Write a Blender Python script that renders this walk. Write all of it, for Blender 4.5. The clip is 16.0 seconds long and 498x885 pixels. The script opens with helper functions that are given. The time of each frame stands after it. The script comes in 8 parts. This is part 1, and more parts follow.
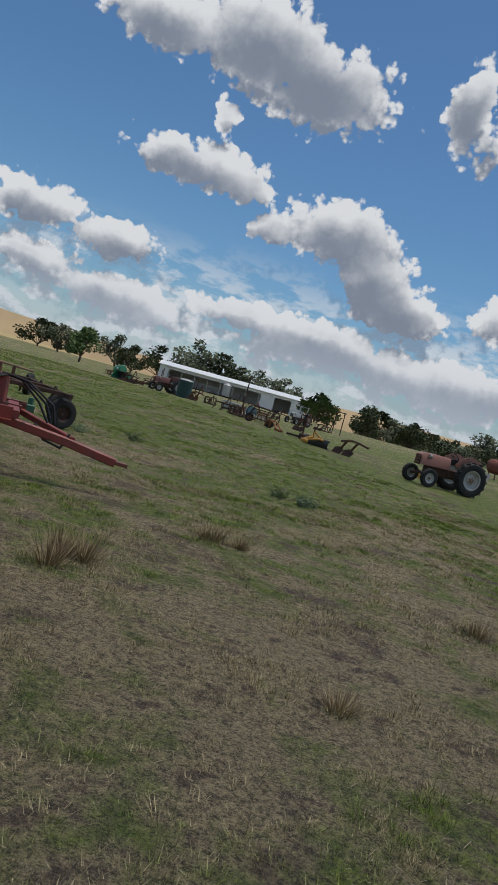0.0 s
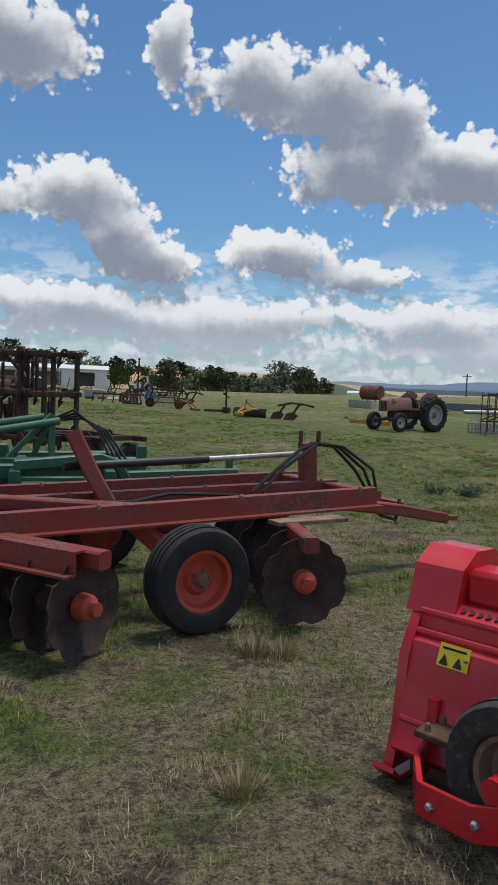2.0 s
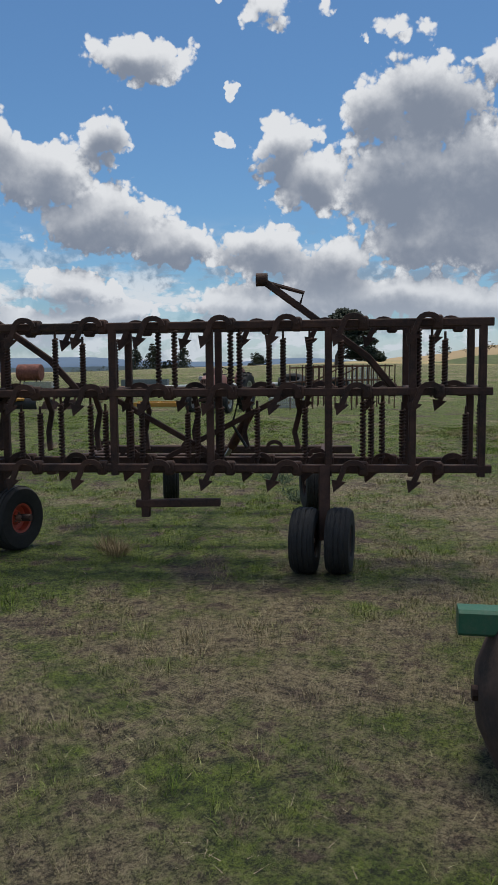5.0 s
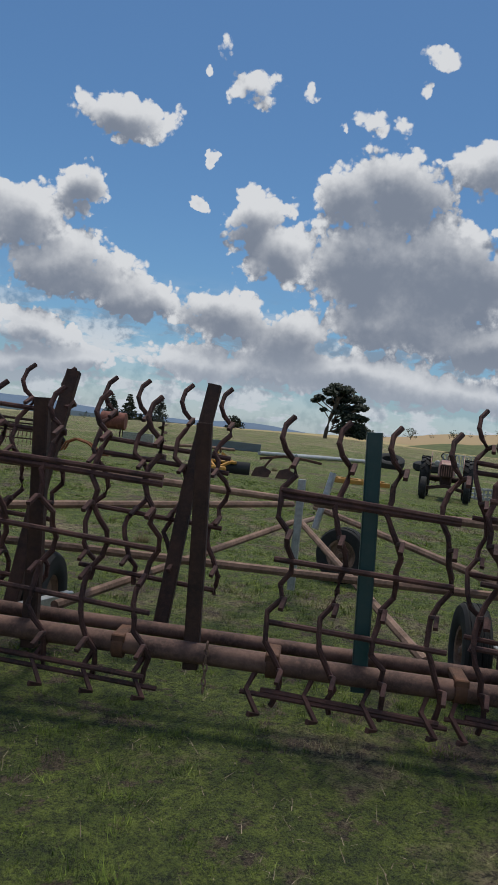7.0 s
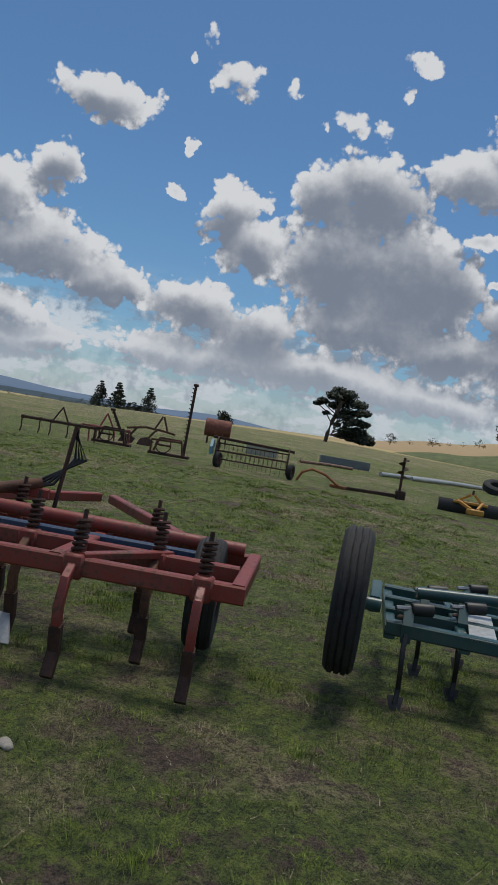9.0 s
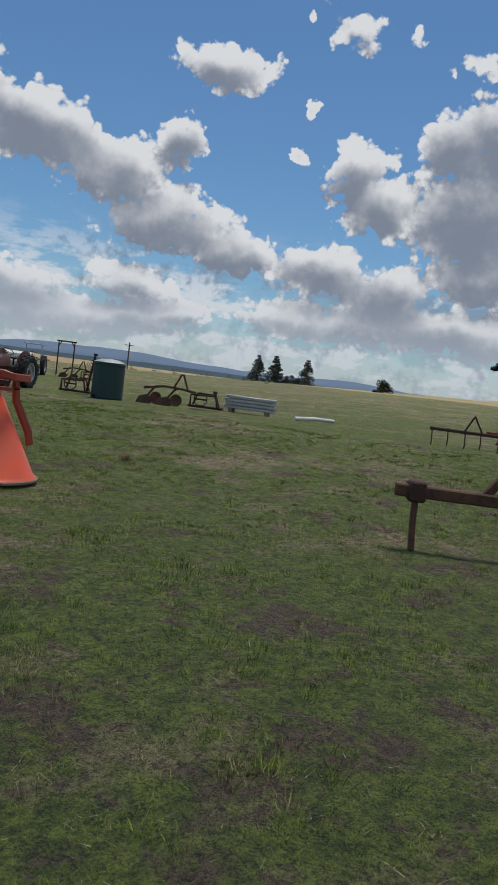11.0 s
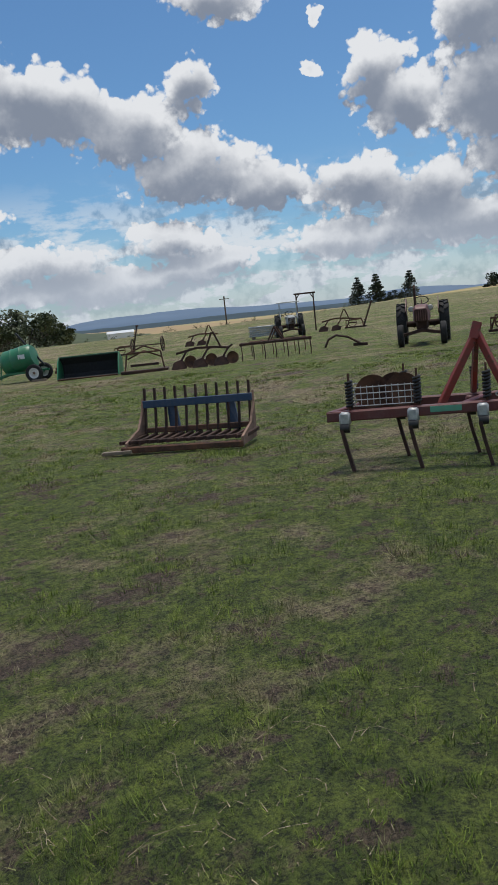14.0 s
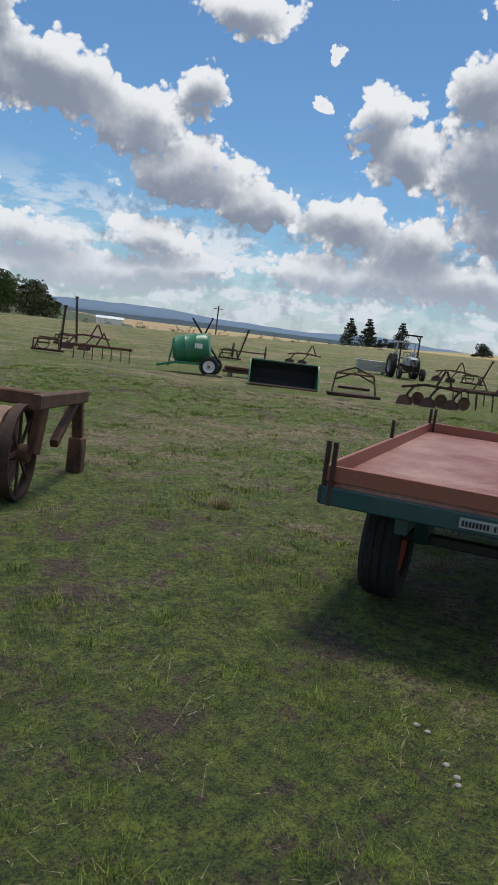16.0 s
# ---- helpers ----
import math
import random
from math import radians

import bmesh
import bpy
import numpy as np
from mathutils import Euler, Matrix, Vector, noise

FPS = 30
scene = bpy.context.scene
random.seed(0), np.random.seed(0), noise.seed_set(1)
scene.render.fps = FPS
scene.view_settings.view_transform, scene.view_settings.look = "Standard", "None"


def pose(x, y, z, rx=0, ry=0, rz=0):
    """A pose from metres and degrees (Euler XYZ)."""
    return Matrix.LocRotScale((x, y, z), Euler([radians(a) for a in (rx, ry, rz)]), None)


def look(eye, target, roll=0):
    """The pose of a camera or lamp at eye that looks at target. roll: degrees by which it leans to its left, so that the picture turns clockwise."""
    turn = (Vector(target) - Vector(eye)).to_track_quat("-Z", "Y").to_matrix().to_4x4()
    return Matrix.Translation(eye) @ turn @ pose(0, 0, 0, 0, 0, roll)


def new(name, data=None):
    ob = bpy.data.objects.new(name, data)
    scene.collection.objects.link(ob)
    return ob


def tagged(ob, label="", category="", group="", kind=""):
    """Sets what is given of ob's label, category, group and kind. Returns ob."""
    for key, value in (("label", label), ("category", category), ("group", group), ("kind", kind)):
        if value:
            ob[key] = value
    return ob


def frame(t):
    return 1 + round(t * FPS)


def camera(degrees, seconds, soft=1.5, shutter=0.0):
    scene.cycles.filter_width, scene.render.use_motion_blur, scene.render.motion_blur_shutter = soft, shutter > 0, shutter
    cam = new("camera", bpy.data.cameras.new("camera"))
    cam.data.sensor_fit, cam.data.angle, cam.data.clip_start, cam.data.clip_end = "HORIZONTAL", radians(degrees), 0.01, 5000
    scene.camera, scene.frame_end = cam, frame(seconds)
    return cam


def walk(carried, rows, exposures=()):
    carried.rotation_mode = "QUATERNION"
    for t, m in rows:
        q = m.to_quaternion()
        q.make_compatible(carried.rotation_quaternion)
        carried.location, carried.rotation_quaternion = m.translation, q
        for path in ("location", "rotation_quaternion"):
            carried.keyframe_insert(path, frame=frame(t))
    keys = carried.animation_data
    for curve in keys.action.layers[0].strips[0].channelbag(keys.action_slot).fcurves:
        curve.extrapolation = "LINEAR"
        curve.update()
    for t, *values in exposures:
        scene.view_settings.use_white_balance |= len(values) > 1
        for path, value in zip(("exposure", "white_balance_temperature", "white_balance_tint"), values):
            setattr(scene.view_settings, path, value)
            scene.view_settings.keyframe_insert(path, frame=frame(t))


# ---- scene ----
# ---------------------------------------------------------------- camera
cam = camera(35.44, 16.0, soft=1.6)
PATH = [
    (0, 5.296, -10.135, 1.084, -1.01, -3.29, 15.22),
    (0.5, 4.333, -9.715, 1.076, -3.20, -7.59, 9.93),
    (1, 3.428, -9.254, 1.083, -7.01, -9.39, 8.20),
    (1.5, 2.553, -8.787, 1.075, -9.10, -3.86, 9.41),
    (2, 1.764, -8.263, 1.090, -16.63, -4.28, 2.15),
    (2.5, 1.008, -7.666, 1.077, -24.78, -3.55, 6.66),
    (3, 0.257, -7.004, 1.065, -31.19, -5.32, -0.11),
    (3.2, -0.039, -6.685, 1.063, -32.08, -6.11, -1.05),
    (5.3, -2.189, -2.227, 1.074, -52.44, -5.50, -0.34),
    (5.5, -2.428, -1.745, 1.069, -52.21, -5.61, -0.04),
    (6, -3.015, -0.520, 1.078, -51.78, -3.94, 3.30),
    (6.5, -3.522, 0.732, 1.083, -51.83, -2.63, 5.06),
    (7, -4.071, 2.038, 1.068, -55.26, -0.83, 6.14),
    (7.5, -4.660, 3.354, 1.070, -61.46, -1.79, 6.03),
    (8, -5.229, 4.626, 1.099, -64.87, -3.29, 8.37),
    (8.5, -5.767, 5.664, 1.101, -62.74, -1.62, 8.53),
    (9, -6.296, 6.757, 1.091, -58.11, -0.96, 9.76),
    (9.5, -6.859, 8.038, 1.066, -55.73, -3.69, 13.96),
    (11.8, -8.914, 13.857, 1.088, -44.49, -4.61, 2.92),
    (12, -9.100, 14.370, 1.089, -43.90, -4.61, 2.35),
    (12.5, -9.614, 15.611, 1.064, -43.47, -5.48, 1.81),
    (13, -10.136, 16.862, 1.058, -45.38, -8.96, -1.57),
    (13.5, -10.698, 18.180, 1.064, -44.15, -9.62, -4.67),
    (14, -11.205, 19.507, 1.065, -42.83, -9.33, -6.16),
    (14.5, -11.777, 20.831, 1.037, -42.11, -13.22, -1.69),
    (15, -12.356, 22.120, 1.082, -43.60, -7.15, -8.37),
    (15.5, -12.965, 23.291, 1.095, -45.32, -10.29, -0.25),
    (16, -13.581, 24.402, 1.089, -47.53, -8.15, 7.01),
]
LENS_ROWS = []
for t, x, y, z, yaw, pitch, roll in PATH:
    q = Euler((0, 0, radians(yaw))).to_matrix() @ Euler((radians(90 + pitch), 0, 0)).to_matrix() @ Euler((0, 0, radians(roll))).to_matrix()
    LENS_ROWS.append((t, Matrix.Translation((x, y, z)) @ q.to_4x4()))
walk(cam, LENS_ROWS, [(0.0, -0.17), (0.5, -0.03), (1.5, 0.10), (2.5, 0.02), (5.5, -0.08), (6.5, -0.25), (7.5, -0.13), (8.0, -0.16), (9.0, -0.27), (9.5, -0.18), (12.0, -0.17), (13.0, -0.04), (14.0, 0.0), (14.5, -0.12), (15.0, 0.04), (15.5, 0.12), (16.0, 0.10)])

# ---------------------------------------------------------------- sky and sun
SUN_AZ, SUN_EL = 70.0, 74.0
world = bpy.data.worlds.new("sky")
scene.world = world
world.use_nodes = True
wt = world.node_tree
wt.nodes.clear()


def wn(kind, **inputs):
    n = wt.nodes.new(kind)
    for k, v in inputs.items():
        if k.startswith("i"):
            if isinstance(v, bpy.types.NodeSocket):
                wt.links.new(v, n.inputs[int(k[1:])])
            else:
                n.inputs[int(k[1:])].default_value = v
    return n


def wmath(op, a, b=0.0, c=0.0, clamp=False):
    n = wn("ShaderNodeMath", i0=a, i1=b, i2=c)
    n.operation, n.use_clamp = op, clamp
    return n.outputs[0]


def wramp(a, lo, hi, out_lo=0.0, out_hi=1.0):
    n = wt.nodes.new("ShaderNodeMapRange")
    n.interpolation_type = "SMOOTHSTEP"
    for k, v in (("Value", a), ("From Min", lo), ("From Max", hi), ("To Min", out_lo), ("To Max", out_hi)):
        if isinstance(v, bpy.types.NodeSocket):
            wt.links.new(v, n.inputs[k])
        else:
            n.inputs[k].default_value = v
    return n.outputs[0]


sky = wt.nodes.new("ShaderNodeTexSky")
sky.sky_type, sky.sun_disc = "NISHITA", False
sky.sun_elevation, sky.sun_rotation = radians(SUN_EL), radians(SUN_AZ)
sky.air_density, sky.dust_density, sky.ozone_density = 1.0, 0.6, 2.2
ray_way = wt.nodes.new("ShaderNodeTexCoord").outputs["Generated"]
sep = wn("ShaderNodeSeparateXYZ", i0=ray_way)
azim = wmath("ARCTAN2", sep.outputs[0], sep.outputs[1])
elev = wmath("ARCSINE", sep.outputs[2])
swirl = wn("ShaderNodeTexNoise")
swirl.inputs["Scale"].default_value, swirl.inputs["Detail"].default_value, swirl.inputs["Roughness"].default_value = 11.0, 5.0, 0.62
wt.links.new(ray_way, swirl.inputs["Vector"])
fine = wn("ShaderNodeTexNoise")
fine.inputs["Scale"].default_value, fine.inputs["Detail"].default_value, fine.inputs["Roughness"].default_value = 26.0, 8.0, 0.58
wt.links.new(ray_way, fine.inputs["Vector"])
bulge = wt.nodes.new("ShaderNodeTexVoronoi")
bulge.inputs["Scale"].default_value = 46.0
lobes = wt.nodes.new("ShaderNodeTexVoronoi")
lobes.inputs["Scale"].default_value = 120.0
at_sky = wn("ShaderNodeCombineXYZ", i0=azim, i1=elev)
warp = wn("ShaderNodeVectorMath", i0=swirl.outputs["Color"], i1=(0.5, 0.5, 0.5))
warp.operation = "SUBTRACT"
warp2 = wn("ShaderNodeVectorMath", i0=warp.outputs[0], i1=(0.085, 0.05, 0.0), i2=at_sky.outputs[0])
warp2.operation = "MULTIPLY_ADD"
cloud_at = warp2.outputs[0]
stir = wn("ShaderNodeVectorMath", i0=fine.outputs["Color"], i1=(0.022, 0.022, 0.022), i2=ray_way)
stir.operation = "MULTIPLY_ADD"
for lumps in (bulge, lobes):
    wt.links.new(stir.outputs[0], lumps.inputs["Vector"])
nearest = nearest_above = None
raised = wn("ShaderNodeVectorMath", i0=cloud_at, i1=(0.0, radians(1.3), 0.0))


def puff(az, el, wide, high):
    """One heap of cloud: its middle and half sizes in degrees."""
    global nearest, nearest_above
    a, b, w, h = radians(az), radians(el), radians(wide) * 1.18, radians(high) * 1.18
    far_off = []
    for place in (cloud_at, raised.outputs[0]):
        n = wn("ShaderNodeVectorMath", i0=place, i1=(1 / w, 1 / h, 0), i2=(-a / w, -b / h, 0))
        n.operation = "MULTIPLY_ADD"
        d = wn("ShaderNodeVectorMath", i0=n.outputs[0], i1=n.outputs[0])
        d.operation = "DOT_PRODUCT"
        far_off.append(wmath("MULTIPLY_ADD", d.outputs["Value"], 0.85, 0.42) if wide < 3.4 and high < 2.2 and el > 19 else d.outputs["Value"])
    nearest = far_off[0] if nearest is None else wmath("SMOOTH_MIN", nearest, far_off[0], 0.55)
    nearest_above = far_off[1] if nearest_above is None else wmath("SMOOTH_MIN", nearest_above, far_off[1], 0.55)


puff(-12.2, 22.7, 4.6, 1.9)
puff(-5.3, 22.9, 5.4, 2.9)
puff(-0.7, 21.8, 5.4, 3.1)
puff(3.2, 20.7, 3.1, 1.9)
puff(-8.0, 14.8, 5.0, 1.7)
puff(-4.3, 14.1, 2.5, 1.2)
puff(-6.7, 18.2, 1.1, 1.0)
puff(-18.0, 9.2, 3.5, 1.5)
puff(-12.1, 7.9, 3.7, 1.6)
puff(-17.1, 5.6, 2.9, 1.2)
puff(-11.1, 4.1, 5.4, 1.5)
puff(3.3, 12.8, 4.4, 2.3)
puff(6.6, 10.2, 3.1, 2.5)
puff(9.1, 8.7, 3.5, 2.1)
puff(-1.5, 11.9, 2.1, 1.2)
puff(-2.3, 5.8, 4.6, 1.1)
puff(5.7, 4.5, 7.9, 1.7)
puff(14.1, 4.2, 6.2, 1.9)
puff(9.6, 22.4, 1.7, 2.9)
puff(12.0, 20.2, 3.3, 2.1)
puff(16.8, 20.4, 3.7, 2.7)
puff(21.7, 19.5, 4.6, 3.5)
puff(26.1, 18.0, 3.3, 2.9)
puff(23.9, 14.8, 6.2, 2.7)
puff(30.2, 15.1, 3.7, 2.7)
puff(18.5, 9.4, 4.4, 1.7)
puff(23.9, 8.1, 4.2, 1.3)
puff(3.3, 5.3, 5.8, 1.2)
puff(16.2, 4.9, 8.3, 1.5)
puff(29.2, 4.9, 5.8, 1.3)
puff(32.0, 15.0, 4.2, 2.3)
puff(36.4, 13.1, 4.6, 2.3)
puff(41.6, 15.2, 1.9, 2.1)
puff(40.4, 10.1, 5.4, 2.5)
puff(46.2, 8.7, 3.9, 1.7)
puff(44.2, 20.6, 3.7, 1.5)
puff(38.8, 5.6, 3.3, 1.2)
puff(42.4, 4.3, 2.5, 0.8)
puff(32.2, 3.1, 7.9, 1.4)
puff(53.0, 23.2, 2.5, 1.2)
puff(53.8, 14.8, 2.5, 2.0)
puff(56.2, 12.6, 2.5, 2.1)
puff(52.6, 8.0, 3.7, 2.1)
puff(57.1, 7.2, 3.7, 2.1)
puff(60.5, 17.1, 3.1, 2.5)
puff(64.4, 17.3, 4.6, 3.1)
puff(62.6, 12.4, 5.4, 3.7)
puff(67.9, 12.1, 5.0, 4.4)
puff(65.0, 8.6, 5.8, 2.1)
puff(39.3, 3.5, 4.6, 1.2)
puff(51.4, 4.6, 5.0, 1.4)
puff(62.7, 4.7, 8.3, 1.6)
puff(53.0, 23.4, 2.5, 1.3)
puff(62.6, 22.0, 2.5, 1.1)
puff(66.3, 26.4, 1.7, 0.8)
puff(71.2, 19.5, 3.5, 1.9)
puff(73.6, 21.6, 2.5, 1.9)
puff(72.6, 15.6, 1.7, 0.6)
puff(71.2, 12.1, 2.3, 2.5)
puff(76.3, 10.3, 3.9, 2.1)
puff(80.4, 9.2, 2.9, 2.1)
puff(71.5, 7.7, 6.2, 1.9)
puff(57.8, 5.0, 5.0, 1.5)
puff(68.7, 4.1, 9.1, 1.4)
puff(79.0, 5.9, 4.6, 1.2)

# torn scraps between the heaps
puff(51.0, 25.2, 1.0, 1.7)
puff(53.5, 22.7, 1.4, 0.8)
puff(56.8, 23.5, 0.6, 0.8)
puff(49.3, 24.0, 0.6, 0.5)
puff(49.9, 18.6, 0.5, 0.7)
puff(59.7, 21.5, 0.6, 0.5)
puff(62.1, 22.0, 1.3, 0.8)
puff(65.4, 24.3, 0.6, 0.8)
puff(73.9, 26.2, 1.0, 0.5)
puff(75.6, 21.5, 1.0, 0.7)
puff(72.4, 15.6, 1.3, 0.6)
puff(75.8, 16.5, 0.6, 0.4)
puff(49.8, 15.5, 0.6, 0.5)
puff(73.9, 12.9, 0.6, 0.4)

# elsewhere in the sky: the same broken cumulus, from noise alone
broad = wn("ShaderNodeTexNoise")
broad.inputs["Scale"].default_value, broad.inputs["Detail"].default_value = 3.2, 4.0
wt.links.new(ray_way, broad.inputs["Vector"])
away = wramp(wmath("ABSOLUTE", wmath("SUBTRACT", azim, radians(35.0))), radians(62.0), radians(75.0))
above = wramp(elev, radians(31.0), radians(40.0))
elsewhere = wmath("MULTIPLY", wmath("MAXIMUM", away, above), wramp(broad.outputs["Fac"], 0.40, 0.62, -0.3, 1.6))
inner = wmath("SUBTRACT", 1.0, nearest)
inner_above = wmath("SUBTRACT", 1.0, nearest_above)
body = wmath("MAXIMUM", inner, wmath("SUBTRACT", elsewhere, 0.6))
lumpy = wmath("ADD", wmath("MULTIPLY", wmath("SUBTRACT", 0.34, bulge.outputs["Distance"]), 0.75),
              wmath("MULTIPLY", wmath("SUBTRACT", 0.34, lobes.outputs["Distance"]), 0.45))
grain = wmath("ADD", wmath("MULTIPLY", wmath("SUBTRACT", fine.outputs["Fac"], 0.5), 1.75), lumpy)
dense = wmath("ADD", wmath("MULTIPLY", body, 1.22), wmath("MULTIPLY", grain, 1.08))
cover = wramp(dense, 0.04, 0.36)
shifted = wn("ShaderNodeVectorMath", i0=ray_way, i1=(0.006, 0.0, 0.011))
fine_up = wn("ShaderNodeTexNoise", i0=shifted.outputs[0])
fine_up.inputs["Scale"].default_value, fine_up.inputs["Detail"].default_value, fine_up.inputs["Roughness"].default_value = 26.0, 6.0, 0.6
relief = wmath("SUBTRACT", fine_up.outputs["Fac"], fine.outputs["Fac"])
slow = wmath("MULTIPLY", wmath("SUBTRACT", swirl.outputs["Fac"], 0.5), 0.55)
rim_only = wramp(body, 0.25, 0.80, 1.15, 0.12)
lift = wmath("MULTIPLY", wmath("MINIMUM", wmath("MAXIMUM", wmath("SUBTRACT", inner_above, inner), -0.8), 0.8), 0.85)
thick = wramp(wmath("ADD", wmath("ADD", wmath("ADD", body, lift), slow), wmath("MULTIPLY", wmath("SUBTRACT", wmath("MULTIPLY", relief, 3.0), wmath("MULTIPLY", lumpy, 0.9)), rim_only)), 0.14, 1.02)
low_haze = wramp(elev, radians(-0.5), radians(8.0), 0.70, 0.0)
cloud_mix = wn("ShaderNodeMix")
cloud_mix.data_type = "RGBA"
wt.links.new(thick, cloud_mix.inputs["Factor"])
cloud_mix.inputs["A"].default_value, cloud_mix.inputs["B"].default_value = (0.80, 0.82, 0.85, 1), (0.235, 0.275, 0.352, 1)
haze_mix = wn("ShaderNodeMix")
haze_mix.data_type = "RGBA"
wt.links.new(low_haze, haze_mix.inputs["Factor"])
wt.links.new(cloud_mix.outputs["Result"], haze_mix.inputs["A"])
haze_mix.inputs["B"].default_value = (0.56, 0.625, 0.715, 1)
tint = wn("ShaderNodeVectorMath", i0=sky.outputs[0], i1=(0.66, 0.94, 1.13))
tint.operation = "MULTIPLY"
bg_sky = wn("ShaderNodeBackground", i0=tint.outputs[0], i1=0.088)
bg_cloud = wn("ShaderNodeBackground", i0=haze_mix.outputs["Result"], i1=0.95)
strip = wn("ShaderNodeCombineXYZ", i0=wmath("MULTIPLY", azim, 15.0), i1=wmath("MULTIPLY", elev, 40.0))
belt = wn("ShaderNodeTexNoise", i0=strip.outputs[0])
belt.inputs["Scale"].default_value, belt.inputs["Detail"].default_value, belt.inputs["Roughness"].default_value = 1.0, 7.0, 0.6
band = wmath("MULTIPLY", wramp(elev, radians(11.0), radians(4.0)), wramp(belt.outputs["Fac"], 0.42, 0.56, 0.0, 0.9))
cover2 = wmath("MAXIMUM", wmath("MAXIMUM", cover, band), wmath("MULTIPLY", low_haze, 0.8))
both = wn("ShaderNodeMixShader", i0=cover2, i1=bg_sky.outputs[0], i2=bg_cloud.outputs[0])
wt.links.new(both.outputs[0], wn("ShaderNodeOutputWorld").inputs[0])
world.cycles.sampling_method, world.cycles.sample_map_resolution = "MANUAL", 512

sun = new("sun", bpy.data.lights.new("sun", "SUN"))
sun.data.energy, sun.data.angle, sun.data.color = 2.75, radians(15), (1.0, 0.945, 0.84)
sa, se = radians(SUN_AZ), radians(SUN_EL)
sun.matrix_world = look((60 * math.sin(sa), 60 * math.cos(sa), 80), (0, 0, 80 - 60 * math.tan(se)))


# ---------------------------------------------------------------- materials
def material(name, rough=0.7, metal=0.0):
    m = bpy.data.materials.new(name)
    m.use_nodes = True
    b = m.node_tree.nodes["Principled BSDF"]
    b.inputs["Roughness"].default_value, b.inputs["Metallic"].default_value = rough, metal
    return m, m.node_tree, b


def tex(tree, kind, coords, scale, detail=4.0, rough=0.6):
    n = tree.nodes.new(kind)
    n.inputs["Scale"].default_value = scale
    if kind == "ShaderNodeTexNoise":
        n.inputs["Detail"].default_value, n.inputs["Roughness"].default_value = detail, rough
    tree.links.new(coords, n.inputs["Vector"])
    return n.outputs[0]


def coords_of(tree, space="Object"):
    return tree.nodes.new("ShaderNodeTexCoord").outputs[space]


def world_at(tree):
    return tree.nodes.new("ShaderNodeNewGeometry").outputs["Position"]


def span(tree, value, lo, hi, a=0.0, b=1.0):
    n = tree.nodes.new("ShaderNodeMapRange")
    tree.links.new(value, n.inputs["Value"])
    for k, v in (("From Min", lo), ("From Max", hi), ("To Min", a), ("To Max", b)):
        n.inputs[k].default_value = v
    return n.outputs[0]


def blend(tree, fac, a, b):
    n = tree.nodes.new("ShaderNodeMix")
    n.data_type = "RGBA"
    for key, v in (("Factor", fac), ("A", a), ("B", b)):
        s = n.inputs[key]
        if isinstance(v, bpy.types.NodeSocket):
            tree.links.new(v, s)
        elif isinstance(v, float):
            s.default_value = v
        else:
            s.default_value = (*v, 1)
    return n.outputs["Result"]


def bump(tree, b, height, strength, dist=0.01):
    n = tree.nodes.new("ShaderNodeBump")
    n.inputs["Strength"].default_value, n.inputs["Distance"].default_value = strength, dist
    tree.links.new(height, n.inputs["Height"])
    tree.links.new(n.outputs[0], b.inputs["Normal"])


def painted(name, col, worn=0.35, under=(0.10, 0.05, 0.032), rough=0.5, fade=0.75, dust=0.3):
    """Old paint: faded patches, dust, and rust where it has gone."""
    m, tr, b = material(name, rough)
    at = world_at(tr)
    big, small = tex(tr, "ShaderNodeTexNoise", at, 5.0, 5.0), tex(tr, "ShaderNodeTexNoise", at, 42.0, 6.0, 0.7)
    pale = blend(tr, span(tr, big, 0.35, 0.7), col, tuple(min(1, c * fade + 0.03) for c in col))
    dusty = blend(tr, span(tr, small, 0.5, 0.8, 0.0, dust), pale, (0.19, 0.15, 0.11))
    gone = tr.nodes.new("ShaderNodeMath")
    gone.operation = "ADD"
    tr.links.new(span(tr, big, 0.3, 0.75, -0.12, 0.12), gone.inputs[0])
    tr.links.new(small, gone.inputs[1])
    edge = 0.78 - 0.42 * worn
    fac = span(tr, gone.outputs[0], edge, edge + 0.1)
    tr.links.new(blend(tr, fac, dusty, under), b.inputs["Base Color"])
    tr.links.new(span(tr, fac, 0, 1, rough, 0.85), b.inputs["Roughness"])
    bump(tr, b, small, 0.25, 0.004)
    return m


def rusty(name, dark=(0.045, 0.026, 0.02), light=(0.15, 0.07, 0.04)):
    m, tr, b = material(name, 0.82, 0.15)
    at = world_at(tr)
    big, small = tex(tr, "ShaderNodeTexNoise", at, 7.0, 5.0), tex(tr, "ShaderNodeTexNoise", at, 60.0, 6.0, 0.75)
    one = blend(tr, span(tr, big, 0.36, 0.66), dark, light)
    tr.links.new(blend(tr, span(tr, small, 0.45, 0.75, 0.0, 0.6), one, tuple(c * 1.35 for c in light)), b.inputs["Base Color"])
    bump(tr, b, small, 0.5, 0.004)
    return m


def plain(name, col, rough=0.6, metal=0.0, vary=0.3, scale=25.0, relief=0.15):
    m, tr, b = material(name, rough, metal)
    n = tex(tr, "ShaderNodeTexNoise", world_at(tr), scale, 6.0, 0.65)
    tr.links.new(blend(tr, span(tr, n, 0.3, 0.75), tuple(c * (1 - vary) for c in col), tuple(min(1, c * (1 + vary)) for c in col)), b.inputs["Base Color"])
    bump(tr, b, n, relief, 0.006)
    return m


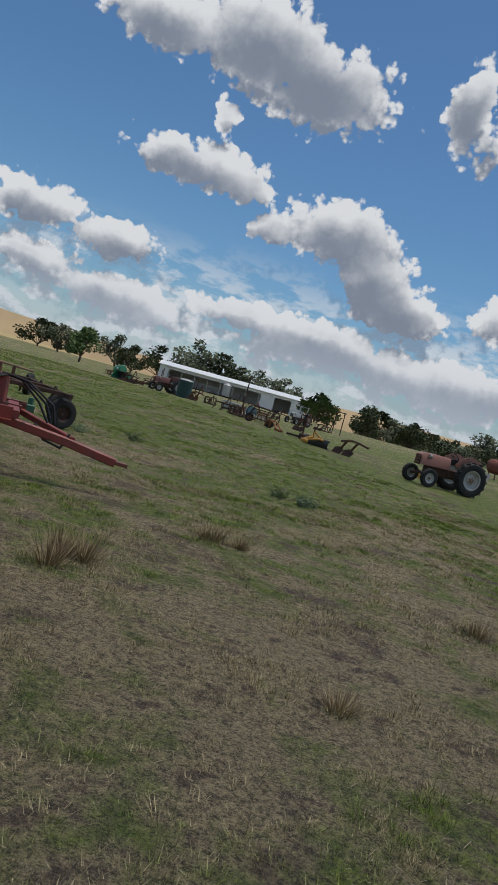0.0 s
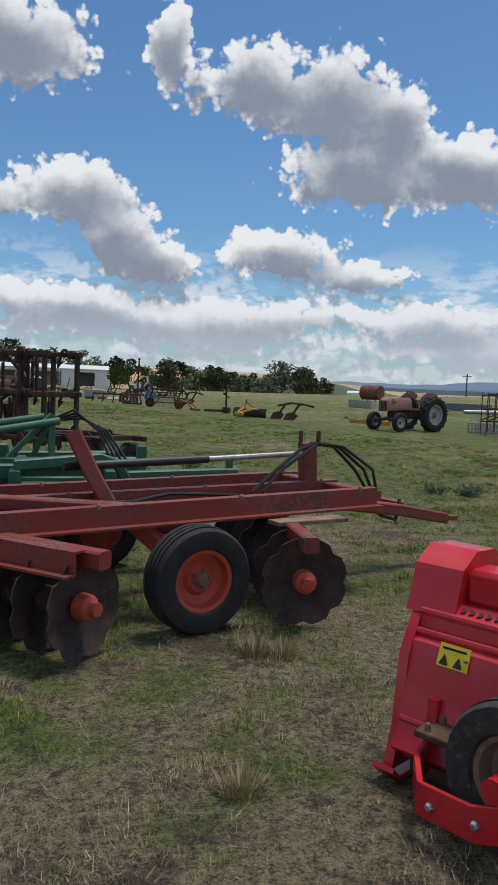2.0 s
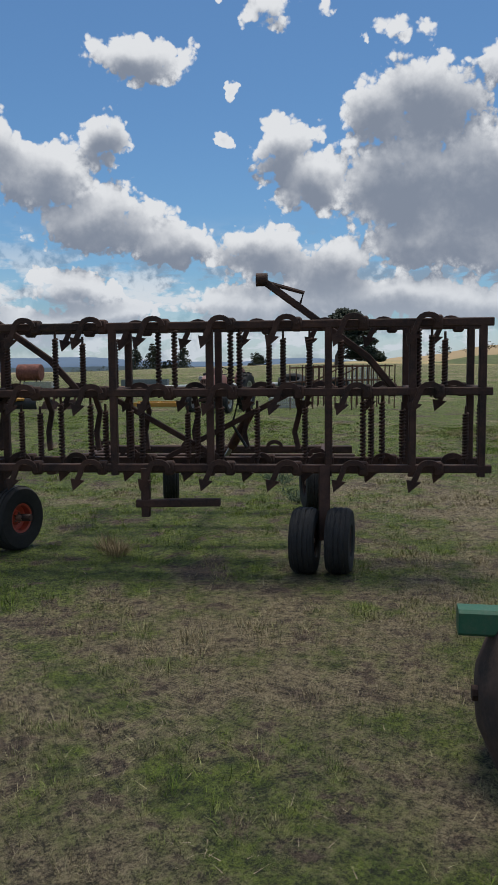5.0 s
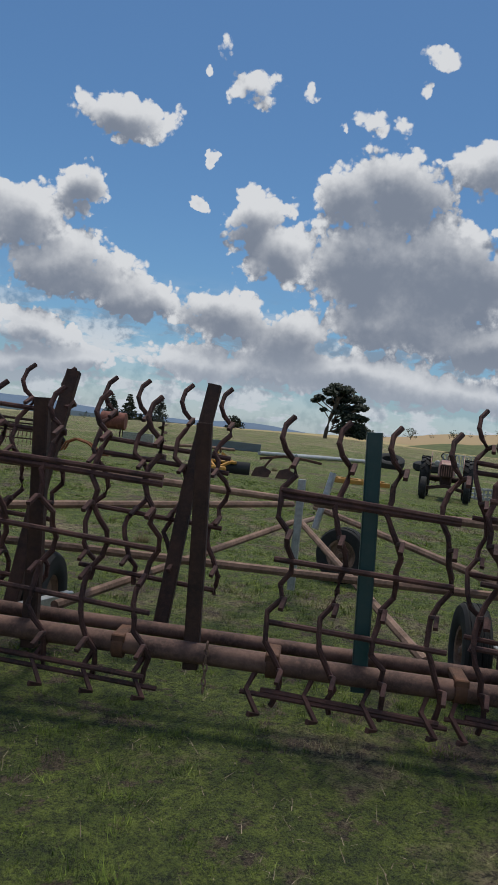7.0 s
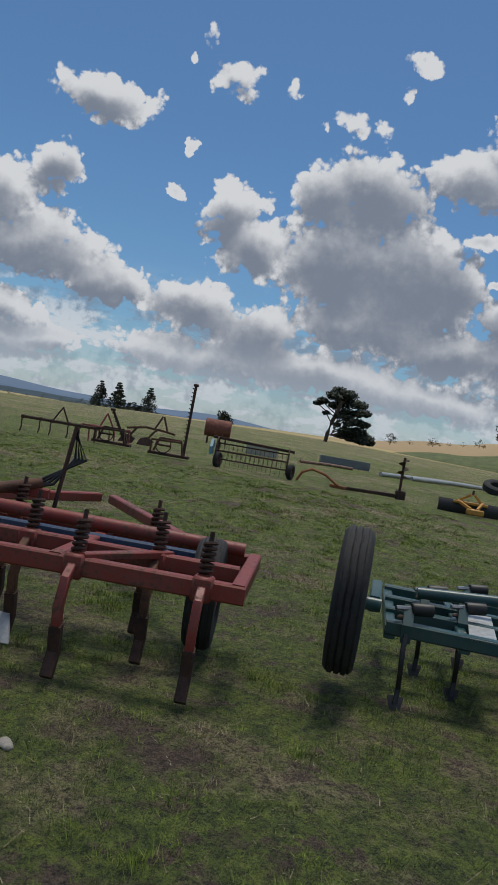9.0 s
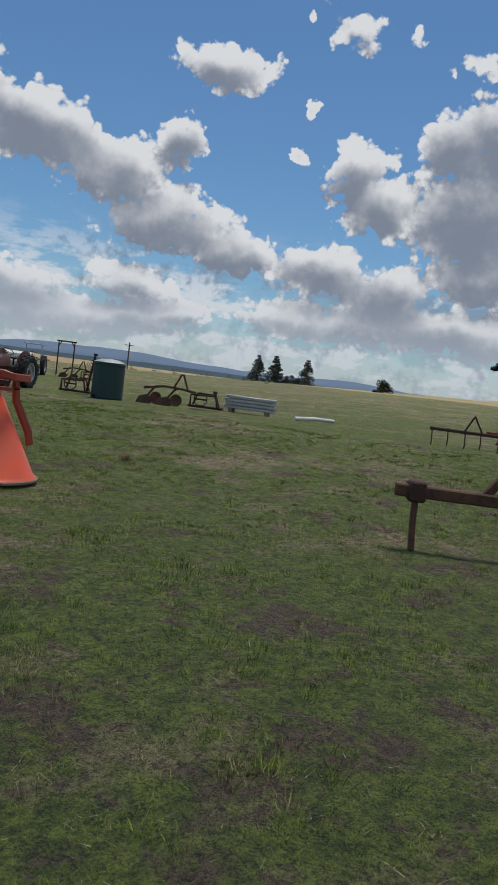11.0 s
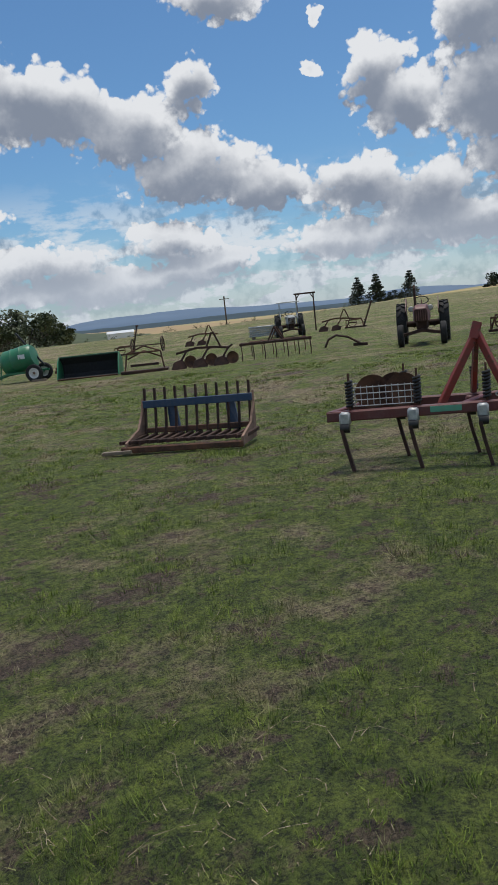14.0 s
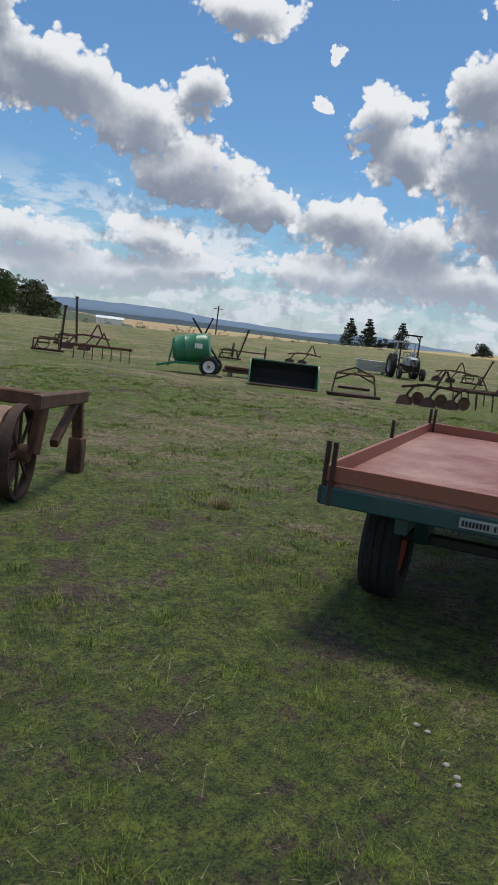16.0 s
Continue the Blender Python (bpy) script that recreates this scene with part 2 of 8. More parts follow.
def leafy(name, dark, light):
    m, tr, b = material(name, 0.75)
    r = tr.nodes.new("ShaderNodeNewGeometry").outputs["Random Per Island"]
    tr.links.new(blend(tr, r, dark, light), b.inputs["Base Color"])
    return m


def sward(name, blades=False):
    """Grazed pasture: green, straw and bare earth in patches; the blades take the colour of their patch."""
    m, tr, b = material(name, 0.92)
    at = world_at(tr)
    big = tex(tr, "ShaderNodeTexNoise", at, 0.38, 4.0, 0.55)
    mid = tex(tr, "ShaderNodeTexNoise", at, 2.6, 6.0, 0.7)
    tiny = tex(tr, "ShaderNodeTexNoise", at, 26.0, 8.0, 0.82)
    micro = tex(tr, "ShaderNodeTexNoise", at, 105.0, 5.0, 0.8)
    turf = tr.nodes.new("ShaderNodeMath")
    turf.operation = "MULTIPLY_ADD"
    tr.links.new(micro, turf.inputs[0])
    turf.inputs[1].default_value = 0.9
    tr.links.new(tiny, turf.inputs[2])
    pile = span(tr, turf.outputs[0], 0.82, 1.07)
    tone = tex(tr, "ShaderNodeTexNoise", at, 8.5, 4.0, 0.65)
    deep_turf = blend(tr, pile, (0.016, 0.024, 0.005), (0.120, 0.165, 0.022))
    fresh_turf = blend(tr, pile, (0.034, 0.046, 0.007), (0.220, 0.275, 0.040))
    green = blend(tr, span(tr, tone, 0.40, 0.60), deep_turf, fresh_turf)
    straw = blend(tr, pile, (0.048, 0.036, 0.019), (0.42, 0.335, 0.19))
    earth = blend(tr, pile, (0.024, 0.016, 0.011), (0.17, 0.115, 0.075))
    sum_ = tr.nodes.new("ShaderNodeMath")
    sum_.operation = "ADD"
    tr.links.new(span(tr, big, 0.3, 0.7, -0.16, 0.16), sum_.inputs[0])
    tr.links.new(mid, sum_.inputs[1])
    early = tr.nodes.new("ShaderNodeSeparateXYZ")
    tr.links.new(at, early.inputs[0])
    drier = tr.nodes.new("ShaderNodeMath")
    drier.operation = "ADD"
    tr.links.new(sum_.outputs[0], drier.inputs[0])
    tr.links.new(span(tr, early.outputs[1], -9.0, 5.0, 0.08, -0.095), drier.inputs[1])
    away_from = tr.nodes.new("ShaderNodeVectorMath")
    away_from.operation = "LENGTH"
    tr.links.new(at, away_from.inputs[0])
    drier2 = tr.nodes.new("ShaderNodeMath")
    drier2.operation = "ADD"
    tr.links.new(drier.outputs[0], drier2.inputs[0])
    rise = span(tr, away_from.outputs["Value"], 16.0, 55.0, 0.0, 0.10)
    tr.links.new(rise, drier2.inputs[1])
    drier = drier2
    col = blend(tr, span(tr, drier.outputs[0], 0.43, 0.60), green, straw)
    if blades:
        r = tr.nodes.new("ShaderNodeNewGeometry").outputs["Random Per Island"]
        clump = tex(tr, "ShaderNodeTexNoise", at, 8.5, 3.0, 0.6)
        deep = blend(tr, r, (0.026, 0.058, 0.005), (0.120, 0.190, 0.022))
        fresh = blend(tr, r, (0.080, 0.130, 0.010), (0.300, 0.390, 0.055))
        lush = blend(tr, span(tr, clump, 0.38, 0.62), deep, fresh)
        withered = blend(tr, r, (0.10, 0.080, 0.038), (0.56, 0.46, 0.28))
        dead = tr.nodes.new("ShaderNodeMath")
        dead.operation = "ADD"
        tr.links.new(drier.outputs[0], dead.inputs[0])
        tr.links.new(span(tr, tex(tr, "ShaderNodeTexNoise", at, 13.0, 3.0, 0.6), 0.3, 0.7, -0.09, 0.09), dead.inputs[1])
        col = blend(tr, span(tr, dead.outputs[0], 0.43, 0.60, 0.03, 0.94), lush, withered)
    else:
        bare = tex(tr, "ShaderNodeTexNoise", at, 1.25, 6.0, 0.7)
        col = blend(tr, span(tr, bare, 0.56, 0.63), col, earth)
        scuffs = tex(tr, "ShaderNodeTexNoise", at, 5.2, 5.0, 0.7)
        col = blend(tr, span(tr, scuffs, 0.56, 0.62, 0.0, 0.9), col, earth)
        far = tr.nodes.new("ShaderNodeVectorMath")
        far.operation = "LENGTH"
        tr.links.new(at, far.inputs[0])
        field = tex(tr, "ShaderNodeTexNoise", at, 0.006, 2.0)
        gold = blend(tr, span(tr, field, 0.45, 0.52), (0.42, 0.31, 0.14), (0.30, 0.26, 0.12))
        col = blend(tr, span(tr, far.outputs["Value"], 118.0, 140.0), col, gold)
        bump(tr, b, turf.outputs[0], 1.0, 0.03)
    tr.links.new(col, b.inputs["Base Color"])
    return m


RED = painted("red_paint", (0.52, 0.005, 0.016), 0.05, rough=0.26, fade=0.97, dust=0.03)
RED_DULL = painted("faded_red_paint", (0.215, 0.024, 0.015), 0.60, rough=0.5)
RED_RIM = painted("orange_red_rim", (0.50, 0.06, 0.026), 0.2, dust=0.2)
MAROON = painted("maroon_paint", (0.12, 0.022, 0.022), 0.3)
ORANGE = painted("orange_paint", (0.72, 0.085, 0.02), 0.08, rough=0.42, dust=0.12)
ORANGE_RED = painted("orange_red_paint", (0.38, 0.042, 0.018), 0.25, rough=0.45, dust=0.15)
GREEN = painted("green_paint", (0.022, 0.11, 0.060), 0.3)
MINT = painted("mint_paint", (0.10, 0.36, 0.24), 0.2)
TEAL = painted("teal_paint", (0.007, 0.056, 0.060), 0.10, rough=0.36, dust=0.1)
NAVY = painted("blue_paint", (0.016, 0.05, 0.115), 0.22)
CART_GREEN = painted("bright_green_paint", (0.010, 0.17, 0.075), 0.06, rough=0.4)
YELLOW = painted("yellow_paint", (0.50, 0.24, 0.02), 0.25)
GREY = painted("grey_paint", (0.34, 0.36, 0.37), 0.2)
SKYBLUE = painted("pale_blue_paint", (0.13, 0.30, 0.40), 0.3)
WHITE = painted("white_paint", (0.72, 0.72, 0.70), 0.08, fade=0.9)
RUST = rusty("rusted_steel")
RUST_DARK = rusty("dark_rusted_steel", (0.026, 0.016, 0.014), (0.078, 0.038, 0.027))
HARROW_RUST = rusty("harrow_rust", (0.034, 0.018, 0.018), (0.115, 0.052, 0.044))
PIPE_RUST = rusty("pipe_rust", (0.06, 0.034, 0.03), (0.20, 0.115, 0.09))
RUST_PALE = rusty("pale_rusted_steel", (0.12, 0.075, 0.055), (0.30, 0.19, 0.14))
DISC = rusty("worn_disc_steel", (0.026, 0.021, 0.021), (0.085, 0.052, 0.042))
RUBBER = plain("old_tyre_rubber", (0.020, 0.020, 0.021), 0.85, vary=0.35, scale=30)
MUDDY = painted("muddy_rubber", (0.022, 0.021, 0.020), 0.40, under=(0.27, 0.245, 0.215), rough=0.85, dust=0.5)
BLACK = plain("black_steel", (0.015, 0.015, 0.016), 0.5)
HOSE = plain("black_hose", (0.012, 0.012, 0.012), 0.4, relief=0.05)
STEEL = plain("bare_steel", (0.38, 0.37, 0.36), 0.4, 0.8)
PALE = plain("pale_galvanised_steel", (0.42, 0.43, 0.43), 0.5, 0.5)
TANK = plain("dark_green_plastic", (0.006, 0.038, 0.040), 0.5, vary=0.15, scale=6, relief=0.03)
WOOD = plain("weathered_wood", (0.24, 0.19, 0.14), 0.85, scale=40)
DECK = painted("red_oxide_deck", (0.28, 0.080, 0.045), 0.3, under=(0.30, 0.18, 0.12), rough=0.5)
STONE = plain("pale_stone", (0.27, 0.25, 0.22), 0.9, scale=60)
BARK = plain("bark", (0.10, 0.075, 0.055), 0.95, scale=8)
STICKER_Y = plain("yellow_sticker", (0.72, 0.56, 0.02), 0.45, vary=0.05)
STICKER_W = plain("white_sticker", (0.72, 0.72, 0.72), 0.45, vary=0.05)
INK = plain("dark_print", (0.012, 0.012, 0.013), 0.5, vary=0.05)
SHEET = plain("white_steel_sheet", (0.66, 0.68, 0.70), 0.5, vary=0.06, scale=2)
DARKIN = plain("dark_interior", (0.02, 0.022, 0.024), 0.9)
LEAF_GUM = leafy("gum_leaves", (0.028, 0.042, 0.018), (0.085, 0.105, 0.045))
LEAF_PINE = leafy("pine_needles", (0.010, 0.018, 0.010), (0.032, 0.045, 0.022))
LEAF_BRIGHT = leafy("green_leaves", (0.045, 0.085, 0.02), (0.10, 0.16, 0.045))
STALK = leafy("dead_stalks", (0.16, 0.12, 0.065), (0.38, 0.31, 0.19))
SWARD, BLADE = sward("pasture"), sward("pasture_blades", True)
TUFT = leafy("dry_grass_blades", (0.16, 0.12, 0.06), (0.36, 0.28, 0.16))
WEED = leafy("weed_leaves", (0.05, 0.085, 0.045), (0.13, 0.18, 0.10))


# ---------------------------------------------------------------- mesh kit
def link(name, bm, mat, parent=None, label="", smooth=38):
    me = bpy.data.meshes.new(name)
    bm.to_mesh(me)
    bm.free()
    if smooth:
        me.polygons.foreach_set("use_smooth", [True] * len(me.polygons))
        me.set_sharp_from_angle(angle=radians(smooth))
    me.materials.append(mat)
    ob = new(name, me)
    if parent is not None:
        ob.parent = parent
    if label:
        ob["label"] = label
    return ob


def part(name, bm, mat, parent, label=""):
    return link(name, bm, mat, parent, label)


def height_at(x, y):
    u, s = 0.907 * x + 0.42 * y, -0.42 * x + 0.907 * y

    def step(a, b, v):
        v = min(1, max(0, (v - a) / (b - a)))
        return v * v * (3 - 2 * v)
    z = 0.32 * math.exp(-((s - 13) / 15) ** 2) * step(3, 11, u) + 0.0105 * max(0, min(u, 300) - 18) * math.exp(-((s - 15) / 60) ** 2)
    return z - 0.025 * max(0, min(s, 260) - 45) * step(38, 90, u)


def thing(name, label, category, x, y, facing, group="", dz=0.0, scale=1.0):
    """An empty on the ground; its own y axis points to the compass bearing `facing`."""
    ob = new(name)
    ob.empty_display_size = 0.2
    ob.matrix_basis = pose(x, y, height_at(x, y) + dz, 0, 0, -facing) @ Matrix.Scale(scale, 4)
    return tagged(ob, label, category, group)


def box(bm, c, s, turn=None, bevel=0.0):
    m = Matrix.Translation(c) @ (turn.to_4x4() if turn else Matrix()) @ Matrix.Diagonal((*s, 1))
    made = bmesh.ops.create_cube(bm, size=1, matrix=m)["verts"]
    if bevel:
        edges = list({e for v in made for e in v.link_edges})
        bmesh.ops.bevel(bm, geom=edges, offset=bevel, segments=1, affect="EDGES")
    return bm


def rings(bm, loops, closed=False, caps=True):
    n = len(loops[0])
    vs = [[bm.verts.new(p) for p in lp] for lp in loops]
    pairs = list(zip(vs, vs[1:])) + ([(vs[-1], vs[0])] if closed else [])
    for a, b in pairs:
        for i in range(n):
            bm.faces.new((a[i], a[(i + 1) % n], b[(i + 1) % n], b[i]))
    if caps and not closed:
        bm.faces.new(vs[0][::-1])
        bm.faces.new(vs[-1])
    return bm


def sweep(bm, pts, section, up=(0, 0, 1)):
    """Carry a cross-section (list of (side, up)) along a polyline."""
    pts = [Vector(p) for p in pts]
    loops = []
    for i, p in enumerate(pts):
        d = (pts[min(i + 1, len(pts) - 1)] - pts[max(i - 1, 0)]).normalized()
        u = Vector(up)
        if abs(d.dot(u)) > 0.985:
            u = Vector((1, 0, 0)) if abs(d.x) < 0.9 else Vector((0, 1, 0))
        side = d.cross(u).normalized()
        top = side.cross(d)
        loops.append([p + side * a + top * b for a, b in section])
    return rings(bm, loops)


def rod(bm, pts, r, n=8):
    return sweep(bm, pts, [(r * math.cos(2 * math.pi * k / n), r * math.sin(2 * math.pi * k / n)) for k in range(n)])


def bar(bm, pts, w, h, up=(0, 0, 1)):
    c = min(w, h) * 0.12
    a, b = w / 2, h / 2
    return sweep(bm, pts, [(-a + c, -b), (a - c, -b), (a, -b + c), (a, b - c), (a - c, b), (-a + c, b), (-a, b - c), (-a, -b + c)], up)


def channel(bm, p, q, w, h, t=0.008, up=(0, 0, 1)):
    """A C section, open downwards."""
    a, b = w / 2, h / 2
    return sweep(bm, [p, q], [(-a, -b), (-a + t, -b), (-a + t, b - t), (a - t, b - t), (a - t, -b), (a, -b), (a, b), (-a, b)], up)


def zed(bm, p, q, w, h, t=0.010):
    """A Z section: foot flange to the outer side, top flange to the inner."""
    b = h / 2
    return sweep(bm, [p, q], [(0, -b), (w, -b), (w, -b + t), (t, -b + t), (t, b), (-w * 0.8, b), (-w * 0.8, b - t), (0, b - t)])


def lathe(bm, profile, m=None, n=24, closed=False):
    """Turn (radius, along) about the local x axis."""
    m = m or Matrix()
    loops = [[m @ Vector((a, r * math.cos(2 * math.pi * k / n), r * math.sin(2 * math.pi * k / n))) for k in range(n)] for r, a in profile]
    return rings(bm, loops, closed, caps=not closed)


def plate(bm, outline, normal_shift):
    """A flat plate: outline of points, thickness as a vector."""
    s = Vector(normal_shift)
    return rings(bm, [[Vector(p) for p in outline], [Vector(p) + s for p in outline]])


def coil(bm, p, q, r, wire, turns, n=6):
    p, q = Vector(p), Vector(q)
    d = (q - p).normalized()
    a = d.orthogonal().normalized()
    b = d.cross(a)
    steps = int(turns * 9)
    return rod(bm, [p + (q - p) * k / steps + (a * math.cos(k * 0.698) + b * math.sin(k * 0.698)) * r for k in range(steps + 1)], wire, n)


def axle_frame(p, ax):
    x = Vector(ax).normalized()
    z = Vector((0, 0, 1)) if abs(x.z) < 0.9 else Vector((0, 1, 0))
    y = z.cross(x).normalized()
    return Matrix.Translation(p) @ Matrix((x, y, x.cross(y))).transposed().to_4x4()


def wheel(parent, p, ax, radius, width, rim_mat, lugs=0, rim=0.58, tyre_label="worn black rubber tyre", hub_mat=None, name="wheel", tyre_mat=None):
    """A tyre, its rim and hub. ax points to the outer side."""
    m = axle_frame(p, ax)
    R, w, q = radius, width / 2, radius * rim
    bm = bmesh.new()
    prof = [(q, -w * 0.72), (q + 0.12 * (R - q), -w * 0.92), (q + 0.5 * (R - q), -w), (R - 0.14 * (R - q), -w * 0.94), (R - 0.02 * (R - q), -w * 0.72),
            (R, -w * 0.3), (R, w * 0.3), (R - 0.02 * (R - q), w * 0.72), (R - 0.14 * (R - q), w * 0.94), (q + 0.5 * (R - q), w), (q + 0.12 * (R - q), w * 0.92), (q, w * 0.72)]
    if not lugs:
        ribs = [(-0.58, 0), (-0.55, 1), (-0.29, 1), (-0.25, 0), (-0.17, 0), (-0.13, 1), (0.13, 1), (0.17, 0), (0.25, 0), (0.29, 1), (0.55, 1), (0.58, 0)]
        prof[5:7] = [(R * (0.985 + 0.027 * k), w * f) for f, k in ribs]
    lathe(bm, prof, m, 40, closed=True)
    if not lugs:
        # small nicks across the tread
        for v in bm.verts:
            c = m.inverted() @ v.co
            if c.yz.length > R * 1.005 and int(math.degrees(math.atan2(c.z, c.y)) / 9.0) % 2:
                v.co = m @ Vector((c.x + w * 0.05, c.y, c.z))
    if lugs:
        for k in range(lugs):
            for side in (-1, 1):
                a = 2 * math.pi * (k + 0.25 * side) / lugs
                lm = m @ Matrix.Rotation(a, 4, "X") @ Matrix.Translation((side * w * 0.46, 0, R + R * 0.012)) @ Matrix.Rotation(side * 0.7, 4, "Z")
                bmesh.ops.create_cube(bm, size=1, matrix=lm @ Matrix.Diagonal((w * 0.95, R * 0.085, R * 0.09, 1)))
    tyre = part(name, bm, tyre_mat or RUBBER, parent, tyre_label)
    bm = bmesh.new()
    lathe(bm, [(q * 1.0, -w * 0.7), (q * 1.03, w * 0.7), (q * 1.03, w * 0.78), (q * 0.9, w * 0.72), (q * 0.84, w * 0.2), (q * 0.55, w * 0.05), (q * 0.42, w * 0.25), (q * 0.12, w * 0.25), (q * 0.12, -w * 0.3), (q * 0.8, -w * 0.3)], m, 28, closed=True)
    part("rim", bm, rim_mat, tyre)
    bm = bmesh.new()
    lathe(bm, [(q * 0.22, -w * 0.2), (q * 0.24, w * 0.55), (q * 0.16, w * 0.75)], m, 12)
    for k in range(5):
        a = 2 * math.pi * k / 5
        c = m @ Vector((w * 0.3, q * 0.34 * math.cos(a), q * 0.34 * math.sin(a)))
        lathe(bm, [(q * 0.055, -0.004), (q * 0.055, 0.012)], axle_frame(c, m.to_3x3() @ Vector((1, 0, 0))), 6)
    part("hub", bm, hub_mat or RUST_PALE, tyre)
    return tyre


# ---------------------------------------------------------------- ground and distance
def ground_sheet():
    xs = sorted({round(0.35 * k, 3) for k in range(-40, 41)} | {round(math.copysign(14.0 + 0.5 * (1.085 ** k - 1) / 0.085, s), 3) for k in range(1, 76) for s in (-1, 1)})
    ys = sorted({round(0.35 * k, 3) for k in range(-60, 61)} | {round(math.copysign(21.0 + 0.5 * (1.085 ** k - 1) / 0.085, s), 3) for k in range(1, 76) for s in (-1, 1)})
    bm = bmesh.new()
    grid = [[bm.verts.new((x - 2, y + 8, height_at(x - 2, y + 8) + (0.016 * noise.noise(Vector(((x - 2) * 1.3, (y + 8) * 1.3, 0))) if abs(x) < 25 and abs(y) < 40 else 0))) for y in ys] for x in xs]
    for a, b in zip(grid, grid[1:]):
        for i in range(len(ys) - 1):
            bm.faces.new((a[i], b[i], b[i + 1], a[i + 1]))
    return tagged(link("ground", bm, SWARD, smooth=180), "grazed pasture with green and straw patches and bare earth", "pasture", kind="structure")


ground_sheet()


def ridge(name, label, mat, az0, az1, dist, profile, depth=400.0, base=-40.0):
    """A far range of hills: profile gives the skyline's height in degrees along the bearings."""
    bm = bmesh.new()
    loops = []
    for k in range(121):
        a = az0 + (az1 - az0) * k / 120
        f = k / 120 * (len(profile) - 1)
        i = min(int(f), len(profile) - 2)
        u = f - i
        u = u * u * (3 - 2 * u)
        e = profile[i] * (1 - u) + profile[i + 1] * u + 0.05 * noise.noise(Vector((a * 0.9, dist, 0)))
        d = Vector((math.sin(radians(a)), math.cos(radians(a)), 0))
        top = dist * math.tan(radians(e))
        o = Vector((-5, 8, 1))
        loops.append([o + d * dist * 0.82 + Vector((0, 0, base)), o + d * dist * 0.93 + Vector((0, 0, base * 0.3 + top * 0.62)), o + d * dist + Vector((0, 0, top)), o + d * dist * 1.15 + Vector((0, 0, base))])
    rings(bm, loops)
    return tagged(link(name, bm, mat, smooth=180), label, "hills", kind="structure")


# distance haze is painted into the blue of the hills and woodland
BLUE_HILL = plain("haze_tinted_blue_hills", (0.115, 0.17, 0.25), 1.0, vary=0.08, scale=0.004, relief=0)
DARK_WOOD = plain("haze_tinted_dark_woodland", (0.035, 0.06, 0.075), 1.0, vary=0.2, scale=0.02, relief=0)
GOLD_HILL = plain("dry_golden_hill", (0.40, 0.29, 0.16), 1.0, vary=0.18, scale=0.012, relief=0)
GREEN_HILL = plain("scrubby_green_hill", (0.075, 0.095, 0.05), 1.0, vary=0.35, scale=0.09, relief=0)
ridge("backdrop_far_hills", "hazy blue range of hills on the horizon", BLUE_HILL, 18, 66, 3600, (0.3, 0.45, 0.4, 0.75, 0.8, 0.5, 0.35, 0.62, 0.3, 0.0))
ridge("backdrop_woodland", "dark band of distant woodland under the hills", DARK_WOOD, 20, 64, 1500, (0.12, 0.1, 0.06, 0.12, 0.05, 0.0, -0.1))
ridge("backdrop_gold_hill", "dry golden hillside behind the shed", GOLD_HILL, -40, 26, 620, (1.9, 1.9, 1.75, 1.3, 0.9, 0.8, 0.95, 0.85, 0.2))
ridge("backdrop_wheat_field", "strip of ripe golden field beyond the pasture", GOLD_HILL, 22, 58, 330, (0.0, -0.1, -0.25, -0.38, -0.42, -0.45, -0.5), base=-12)
ridge("backdrop_scrub_hill", "low hill of grey-green scrub", GREEN_HILL, 15, 33, 190, (0.4, 0.62, 0.6, 0.35, -0.2, -0.6), base=-6)
GREEN_RISE = plain("grazed_green_slope", (0.105, 0.125, 0.045), 1.0, vary=0.35, scale=0.6, relief=0)
ridge("backdrop_right_rise", "dry pasture rise closing the field", GOLD_HILL, 60, 120, 240, (0.05, 0.65, 1.4, 2.2, 2.8, 3.2, 3.3, 3.2, 3.0, 2.8, 2.6), base=-4)
ridge("backdrop_green_rise", "green grazed slope below the dry rise", GREEN_RISE, 61, 120, 150, (-0.5, 0.0, 0.7, 1.45, 2.0, 2.4, 2.5, 2.4, 2.3, 2.1, 2.0), base=-5)
ridge("backdrop_left_rise", "dry pasture hills behind", GOLD_HILL, 120, 320, 700, (0.5, 1.2, 1.0, 1.4, 1.9))


# ---------------------------------------------------------------- machines beside the walk
def M():
    return bmesh.new()


def one(fn, *a, **k):
    bm = bmesh.new()
    fn(bm, *a, **k)
    return bm


def bolts(parent, places, axis, r=0.012, mat=None):
    for p in places:
        part("bolt", one(lathe, [(r, -0.004), (r, 0.012), (r * 0.6, 0.02)], axle_frame(p, axis), 6), mat or STEEL, parent)


